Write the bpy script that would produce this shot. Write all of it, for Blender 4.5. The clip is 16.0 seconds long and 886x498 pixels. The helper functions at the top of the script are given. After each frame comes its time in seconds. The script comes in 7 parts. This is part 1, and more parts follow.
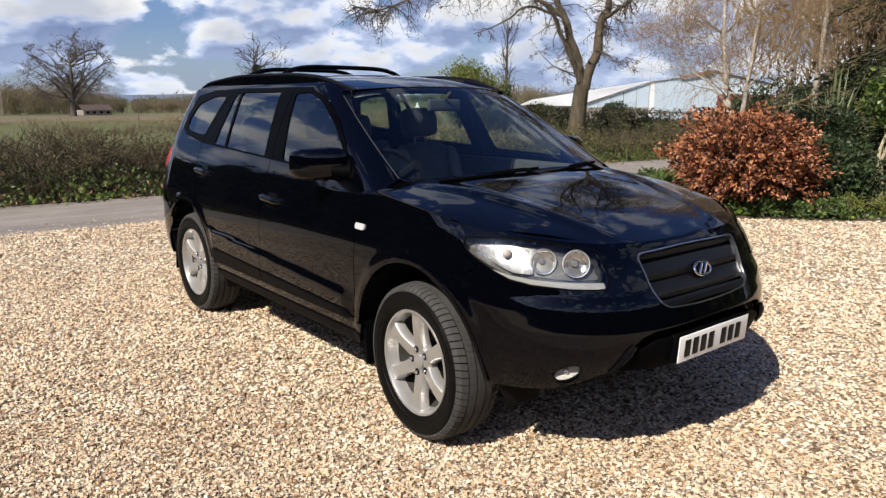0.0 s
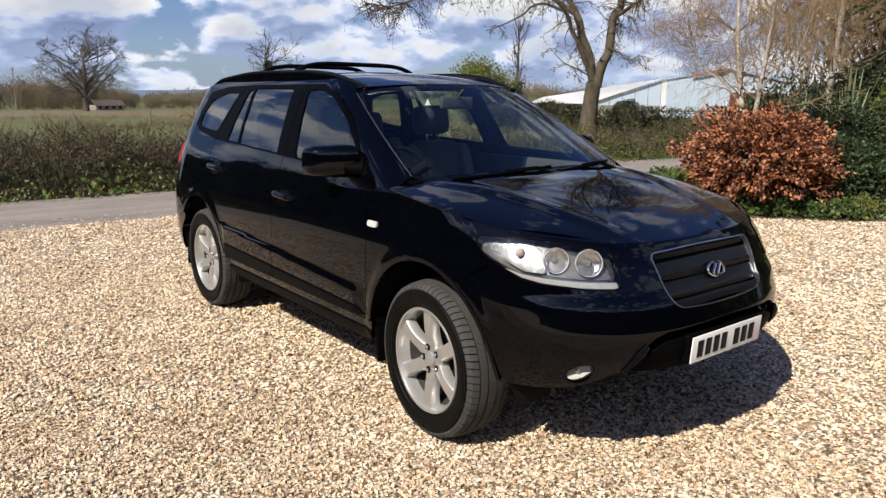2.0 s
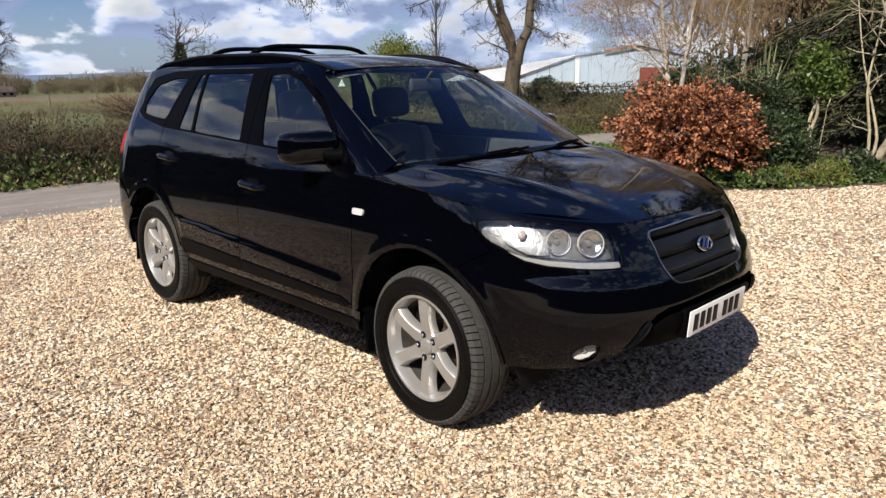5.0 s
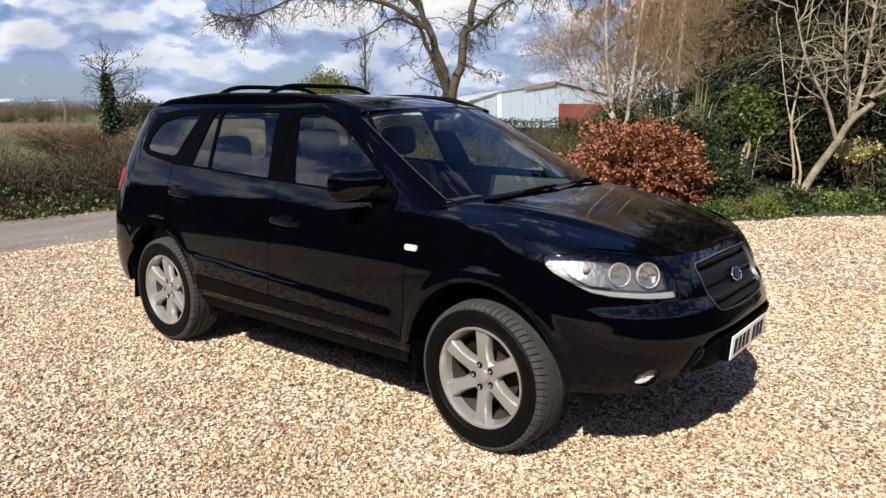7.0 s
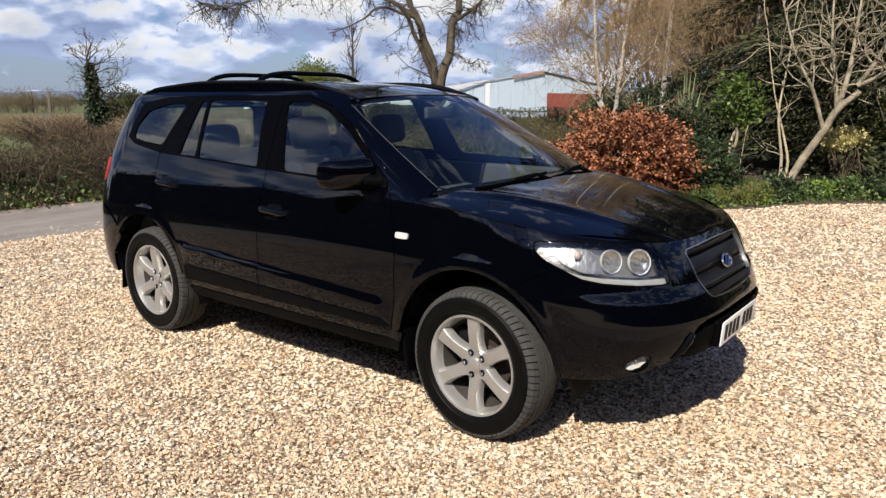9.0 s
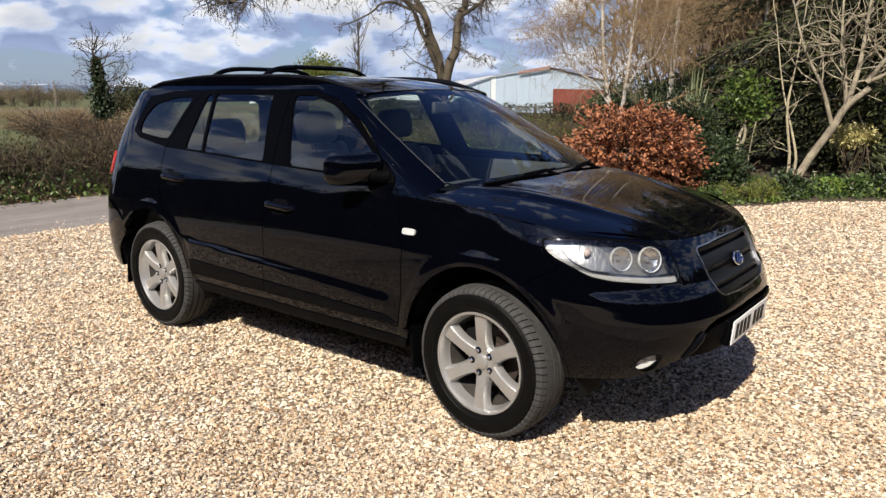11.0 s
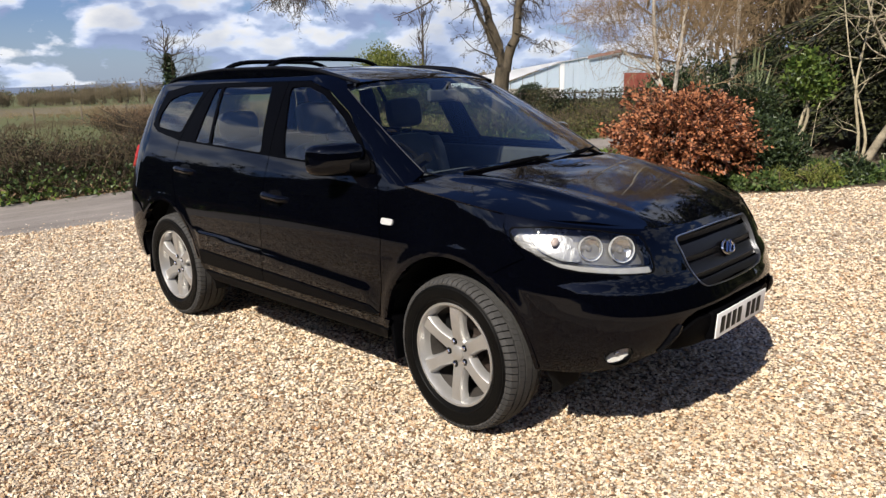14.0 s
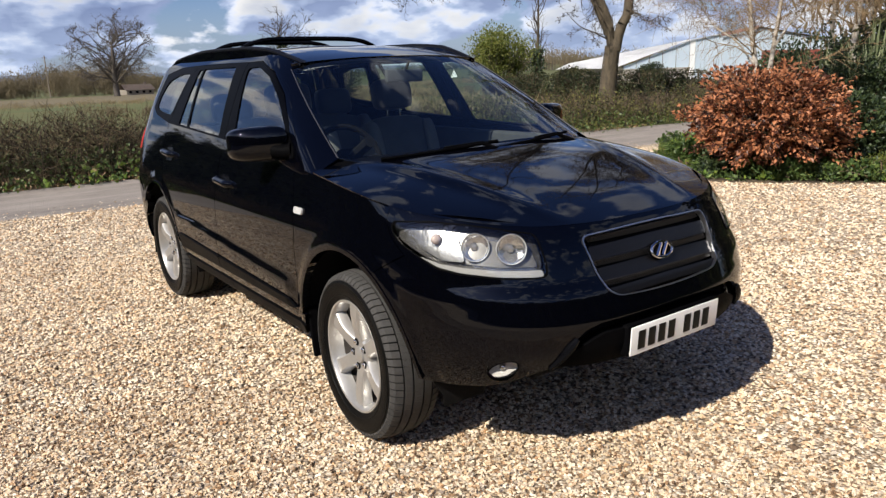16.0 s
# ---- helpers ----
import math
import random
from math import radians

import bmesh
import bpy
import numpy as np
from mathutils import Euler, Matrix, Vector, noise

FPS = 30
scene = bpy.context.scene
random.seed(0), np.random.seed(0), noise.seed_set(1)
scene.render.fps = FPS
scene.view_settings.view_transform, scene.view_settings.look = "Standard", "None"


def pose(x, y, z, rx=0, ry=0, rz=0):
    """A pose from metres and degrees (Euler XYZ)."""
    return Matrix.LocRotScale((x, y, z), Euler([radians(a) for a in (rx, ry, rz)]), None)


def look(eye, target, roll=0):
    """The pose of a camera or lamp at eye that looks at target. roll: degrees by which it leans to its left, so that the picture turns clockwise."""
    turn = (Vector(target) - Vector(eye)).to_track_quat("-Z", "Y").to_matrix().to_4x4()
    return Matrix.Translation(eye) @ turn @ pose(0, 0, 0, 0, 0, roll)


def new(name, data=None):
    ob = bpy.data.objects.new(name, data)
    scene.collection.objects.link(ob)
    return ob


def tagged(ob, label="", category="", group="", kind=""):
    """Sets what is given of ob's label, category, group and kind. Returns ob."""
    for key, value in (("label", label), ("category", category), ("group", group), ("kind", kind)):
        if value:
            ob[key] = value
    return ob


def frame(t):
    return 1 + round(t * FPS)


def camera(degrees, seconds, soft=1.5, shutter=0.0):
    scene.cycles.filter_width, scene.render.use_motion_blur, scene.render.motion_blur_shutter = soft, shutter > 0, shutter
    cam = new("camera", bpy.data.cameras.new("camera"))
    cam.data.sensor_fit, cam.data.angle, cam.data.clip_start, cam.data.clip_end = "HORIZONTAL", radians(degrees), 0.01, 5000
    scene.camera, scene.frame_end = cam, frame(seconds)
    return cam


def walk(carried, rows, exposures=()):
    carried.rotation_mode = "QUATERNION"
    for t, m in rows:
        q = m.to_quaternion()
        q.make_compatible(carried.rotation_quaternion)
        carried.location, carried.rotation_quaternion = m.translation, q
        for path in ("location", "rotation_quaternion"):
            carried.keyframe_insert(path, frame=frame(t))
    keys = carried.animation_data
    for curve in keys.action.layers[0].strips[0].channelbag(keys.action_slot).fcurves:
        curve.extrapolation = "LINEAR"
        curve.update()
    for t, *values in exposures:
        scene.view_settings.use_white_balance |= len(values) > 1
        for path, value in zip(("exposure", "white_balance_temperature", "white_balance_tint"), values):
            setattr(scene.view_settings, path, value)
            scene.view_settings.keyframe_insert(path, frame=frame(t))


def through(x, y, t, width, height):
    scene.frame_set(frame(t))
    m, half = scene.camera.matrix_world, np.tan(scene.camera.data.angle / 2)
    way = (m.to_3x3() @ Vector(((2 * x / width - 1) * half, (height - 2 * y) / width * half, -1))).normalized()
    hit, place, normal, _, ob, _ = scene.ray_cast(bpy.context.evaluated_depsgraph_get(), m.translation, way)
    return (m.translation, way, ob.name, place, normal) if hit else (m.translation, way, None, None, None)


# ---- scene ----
cam = camera(62.6, 16.0, soft=1.4)
PATH = [
    (0, (3.869, -2.771, 1.538), (2.344, -1.542, 1.134), -0.1),
    (0.5, (3.871, -2.777, 1.541), (2.332, -1.564, 1.141), 0.1),
    (1, (3.872, -2.779, 1.544), (2.337, -1.561, 1.145), 0.1),
    (1.5, (3.869, -2.785, 1.545), (2.338, -1.561, 1.145), 0.3),
    (2, (3.859, -2.779, 1.542), (2.319, -1.571, 1.13), 0.2),
    (2.5, (3.862, -2.782, 1.547), (2.318, -1.576, 1.145), 0.2),
    (3, (3.862, -2.779, 1.547), (2.319, -1.571, 1.147), 0.1),
    (3.5, (3.859, -2.767, 1.547), (2.322, -1.554, 1.141), -0.0),
    (4, (3.849, -2.775, 1.559), (2.312, -1.577, 1.11), -0.0),
    (4.5, (3.773, -2.855, 1.56), (2.255, -1.635, 1.103), 0.5),
    (5, (3.604, -2.989, 1.559), (2.218, -1.624, 1.092), -0.8),
    (5.2, (3.566, -3.048, 1.561), (2.211, -1.645, 1.12), 0.1),
    (7.3, (3.228, -3.538, 1.611), (2.003, -2.005, 1.229), -0.3),
    (7.5, (3.239, -3.535, 1.605), (2.016, -2.0, 1.221), -0.3),
    (8, (3.233, -3.524, 1.593), (2.023, -1.984, 1.191), -0.3),
    (8.5, (3.234, -3.514, 1.596), (2.041, -1.963, 1.182), -0.6),
    (9, (3.225, -3.52, 1.595), (2.02, -1.977, 1.186), -0.2),
    (11.5, (3.191, -3.498, 1.591), (1.977, -1.965, 1.169), -0.0),
    (12, (3.194, -3.503, 1.594), (1.984, -1.965, 1.179), 0.1),
    (12.5, (3.198, -3.502, 1.593), (1.987, -1.965, 1.18), -0.1),
    (13, (3.229, -3.464, 1.589), (2.013, -1.935, 1.161), -1.4),
    (13.5, (3.357, -3.336, 1.584), (2.032, -1.897, 1.167), -1.9),
    (14, (3.508, -3.172, 1.583), (2.146, -1.777, 1.134), -1.5),
    (14.5, (3.543, -2.977, 1.551), (2.161, -1.602, 1.106), -0.4),
    (15, (3.584, -2.719, 1.561), (2.155, -1.399, 1.098), -0.2),
    (15.5, (3.758, -2.487, 1.54), (2.217, -1.289, 1.102), -1.5),
    (16, (3.925, -2.255, 1.537), (2.343, -1.132, 1.053), -2.2),
]
walk(cam, [(t, look(eye, target, roll)) for t, eye, target, roll in PATH])

# ---- light ----
SUN = Vector((0.30, -1.05, 1.0)).normalized()
sun = new("sun", bpy.data.lights.new("sun", "SUN"))
sun.data.energy, sun.data.angle, sun.data.color = 7.0, radians(0.55), (1.0, 0.93, 0.82)
sun.rotation_mode = "QUATERNION"
sun.rotation_quaternion = SUN.to_track_quat("Z", "Y")
scene.view_settings.exposure = 0.06


def node(tree, kind, **values):
    n = tree.nodes.new(kind)
    for key, value in values.items():
        n.inputs[key.replace("_", " ")].default_value = value
    return n


def math_node(tree, op, a, b=None):
    n = tree.nodes.new("ShaderNodeMath")
    n.operation = op
    for i, v in enumerate((a, b)):
        if v is None:
            continue
        if isinstance(v, (int, float)):
            n.inputs[i].default_value = v
        else:
            tree.links.new(v, n.inputs[i])
    return n.outputs[0]


def ramp(tree, fac, stops):
    n = tree.nodes.new("ShaderNodeValToRGB")
    while len(n.color_ramp.elements) < len(stops):
        n.color_ramp.elements.new(0.5)
    for e, (p, c) in zip(n.color_ramp.elements, stops):
        e.position, e.color = p, (*c, 1) if len(c) == 3 else c
    tree.links.new(fac, n.inputs[0])
    return n.outputs[0]


def mix(tree, fac, a, b, blend="MIX"):
    n = tree.nodes.new("ShaderNodeMix")
    n.data_type, n.blend_type = "RGBA", blend
    for socket, v in ((n.inputs[0], fac), (n.inputs[6], a), (n.inputs[7], b)):
        if isinstance(v, (int, float)):
            socket.default_value = v
        elif isinstance(v, tuple):
            socket.default_value = (*v, 1)
        else:
            tree.links.new(v, socket)
    return n.outputs[2]


def make_world():
    world = bpy.data.worlds.new("sky")
    scene.world = world
    world.use_nodes = True
    t = world.node_tree
    back = t.nodes["Background"]
    sky = t.nodes.new("ShaderNodeTexSky")
    sky.sky_type, sky.sun_disc = "NISHITA", False
    sky.sun_elevation, sky.sun_rotation = radians(42.5), radians(164)
    sky.air_density, sky.dust_density, sky.ozone_density = 1.0, 1.2, 1.5
    blue = mix(t, 1.0, sky.outputs[0], (0.059, 0.070, 0.102), "MULTIPLY")
    co = t.nodes.new("ShaderNodeTexCoord")
    sep = t.nodes.new("ShaderNodeSeparateXYZ")
    t.links.new(co.outputs["Generated"], sep.inputs[0])
    x, y, z = sep.outputs
    # cumulus in the directions of the sky, flattened, smaller towards the horizon
    zz = math_node(t, "POWER", math_node(t, "MAXIMUM", z, 0.0005), 0.80)
    vec = t.nodes.new("ShaderNodeCombineXYZ")
    for i, v in enumerate((x, y, math_node(t, "MULTIPLY", zz, 1.6))):
        t.links.new(v, vec.inputs[i])

    def clouds(offset, scale, detail):
        """Heaped cloud: broad noise with round puffs on it."""
        m = t.nodes.new("ShaderNodeMapping")
        m.inputs["Location"].default_value = offset
        t.links.new(vec.outputs[0], m.inputs[0])
        n = node(t, "ShaderNodeTexNoise", Scale=scale, Detail=detail, Roughness=0.52, Lacunarity=2.1, Distortion=0.1)
        t.links.new(m.outputs[0], n.inputs[0])
        bend = t.nodes.new("ShaderNodeVectorMath")
        bend.operation = "MULTIPLY_ADD"
        w = node(t, "ShaderNodeTexNoise", Scale=scale * 4, Detail=5.0)
        t.links.new(m.outputs[0], w.inputs[0])
        t.links.new(w.outputs["Color"], bend.inputs[0])
        bend.inputs[1].default_value = (0.09, 0.09, 0.09)
        t.links.new(m.outputs[0], bend.inputs[2])
        v = node(t, "ShaderNodeTexVoronoi", Scale=scale * 2.2)
        v.feature = "SMOOTH_F1"
        v.inputs["Smoothness"].default_value = 0.35
        t.links.new(bend.outputs[0], v.inputs["Vector"])
        puff = math_node(t, "MULTIPLY", v.outputs["Distance"], -0.30)
        return math_node(t, "ADD", math_node(t, "ADD", n.outputs[0], puff), 0.125)

    base = (3.1, 1.7, 0.4)
    cover = clouds(base, 4.6, 7.0)
    above = clouds((base[0], base[1], base[2] + 0.048), 4.6, 4.0)
    # the cumulus lies low round the horizon and thins out to clear blue overhead
    high = math_node(t, "MULTIPLY", math_node(t, "MINIMUM", math_node(t, "MAXIMUM", math_node(t, "SUBTRACT", z, 0.28), 0.0), 0.6), 0.42)
    mask = ramp(t, math_node(t, "SUBTRACT", cover, high), [(0.385, (0, 0, 0)), (0.430, (1, 1, 1))])
    # sunlit tops where the cloud ends upwards, grey-blue bases where more of it lies above
    edge = math_node(t, "SUBTRACT", cover, above)
    glow = ramp(t, math_node(t, "ADD", math_node(t, "MULTIPLY", edge, 3.6), 0.5),
                [(0.22, (0.25, 0.32, 0.52)), (0.48, (0.44, 0.53, 0.74)), (0.62, (0.70, 0.76, 0.90)), (0.80, (0.83, 0.835, 0.85))])
    thick = ramp(t, cover, [(0.44, (1.14, 1.12, 1.10)), (0.53, (0.95, 0.955, 0.97)), (0.66, (0.66, 0.70, 0.80))])
    cloud = mix(t, 1.0, glow, thick, "MULTIPLY")
    # clouds near the sun's place in the sky shine through and are the brightest
    dot = t.nodes.new("ShaderNodeVectorMath")
    dot.operation = "DOT_PRODUCT"
    t.links.new(co.outputs["Generated"], dot.inputs[0])
    dot.inputs[1].default_value = SUN
    shine = math_node(t, "ADD", math_node(t, "MULTIPLY", math_node(t, "POWER", math_node(t, "MAXIMUM", dot.outputs["Value"], 0.0), 2.0), 1.8), 1.0)
    lit = t.nodes.new("ShaderNodeVectorMath")
    lit.operation = "SCALE"
    t.links.new(cloud, lit.inputs[0])
    t.links.new(shine, lit.inputs["Scale"])
    cloud = lit.outputs[0]
    fade = ramp(t, z, [(0.16, (1, 1, 1)), (0.50, (0.60, 0.60, 0.60))])
    blue = mix(t, 1.0, blue, ramp(t, z, [(0.14, (1, 1, 1)), (0.28, (1.22, 1.22, 1.24)), (0.50, (0.92, 0.97, 1.08)), (0.80, (0.58, 0.63, 0.76))]), "MULTIPLY")
    total = mix(t, math_node(t, "MULTIPLY", mask, fade), blue, cloud)
    haze = ramp(t, z, [(0.0, (1, 1, 1)), (0.09, (0, 0, 0))])
    total = mix(t, math_node(t, "MULTIPLY", haze, 0.40), total, (0.55, 0.67, 0.88))
    t.links.new(total, back.inputs[0])
    back.inputs[1].default_value = 1.0


make_world()


# ---- materials ----
def mat(name, c1, c2=None, scale=8.0, rough=0.6, metal=0.0, bump=0.0, bump_scale=60.0, coat=0.0, spec=0.5, island=0.0,
        rough2=None, stretch=(1, 1, 1), through=0.0, coat_ior=1.5):
    """A surface of two colours mixed by coarse and fine noise, with fine relief; island: how far single pieces differ."""
    m = bpy.data.materials.new(name)
    m.use_nodes = True
    t = m.node_tree
    b = t.nodes["Principled BSDF"]
    b.inputs["Metallic"].default_value = metal
    b.inputs["Specular IOR Level"].default_value = spec
    b.inputs["Coat Weight"].default_value = coat
    b.inputs["Coat Roughness"].default_value = 0.03
    b.inputs["Coat IOR"].default_value = coat_ior
    c2 = c2 or tuple(v * 0.8 for v in c1)
    co = t.nodes.new("ShaderNodeTexCoord")
    mp = t.nodes.new("ShaderNodeMapping")
    mp.inputs["Scale"].default_value = stretch
    t.links.new(co.outputs["Object"], mp.inputs[0])
    n1 = node(t, "ShaderNodeTexNoise", Scale=scale, Detail=5.0, Roughness=0.6)
    n2 = node(t, "ShaderNodeTexNoise", Scale=scale * 9.0, Detail=3.0, Roughness=0.6)
    for n in (n1, n2):
        t.links.new(mp.outputs[0], n.inputs[0])
    f = math_node(t, "ADD", math_node(t, "MULTIPLY", n1.outputs[0], 0.65), math_node(t, "MULTIPLY", n2.outputs[0], 0.35))
    if island:
        g = t.nodes.new("ShaderNodeNewGeometry")
        f = math_node(t, "ADD", math_node(t, "MULTIPLY", f, 1 - island), math_node(t, "MULTIPLY", g.outputs["Random Per Island"], island))
    c = ramp(t, f, [(0.3, c1), (0.7, c2)])
    t.links.new(c, b.inputs["Base Color"])
    r2 = rough if rough2 is None else rough2
    r = t.nodes.new("ShaderNodeMapRange")
    r.inputs[3].default_value, r.inputs[4].default_value = rough, r2
    t.links.new(n1.outputs[0], r.inputs[0])
    t.links.new(r.outputs[0], b.inputs["Roughness"])
    if bump:
        n3 = node(t, "ShaderNodeTexNoise", Scale=bump_scale, Detail=4.0, Roughness=0.65)
        t.links.new(mp.outputs[0], n3.inputs[0])
        bp = node(t, "ShaderNodeBump", Strength=bump, Distance=0.02)
        t.links.new(n3.outputs[0], bp.inputs["Height"])
        t.links.new(bp.outputs[0], b.inputs["Normal"])
    if through:
        tr = t.nodes.new("ShaderNodeBsdfTranslucent")
        t.links.new(c, tr.inputs[0])
        ms = t.nodes.new("ShaderNodeMixShader")
        ms.inputs[0].default_value = through
        t.links.new(b.outputs[0], ms.inputs[1])
        t.links.new(tr.outputs[0], ms.inputs[2])
        t.links.new(ms.outputs[0], t.nodes["Material Output"].inputs[0])
    return m


def glass_mat(name, tint, gloss=1.0, ior=1.52):
    """Thin glass: clear with a tint, and the mirror gloss of its two faces, which grows with the angle."""
    m = bpy.data.materials.new(name)
    m.use_nodes = True
    t = m.node_tree
    t.nodes.remove(t.nodes["Principled BSDF"])
    tr = t.nodes.new("ShaderNodeBsdfTransparent")
    tr.inputs[0].default_value = (*tint, 1)
    gl = t.nodes.new("ShaderNodeBsdfAnisotropic")
    gl.inputs["Roughness"].default_value = 0.015
    f0 = ((ior - 1) / (ior + 1)) ** 2
    face = node(t, "ShaderNodeLayerWeight", Blend=0.5).outputs["Facing"]
    one = math_node(t, "ADD", math_node(t, "MULTIPLY", math_node(t, "POWER", face, 5.0), 1 - f0), f0)
    both = math_node(t, "DIVIDE", math_node(t, "MULTIPLY", one, 2.0), math_node(t, "ADD", one, 1.0))
    ms = t.nodes.new("ShaderNodeMixShader")
    t.links.new(math_node(t, "MULTIPLY", both, gloss), ms.inputs[0])
    t.links.new(tr.outputs[0], ms.inputs[1])
    t.links.new(gl.outputs[0], ms.inputs[2])
    t.links.new(ms.outputs[0], t.nodes["Material Output"].inputs[0])
    return m


PAINT = mat("black_paint", (0.0005, 0.0006, 0.0014), (0.0008, 0.0010, 0.0022), 3.0, 0.42, 0.0, coat=1.0, spec=0.0, coat_ior=1.40, rough2=0.5)
TRIM = mat("black_plastic", (0.0016, 0.0016, 0.002), (0.003, 0.003, 0.0034), 20.0, 0.5, bump=0.08, bump_scale=500.0, rough2=0.6, spec=0.012)
GLOSS_TRIM = mat("gloss_black", (0.0018, 0.002, 0.0028), (0.0035, 0.0035, 0.0042), 10.0, 0.2, rough2=0.3, spec=0.10)
FRAME_BLACK = mat("window_frame_black", (0.0008, 0.0009, 0.0014), (0.0016, 0.0017, 0.0024), 12.0, 0.30, rough2=0.4, spec=0.015)
SILL_BLACK = mat("sill_plastic", (0.0018, 0.0018, 0.0022), (0.0034, 0.0034, 0.0038), 14.0, 0.42, bump=0.05, bump_scale=300.0, rough2=0.52, spec=0.035)
RUBBER = mat("tyre_rubber", (0.002, 0.002, 0.002), (0.0045, 0.0044, 0.0042), 14.0, 0.38, bump=0.12, bump_scale=260.0, rough2=0.55, spec=0.08)
TREAD = mat("worn_tread", (0.026, 0.025, 0.024), (0.050, 0.048, 0.046), 16.0, 0.8, bump=0.25, bump_scale=180.0, rough2=0.95)
ALLOY = mat("silver_alloy", (0.50, 0.49, 0.47), (0.42, 0.41, 0.395), 9.0, 0.32, 0.7, rough2=0.42)
# dark copy of the alloy: shade deep in the rim, put into the colour
SHADED_ALLOY = mat("shaded_barrel_alloy", (0.060, 0.052, 0.046), (0.026, 0.022, 0.019), 14.0, 0.6, 0.2, rough2=0.8)
CHROME = mat("chrome", (0.82, 0.82, 0.84), (0.7, 0.7, 0.72), 12.0, 0.10, 1.0, rough2=0.2)
RAIL = mat("satin_black_rail", (0.0025, 0.0025, 0.003), (0.005, 0.005, 0.006), 16.0, 0.45, bump=0.06, bump_scale=300.0, spec=0.10, rough2=0.55)
FOG_GLASS = mat("fog_reflector_silver", (0.80, 0.78, 0.73), (0.62, 0.60, 0.56), 30.0, 0.3, 0.0, bump=0.1, bump_scale=60.0, rough2=0.4)
MESH_GREY = mat("grey_grille_mesh", (0.010, 0.010, 0.011), (0.016, 0.016, 0.018), 20.0, 0.45, spec=0.25)
INDICATOR = mat("ribbed_reflector", (0.24, 0.245, 0.25), (0.085, 0.084, 0.082), 18.0, 0.26, 0.85, bump=0.20, bump_scale=24.0, rough2=0.42, stretch=(1, 1, .35))
GRILLE_BAR = mat("satin_grille_plastic", (0.0028, 0.0028, 0.0036), (0.0048, 0.0048, 0.006), 20.0, 0.26, bump=0.03, bump_scale=400.0, rough2=0.36, spec=0.22)
SEAL = mat("screen_rubber", (0.022, 0.022, 0.025), (0.04, 0.04, 0.044), 20.0, 0.4, spec=0.4)
STEEL = mat("rusty_disc_steel", (0.070, 0.050, 0.042), (0.028, 0.020, 0.016), 25.0, 0.55, 0.4, rough2=0.75)
DARK = mat("dark_lining", (0.004, 0.004, 0.0045), (0.007, 0.007, 0.0075), 12.0, 0.9, spec=0.15)
SEAT = mat("grey_leather", (0.040, 0.041, 0.045), (0.070, 0.071, 0.076), 10.0, 0.5, bump=0.2, bump_scale=220.0)
SEAT_GREY = mat("grey_seat_cloth", (0.17, 0.17, 0.175), (0.12, 0.12, 0.125), 12.0, 0.7)
SEAT_PALE = mat("pale_seat_cloth", (0.46, 0.46, 0.47), (0.38, 0.38, 0.39), 12.0, 0.7)
DASH = mat("charcoal_dash", (0.040, 0.043, 0.046), (0.062, 0.066, 0.070), 14.0, 0.65, bump=0.15, bump_scale=350.0, spec=0.3)
LENS_GREY = mat("silvered_plastic", (0.36, 0.355, 0.345), (0.17, 0.166, 0.16), 12.0, 0.20, 0.9, bump=0.16, bump_scale=14.0, rough2=0.32)
BEZEL = mat("smoked_bezel", (0.24, 0.235, 0.22), (0.12, 0.118, 0.11), 16.0, 0.30, 0.5, rough2=0.42)
RING = mat("dull_chrome", (0.50, 0.50, 0.52), (0.38, 0.38, 0.40), 12.0, 0.25, 1.0, rough2=0.35)
PLATE = mat("plate_white", (0.80, 0.80, 0.79), (0.74, 0.74, 0.73), 6.0, 0.35)
PLATE_INK = mat("plate_black", (0.005, 0.005, 0.005), (0.008, 0.008, 0.008), 20.0, 0.5, spec=0.1)
RED_LENS = mat("red_lens", (0.46, 0.05, 0.045), (0.38, 0.035, 0.03), 10.0, 0.12, coat=1.0)
CLEAR_LENS = mat("frosted_lens", (0.56, 0.56, 0.55), (0.44, 0.44, 0.43), 25.0, 0.15, coat=1.0)
GLASS = glass_mat("window_glass", (0.82, 0.89, 0.87))
TINTED = glass_mat("tinted_glass", (0.66, 0.73, 0.73))
LAMP_GLASS = glass_mat("lamp_lens", (0.95, 0.95, 0.94), 0.8)


# ---- mesh helpers ----
def mesh_np(name, verts, faces, material, smooth=False, normals=None):
    """A mesh object from arrays of places and of faces with equally many corners."""
    verts, faces = np.asarray(verts, np.float32), np.asarray(faces, np.int32)
    me = bpy.data.meshes.new(name)
    k = faces.shape[1]
    me.vertices.add(len(verts))
    me.vertices.foreach_set("co", verts.ravel())
    me.loops.add(faces.size)
    me.loops.foreach_set("vertex_index", faces.ravel())
    me.polygons.add(len(faces))
    me.polygons.foreach_set("loop_start", np.arange(0, faces.size, k, dtype=np.int32))
    me.update(calc_edges=True)
    me.polygons.foreach_set("use_smooth", np.full(len(faces), smooth))
    me.materials.append(material)
    if normals is not None:
        me.normals_split_custom_set_from_vertices([tuple(map(float, n)) for n in normals])
    return new(name, me)


def part(name, bm, material, parent=None, label="", smooth=True):
    """One bmesh as one mesh object under its thing."""
    me = bpy.data.meshes.new(name)
    bm.normal_update()
    bm.to_mesh(me)
    bm.free()
    me.materials.append(material)
    if smooth:
        me.polygons.foreach_set("use_smooth", np.full(len(me.polygons), True))
        me.set_sharp_from_angle(angle=radians(38))
    ob = new(name, me)
    ob.parent = parent
    return tagged(ob, label=label)


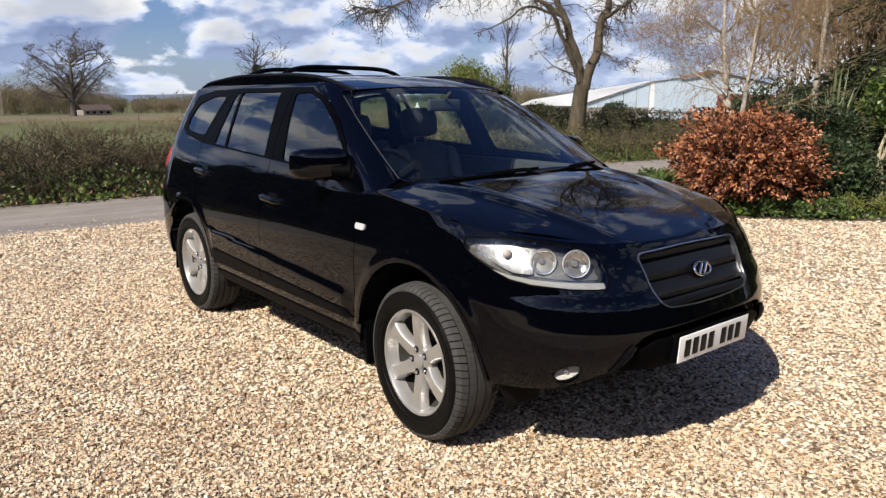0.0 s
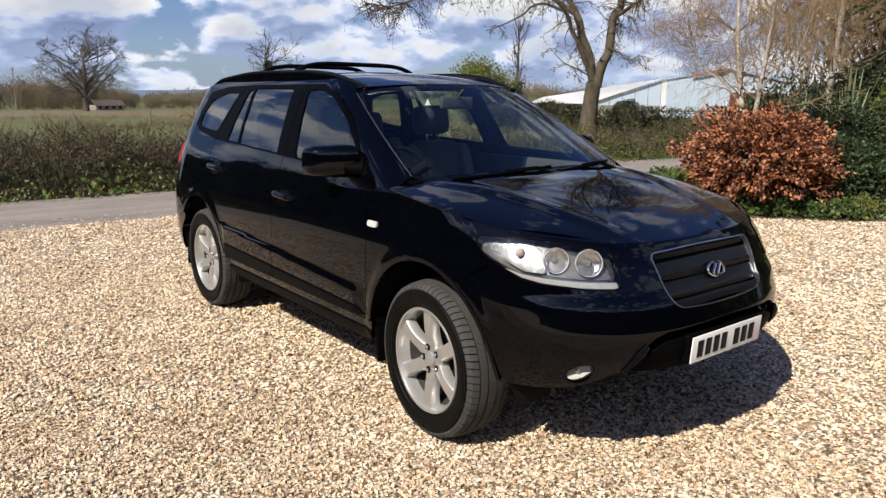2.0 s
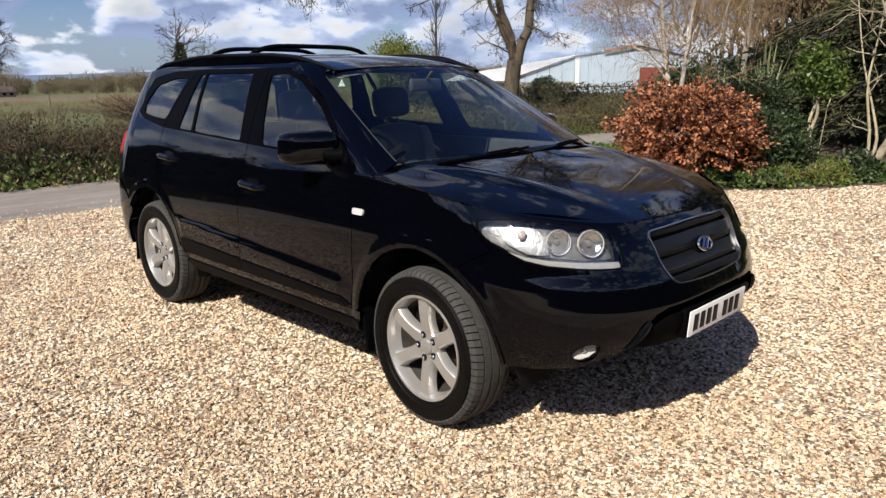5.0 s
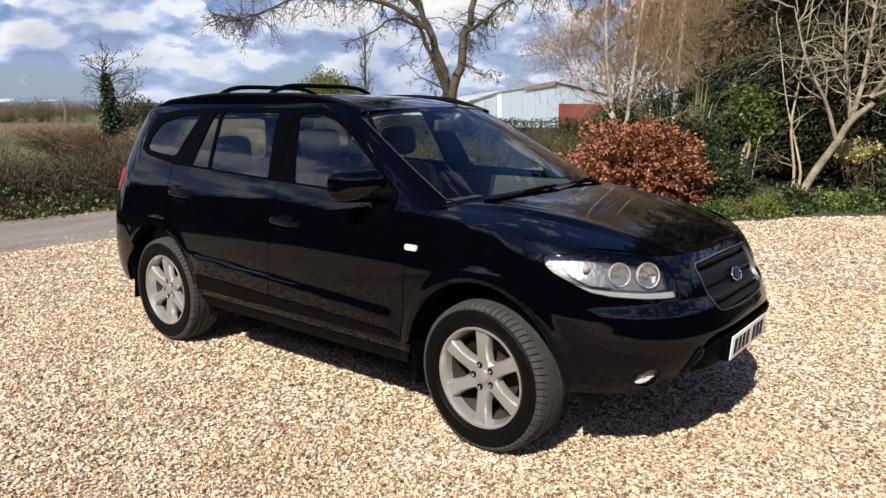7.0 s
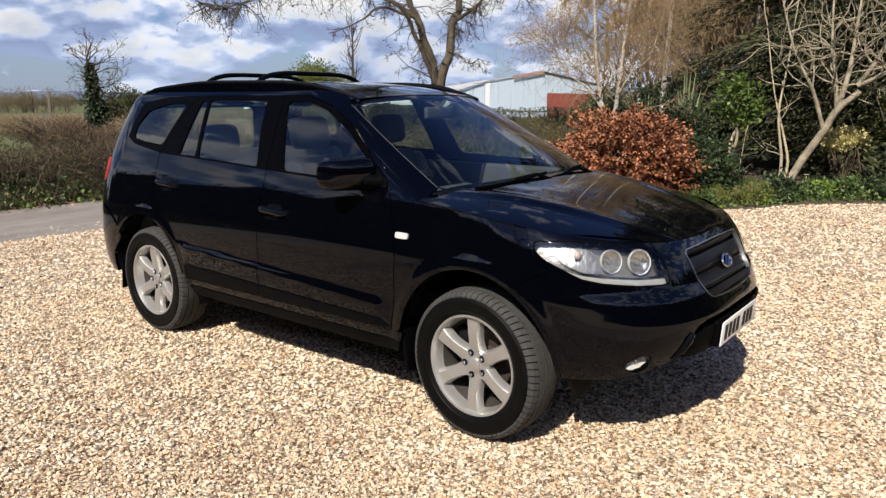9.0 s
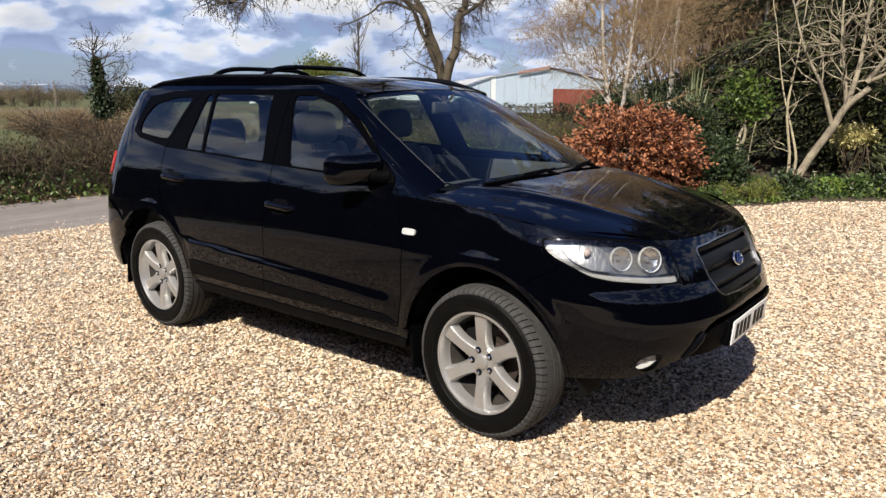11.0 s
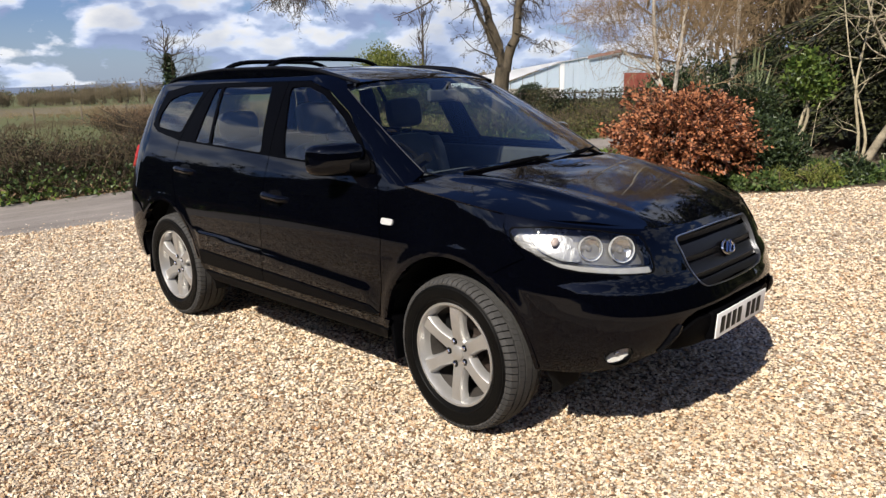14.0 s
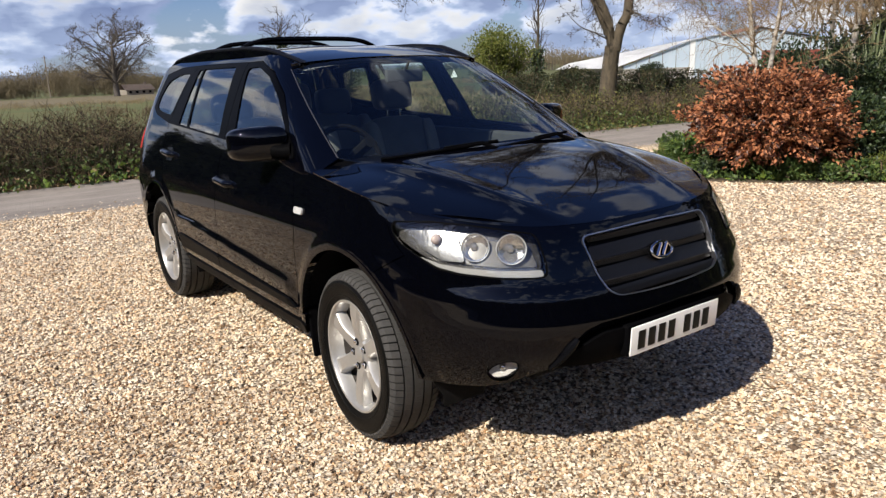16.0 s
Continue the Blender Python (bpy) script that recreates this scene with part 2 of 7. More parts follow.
def box(bm, cx, cy, cz, sx, sy, sz, bevel=0.0, m=None):
    """A box with rounded edges, added to bm."""
    r = bmesh.ops.create_cube(bm, size=1.0)
    for v in r["verts"]:
        v.co = Vector((v.co.x * sx, v.co.y * sy, v.co.z * sz))
    vs = r["verts"]
    if bevel:
        es = list({e for v in vs for e in v.link_edges})
        out = bmesh.ops.bevel(bm, geom=es, offset=bevel, segments=3, affect="EDGES", profile=0.5)
        vs = list({v for f in out["faces"] for v in f.verts} | {v for v in vs if v.is_valid})
    for v in vs:
        v.co = (m @ v.co if m else v.co) + Vector((cx, cy, cz))
    return vs


def lathe(bm, profile, axis="y", steps=48, centre=(0, 0, 0), closed=False):
    """Turn a line of (radius, along) round an axis."""
    rings = []
    for i in range(steps):
        a = 2 * math.pi * i / steps
        ring = []
        for r, h in profile:
            if axis == "y":
                p = (r * math.cos(a), h, r * math.sin(a))
            elif axis == "x":
                p = (h, r * math.cos(a), r * math.sin(a))
            else:
                p = (r * math.cos(a), r * math.sin(a), h)
            ring.append(bm.verts.new(Vector(p) + Vector(centre)))
        rings.append(ring)
    n = len(profile)
    for i in range(steps):
        a, b = rings[i], rings[(i + 1) % steps]
        for j in range(n if closed else n - 1):
            bm.faces.new((a[j], a[(j + 1) % n], b[(j + 1) % n], b[j]))
    bmesh.ops.remove_doubles(bm, verts=[v for r in rings for v in r], dist=1e-6)


def tube(bm, points, radius, sides=8, caps=True):
    """A round bar along points; radius: one number or one for each point."""
    pts = [Vector(p) for p in points]
    rad = radius if isinstance(radius, (list, tuple)) else [radius] * len(pts)
    rings = []
    up = Vector((0.13, 0.21, 0.97))
    for i, p in enumerate(pts):
        d = (pts[min(i + 1, len(pts) - 1)] - pts[max(i - 1, 0)]).normalized()
        a = d.cross(up)
        a = a.normalized() if a.length > 1e-4 else Vector((1, 0, 0))
        b = d.cross(a)
        rings.append([bm.verts.new(p + rad[i] * (a * math.cos(2 * math.pi * k / sides) + b * math.sin(2 * math.pi * k / sides))) for k in range(sides)])
    for r, s in zip(rings, rings[1:]):
        for k in range(sides):
            bm.faces.new((r[k], r[(k + 1) % sides], s[(k + 1) % sides], s[k]))
    if caps:
        bm.faces.new(rings[0][::-1])
        bm.faces.new(rings[-1])


# ---- the car: surfaces ----
# x points ahead, y to the car's left, z up; the origin lies on the ground midway between the axles.
def curve(*knots):
    """A smooth line through (place, value) knots that never overshoots."""
    X, Y = np.array(knots, float).T
    h, d = np.diff(X), np.diff(Y) / np.diff(X)
    m = np.r_[d[0], np.zeros(len(X) - 2), d[-1]]
    for i in range(1, len(X) - 1):
        if d[i - 1] * d[i] > 0:
            a, b = 2 * h[i] + h[i - 1], h[i] + 2 * h[i - 1]
            m[i] = (a + b) / (a / d[i - 1] + b / d[i])

    def f(x):
        x = np.clip(np.asarray(x, float), X[0], X[-1])
        i = np.clip(np.searchsorted(X, x) - 1, 0, len(X) - 2)
        t = (x - X[i]) / h[i]
        return ((2 * t**3 - 3 * t**2 + 1) * Y[i] + (t**3 - 2 * t**2 + t) * h[i] * m[i]
                + (3 * t**2 - 2 * t**3) * Y[i + 1] + (t**3 - t**2) * h[i] * m[i + 1])
    return f


# half width by height; nose, tail and windscreen centre lines by height; bonnet and roof centre heights by length
HALF = curve((.2, .80), (.30, .87), (.36, .905), (.45, .925), (.60, .937), (.75, .943), (.85, .938), (.95, .918), (1.0, .905), (1.06, .888),
             (1.15, .858), (1.30, .800), (1.45, .732), (1.55, .680), (1.62, .630), (1.70, .53), (1.8, .3))
NOSE = curve((.2, 2.04), (.27, 2.12), (.35, 2.185), (.45, 2.241), (.55, 2.268), (.62, 2.268), (.70, 2.245), (.80, 2.205), (.88, 2.165), (.95, 2.115), (1.0, 2.06), (1.06, 1.96), (1.2, 1.7))
TAIL = curve((.2, 2.15), (.25, 2.2), (.35, 2.3), (.5, 2.37), (.6, 2.38), (.75, 2.33), (.9, 2.30), (1.0, 2.29), (1.1, 2.27), (1.3, 2.2), (1.5, 2.1), (1.6, 2.05), (1.8, 1.9))
SCREEN = curve((1.0, 1.43), (1.16, 1.17), (1.56, .48), (1.62, .37), (1.75, .1))
BONNET = curve((.9, 1.19), (1.1, 1.17), (1.4, 1.135), (1.7, 1.075), (1.9, 1.025), (2.05, .976), (2.12, .950), (2.2, .905))
ROOF = curve((-2.2, 1.56), (-2.05, 1.59), (-1.8, 1.63), (-1.4, 1.668), (-.9, 1.693), (-.4, 1.695), (0, 1.672), (.2, 1.645), (.42, 1.603), (.6, 1.56))
XJ, XK, PF, PB, PR, DB = 1.15, 1.70, 3.0, 2.5, 2.6, 0.35


def bonnet_z(x, y):
    return BONNET(x) - (np.abs(y) / 0.8) ** 3 * 0.05


def roof_z(x, y):
    return ROOF(x) - 0.045 * (np.abs(y) / 0.62) ** 2.6


ARCH_A, ARCH_B = 0.430, 0.473


def flare(x, z):
    """How far the body swells out round the wheel arches."""
    e = np.minimum(np.hypot((x - 1.35) / ARCH_A, (z - 0.365) / ARCH_B), np.hypot((x + 1.35) / ARCH_A, (z - 0.365) / ARCH_B))
    k = np.clip((1.16 - e) / 0.13, 0, 1)
    return 0.009 * k * k * (3 - 2 * k) * np.clip((z - 0.30) / 0.1, 0, 1)


def side_y(x, z):
    """The half width at a place along the car and a height, for the flanks."""
    w = HALF(z)
    low = np.clip((x - XJ) / np.maximum(NOSE(z) - XJ, .2), 0, 1)
    high = np.clip((x - (SCREEN(z) - DB)) / DB, 0, 1)
    front = np.where(z > 1.12, w * (1 - high**PB) ** (1 / PB), w * (1 - low**PF) ** (1 / PF))
    # a ledge low on the doors, falling towards the front
    drop = np.clip((0.660 - 0.036 * x - z) / (0.048 + 0.027 * np.clip(x, -.9, .9)), 0, 1)
    ledge = 0.017 * drop * drop * (3 - 2 * drop) * np.clip((z - 0.40) / 0.16, 0, 1) * np.clip((0.88 - x) / 0.10, 0, 1) * np.clip((x + 0.98) / 0.1, 0, 1)
    front = front + ledge + flare(x, z)
    back = np.clip((-x - XK) / (TAIL(z) - XK), 0, 1)
    return np.where(x < -XK, w * (1 - back**PR) ** (1 / PR) + flare(x, z), front)


def flank(sgn):
    return lambda a, z: np.stack([a, sgn * side_y(a, z), z], -1)


def nose(s, z):
    """s: along the nose from its middle (0) to 1.4 where the straight flank begins; its sign is that of y."""
    th = np.clip(np.abs(s) / 1.4, 0, 1) * math.pi / 2
    # below the lamps the bumper stands out in a soft shelf
    k = np.clip((z - 0.735) / 0.055, 0, 1)
    shelf = 1 + (0.005 - 0.011 * k * k * (3 - 2 * k)) * np.clip((1.15 - np.abs(s)) / 0.35, 0, 1)
    # low down its corners turn under
    u = np.clip((0.60 - z) / 0.25, 0, 1)
    shelf = shelf * (1 - 0.022 * u * u * np.clip((1.20 - np.abs(s)) / 0.30, 0, 1))
    x = XJ + (NOSE(z) - XJ) * np.cos(th) ** (2 / PF) * shelf - np.maximum(np.abs(s) - 1.4, 0)
    return np.stack([x, np.sign(s) * (HALF(z) * np.sin(th) ** (2 / PF) * shelf + flare(x, z)), z], -1)


def stern(s, z):
    th = np.clip(np.abs(s) / 0.9, 0, 1) * math.pi / 2
    x = XK + (TAIL(z) - XK) * np.cos(th) ** (2 / PR) - np.maximum(np.abs(s) - 0.9, 0)
    return np.stack([-x, np.sign(s) * HALF(z) * np.sin(th) ** (2 / PR), z], -1)


def screen(s, z):
    th = np.clip(np.abs(s) / 0.7, 0, 1) * math.pi / 2
    x = SCREEN(z) - DB + DB * np.cos(th) ** (2 / PB) - np.maximum(np.abs(s) - 0.7, 0)
    return np.stack([x, np.sign(s) * HALF(z) * np.sin(th) ** (2 / PB), z], -1)


def s_nose(z, x=None, y=None):
    """The nose's s for a place given by x or by y."""
    if y is not None:
        return 1.4 * 2 / math.pi * math.asin(min(1, (abs(y) / float(HALF(z))) ** (PF / 2)))
    return 1.4 * 2 / math.pi * math.acos(min(1, max(0, (x - XJ) / (float(NOSE(z)) - XJ)) ** (PF / 2)))


def s_screen(z, y=None, x=None):
    if y is not None:
        return 0.7 * 2 / math.pi * math.asin(min(1, (abs(y) / float(HALF(z))) ** (PB / 2)))
    xj = float(SCREEN(z)) - DB
    if x <= xj:
        return 0.7 + xj - x
    return 0.7 * 2 / math.pi * math.acos(min(1, ((x - xj) / DB) ** (PB / 2)))


def top_of(surface, height, s, lo, hi):
    """The height at which a surface meets a height field, for each s."""
    a, b = np.full(len(s), lo), np.full(len(s), hi)
    for _ in range(40):
        m = (a + b) / 2
        p = surface(s, m)
        over = m > height(p[:, 0], p[:, 1])
        a, b = np.where(over, a, m), np.where(over, m, b)
    return a


def rounded(poly, r=0.03, n=5):
    """A polygon with its corners rounded off."""
    out = []
    P = [np.array(p, float) for p in poly]
    for i, p in enumerate(P):
        a, b = P[i - 1] - p, P[(i + 1) % len(P)] - p
        la, lb = np.linalg.norm(a), np.linalg.norm(b)
        k = min(r, la * 0.45, lb * 0.45)
        q0, q1 = p + a / la * k, p + b / lb * k
        for t in np.linspace(0, 1, n):
            out.append((1 - t) ** 2 * q0 + 2 * t * (1 - t) * p + t**2 * q1)
    return np.array(out)


def dense(poly, step):
    P = np.asarray(poly, float)
    out = []
    for a, b in zip(P, np.roll(P, -1, 0)):
        n = max(1, int(np.ceil(np.linalg.norm(b - a) / step)))
        out += [a + (b - a) * t for t in np.arange(n) / n]
    return np.array(out)


def inside(pts, poly):
    x, y = pts[:, 0], pts[:, 1]
    res = np.zeros(len(pts), bool)
    for (ax, ay), (bx, by) in zip(poly, np.roll(poly, -1, 0)):
        if ay == by:
            continue
        res ^= ((ay > y) != (by > y)) & (x < (bx - ax) * (y - ay) / (by - ay) + ax)
    return res


def near_edge(pts, poly, d):
    """Whether points lie nearer than d to the polygon's line."""
    res = np.zeros(len(pts), bool)
    for a, b in zip(poly, np.roll(poly, -1, 0)):
        e = b - a
        t = np.clip(((pts - a) @ e) / max(e @ e, 1e-12), 0, 1)
        res |= ((pts - a - t[:, None] * e) ** 2).sum(1) < d * d
    return res


def panel(name, poly, surface, material, parent, holes=(), step=0.03, lift=0.0, flange=0.014, label=""):
    """A sheet cut to poly (with holes) on a curved surface, smooth as the surface, with its edges turned inwards."""
    loops = [dense(poly, step)] + [dense(h, step) for h in holes]
    lo, hi = loops[0].min(0), loops[0].max(0)
    gx, gy = np.meshgrid(np.arange(lo[0], hi[0], step), np.arange(lo[1], hi[1], step))
    grid = np.stack([gx.ravel(), gy.ravel()], -1)
    keep = inside(grid, loops[0])
    for h in loops[1:]:
        keep &= ~inside(grid, h)
    for l in loops:
        keep &= ~near_edge(grid, l, step * 0.45)
    grid = grid[keep]
    coords, edges = [], []
    for l in loops:
        n = len(coords)
        coords += [Vector(p) for p in l]
        edges += [(n + i, n + (i + 1) % len(l)) for i in range(len(l))]
    coords += [Vector(p) for p in grid]
    from mathutils.geometry import delaunay_2d_cdt
    vs, _, fs, *_ = delaunay_2d_cdt(coords, edges, [], 0, 1e-6)
    uv = np.array([tuple(v) for v in vs])
    tri = np.array([f for f in fs if len(f) == 3])
    mid = uv[tri].mean(1)
    ok = inside(mid, loops[0])
    for h in loops[1:]:
        ok &= ~inside(mid, h)
    tri = tri[ok]
    a, b = uv[:, 0], uv[:, 1]
    e = 2e-3
    P = surface(a, b)
    du, dv = surface(a + e, b) - surface(a - e, b), surface(a, b + e) - surface(a, b - e)
    N = np.cross(du, dv)
    N /= np.linalg.norm(N, axis=1)[:, None] + 1e-12
    mid_p = np.array([0, 0, 0.7])
    flip = ((P - mid_p) * N * (0.25, 1, 1.4)).sum(1).mean() < 0
    if flip:
        N = -N
    P = P + N * lift
    t3 = P[tri]
    fn = np.cross(t3[:, 1] - t3[:, 0], t3[:, 2] - t3[:, 0])
    turn = (fn * N[tri].mean(1)).sum(1) < 0
    tri[turn] = tri[turn][:, ::-1]
    V, NN, F = P, N, tri
    if flange:
        # boundary edges are those used once; they are turned inwards
        ed = np.concatenate([tri[:, [0, 1]], tri[:, [1, 2]], tri[:, [2, 0]]])
        key = np.sort(ed, 1)
        _, first, count = np.unique(key, axis=0, return_index=True, return_counts=True)
        rim = ed[first[count == 1]]
        n0 = len(V)
        q = np.arange(len(rim)) * 4 + n0
        A, B = V[rim[:, 0]], V[rim[:, 1]]
        A2, B2 = A - N[rim[:, 0]] * flange, B - N[rim[:, 1]] * flange
        out = np.cross(B - A, N[rim[:, 0]])
        out /= np.linalg.norm(out, axis=1)[:, None] + 1e-12
        V = np.concatenate([V, np.stack([A, B, B2, A2], 1).reshape(-1, 3)])
        NN = np.concatenate([NN, np.repeat(out, 4, 0)])
        F = np.concatenate([F, np.stack([q + 1, q, q + 3], 1), np.stack([q + 1, q + 3, q + 2], 1)])
    ob = mesh_np(name, V, F, material, True, NN)
    ob.parent = parent
    return tagged(ob, label=label)


car = tagged(new("car"), "shiny black five-door estate SUV parked on the gravel drive", "car")


def arch(cx, r, a0, a1, n=24):
    return [(cx + r * math.cos(a), 0.365 + r * 1.10 * math.sin(a)) for a in np.linspace(radians(a0), radians(a1), n)]


AF, AR = ARCH_A, ARCH_A
GAPW = 0.0025


def build_flank(sgn):
    f = flank(sgn)
    # wing: from the door seam to the headlamp, round the wheel
    s = np.linspace(0.9, 1.609, 17)
    zt = np.array([min(float(bonnet_z(x, float(side_y(x, 1.0)))), 1.115) for x in s])
    top = [(float(x), float(z) - 0.001) for x, z in zip(s, zt)]
    wing = [(0.868, 0.44), (0.905, 0.62), (0.912, 0.85), (0.87, 1.0), (0.835, 1.105)] + top + [(1.612, 0.982), (1.658, 0.925), (1.728, 0.872), (1.648, 0.828)]
    wing += arch(1.35, AF, 60, 168)
    panel("wing", wing, f, PAINT, car, step=0.02)
    # doors below the windows
    belt = lambda x: 1.148 - (x - 0.8) * 0.042
    front_door = [(0.865 - GAPW, 0.455), (0.902 - GAPW, 0.62), (0.909 - GAPW, 0.85), (0.867 - GAPW, 1.0), (0.832 - GAPW, 1.105), (0.80, belt(0.8)), (0.4, belt(.4)), (0.0, belt(0)),
                  (-0.142, belt(-.142)), (-0.142, 0.455)]
    panel("front_door", front_door, f, PAINT, car, step=0.018)
    rear_door = [(-0.148, 0.455), (-0.148, belt(-.148)), (-0.6, belt(-.6)), (-1.05, belt(-1.05)), (-1.262, belt(-1.262)), (-1.268, 1.12), (-1.255, 1.0), (-1.20, 0.90)]
    rear_door += [p for p in reversed(arch(-1.35, AR + 0.012, 14, 62, 12))] + [(-0.90, 0.455)]
    panel("rear_door", rear_door, f, PAINT, car, step=0.018)
    # rear quarter behind the door
    quarter = [(-1.268 - GAPW, belt(-1.262)), (-1.30, 1.24), (-1.45, 1.26), (-1.62, 1.285), (-1.72, 1.33), (-1.70, 1.45), (-1.662, 1.561), (-1.402, 1.5985), (-1.66, 1.6015),
               (-1.80, 1.58), (-1.90, 1.50), (-1.98, 1.32), (-2.02, 1.20), (-1.98, 1.10), (-1.97, 0.98), (-2.02, 0.90), (-1.96, 0.86), (-1.80, 0.83), (-1.72, 0.77)]
    quarter += arch(-1.35, AR, 138, 62)[:] + [(-1.207, 0.90), (-1.262, 1.0), (-1.274, 1.12)]
    panel("rear_quarter", quarter, f, PAINT, car, step=0.022)
    # black window surround with three panes let into it
    g1 = rounded([(-0.005, 1.192), (-0.135, 1.572), (0.02, 1.577), (0.217, 1.525), (0.442, 1.41), (0.607, 1.288), (0.77, 1.172), (0.4, 1.180)], 0.035)
    g2 = rounded([(-0.245, 1.203), (-0.335, 1.582), (-0.895, 1.582), (-0.838, 1.228)], 0.02)
    g2b = rounded([(-0.868, 1.230), (-0.925, 1.580), (-0.985, 1.575), (-1.05, 1.238)], 0.014)
    g3 = rounded([(-1.272, 1.288), (-1.135, 1.560), (-1.35, 1.555), (-1.569, 1.510), (-1.655, 1.400), (-1.645, 1.325), (-1.50, 1.305)], 0.04)
    frame_f = [(0.80, belt(.8)), (0.62, 1.315), (0.455, 1.435), (0.235, 1.548), (0.03, 1.603), (-0.175, 1.606), (-0.147, belt(-.14)), (0.0, belt(0)), (0.4, belt(.4))]
    panel("window_frame", frame_f, f, FRAME_BLACK, car, [g1], 0.025, lift=-0.001)
    frame_r = [(-0.152, belt(-.15)), (-0.181, 1.606), (-1.04, 1.604), (-1.12, 1.50), (-1.262, belt(-1.262)), (-1.05, belt(-1.05)), (-0.6, belt(-.6))]
    panel("window_frame", frame_r, f, FRAME_BLACK, car, [g2, g2b], 0.025, lift=-0.001)
    frame_q = [(-1.30, 1.24), (-1.267, belt(-1.262)), (-1.125, 1.503), (-1.045, 1.604), (-1.40, 1.597), (-1.66, 1.56), (-1.70, 1.45), (-1.72, 1.33), (-1.62, 1.285), (-1.45, 1.26)]
    panel("window_frame", frame_q, f, FRAME_BLACK, car, [g3], 0.025, lift=-0.001)
    for nm, g, mt in (("window_pane", g1, GLASS), ("window_pane", g2, GLASS), ("window_pane", g2b, GLASS), ("window_pane", g3, TINTED)):
        ob = panel(nm, np.asarray(g), f, mt, car, (), 0.02, lift=-0.006, flange=0)
        ob.visible_shadow = False
    # cant rail between window frames and roof
    rail = [(0.802, belt(.8) + .003), (0.622, 1.318), (0.457, 1.438), (0.237, 1.551), (0.032, 1.606), (-0.9, 1.608), (-1.40, 1.600), (-1.66, 1.603), (-1.80, 1.583), (-1.84, 1.60),
            (-1.66, 1.622), (-1.40, 1.648), (-0.9, 1.668), (-0.4, 1.668), (0.0, 1.650), (0.16, 1.628), (0.20, 1.590), (0.262, 1.558), (0.48, 1.446), (0.644, 1.326), (0.84, 1.17), (0.86, 1.10), (0.84, 1.10)]
    panel("roof_side", rail, f, PAINT, car, (), 0.025)
    # sill and mouldings
    sill = [(-0.93, 0.452), (-0.888, 0.412), (0.928, 0.402), (0.945, 0.452)]
    panel("sill", sill, f, PAINT, car, (), 0.03, flange=0.02)
    skirt = rounded([(-0.886, 0.408), (-0.86, 0.385), (-0.80, 0.352), (0.90, 0.342), (0.926, 0.398)], 0.012)
    panel("sill_skirt", skirt, f, SILL_BLACK, car, (), 0.03, lift=0.008, flange=0.07)
    mould = rounded([(-0.142, 0.462), (-0.142, 0.530), (0.80, 0.500), (0.858, 0.465)], 0.01)
    panel("door_moulding", mould, f, SILL_BLACK, car, (), 0.025, lift=0.010, flange=0.012)
    mould = rounded([(-0.148, 0.462), (-0.148, 0.530), (-0.885, 0.555), (-0.885, 0.462)], 0.01)
    panel("door_moulding", mould, f, SILL_BLACK, car, (), 0.025, lift=0.010, flange=0.012)
    # arch lips and liners
    for cx, r in ((1.35, AF), (-1.35, AR)):
        lip = arch(cx, r + 0.010, 4 if cx > 0 else 14, 166 if cx > 0 else 140, 36) + arch(cx, r - 0.006, 166 if cx > 0 else 140, 4 if cx > 0 else 14, 36)
        panel("arch_lip", lip, f, PAINT, car, (), 0.02, lift=0.004, flange=0.040)
        bm = bmesh.new()
        prof = [(0.10, 0.56), (0.455, 0.56), (0.455, 0.72), (0.452, 9)]
        for a0 in range(-2, 30):
            a1, a2 = math.pi * a0 / 28, math.pi * (a0 + 1) / 28
            for (r1, y1), (r2, y2) in zip(prof, prof[1:]):
                vs = [bm.verts.new((cx + rr * math.cos(aa), sgn * min(yy, float(side_y(np.array(cx + rr * math.cos(aa)), np.array(max(.3, 0.365 + rr * math.sin(aa))))) - .022), 0.365 + 1.10 * rr * math.sin(aa))) for rr, yy, aa in ((r1, y1, a1), (r2, y2, a1), (r2, y2, a2), (r1, y1, a2))]
                bm.faces.new(vs)
        bmesh.ops.remove_doubles(bm, verts=bm.verts, dist=1e-5)
        part("wheel_arch_liner", bm, DARK, car)
    # door handles: a cup behind a bowed grip
    for hx, hz in ((-0.015, 0.972), (-1.10, 1.052)):
        bm = bmesh.new()
        pts = []
        for t in np.linspace(0, 1, 13):
            x = hx - 0.115 + 0.23 * t
            z = hz + 0.012 * (0.5 - t)
            pts.append((x, sgn * (float(side_y(x, z)) + 0.030 * min(1, 6 * t, 6 * (1 - t)) - 0.004), z))
        tube(bm, pts, [0.011] + [0.019] * 11 + [0.011], 10)
        h = part("door_handle", bm, PAINT, car)
        cup = rounded([(hx - 0.080, hz - 0.048), (hx - 0.066, hz + 0.036), (hx + 0.066, hz + 0.036), (hx + 0.080, hz - 0.048)], 0.036)
        panel("handle_cup", cup, f, GLOSS_TRIM, h, (), 0.02, lift=0.002, flange=0.01)
    # side repeater
    rp = rounded([(0.905, 0.925), (0.905, 0.955), (0.985, 0.955), (0.985, 0.925)], 0.014)
    panel("side_repeater", rp, f, CLEAR_LENS, car, (), 0.01, lift=0.008, flange=0.012)
    # mud flap behind the front wheel
    bm = bmesh.new()
    box(bm, 0.938, sgn * 0.845, 0.36, 0.020, 0.13, 0.24, 0.008, Matrix.Rotation(radians(-8), 3, "Y"))
    part("mud_flap", bm, TRIM, car)
    bm = bmesh.new()
    box(bm, -1.765, sgn * 0.82, 0.345, 0.014, 0.17, 0.21, 0.005, Matrix.Rotation(radians(8), 3, "Y"))
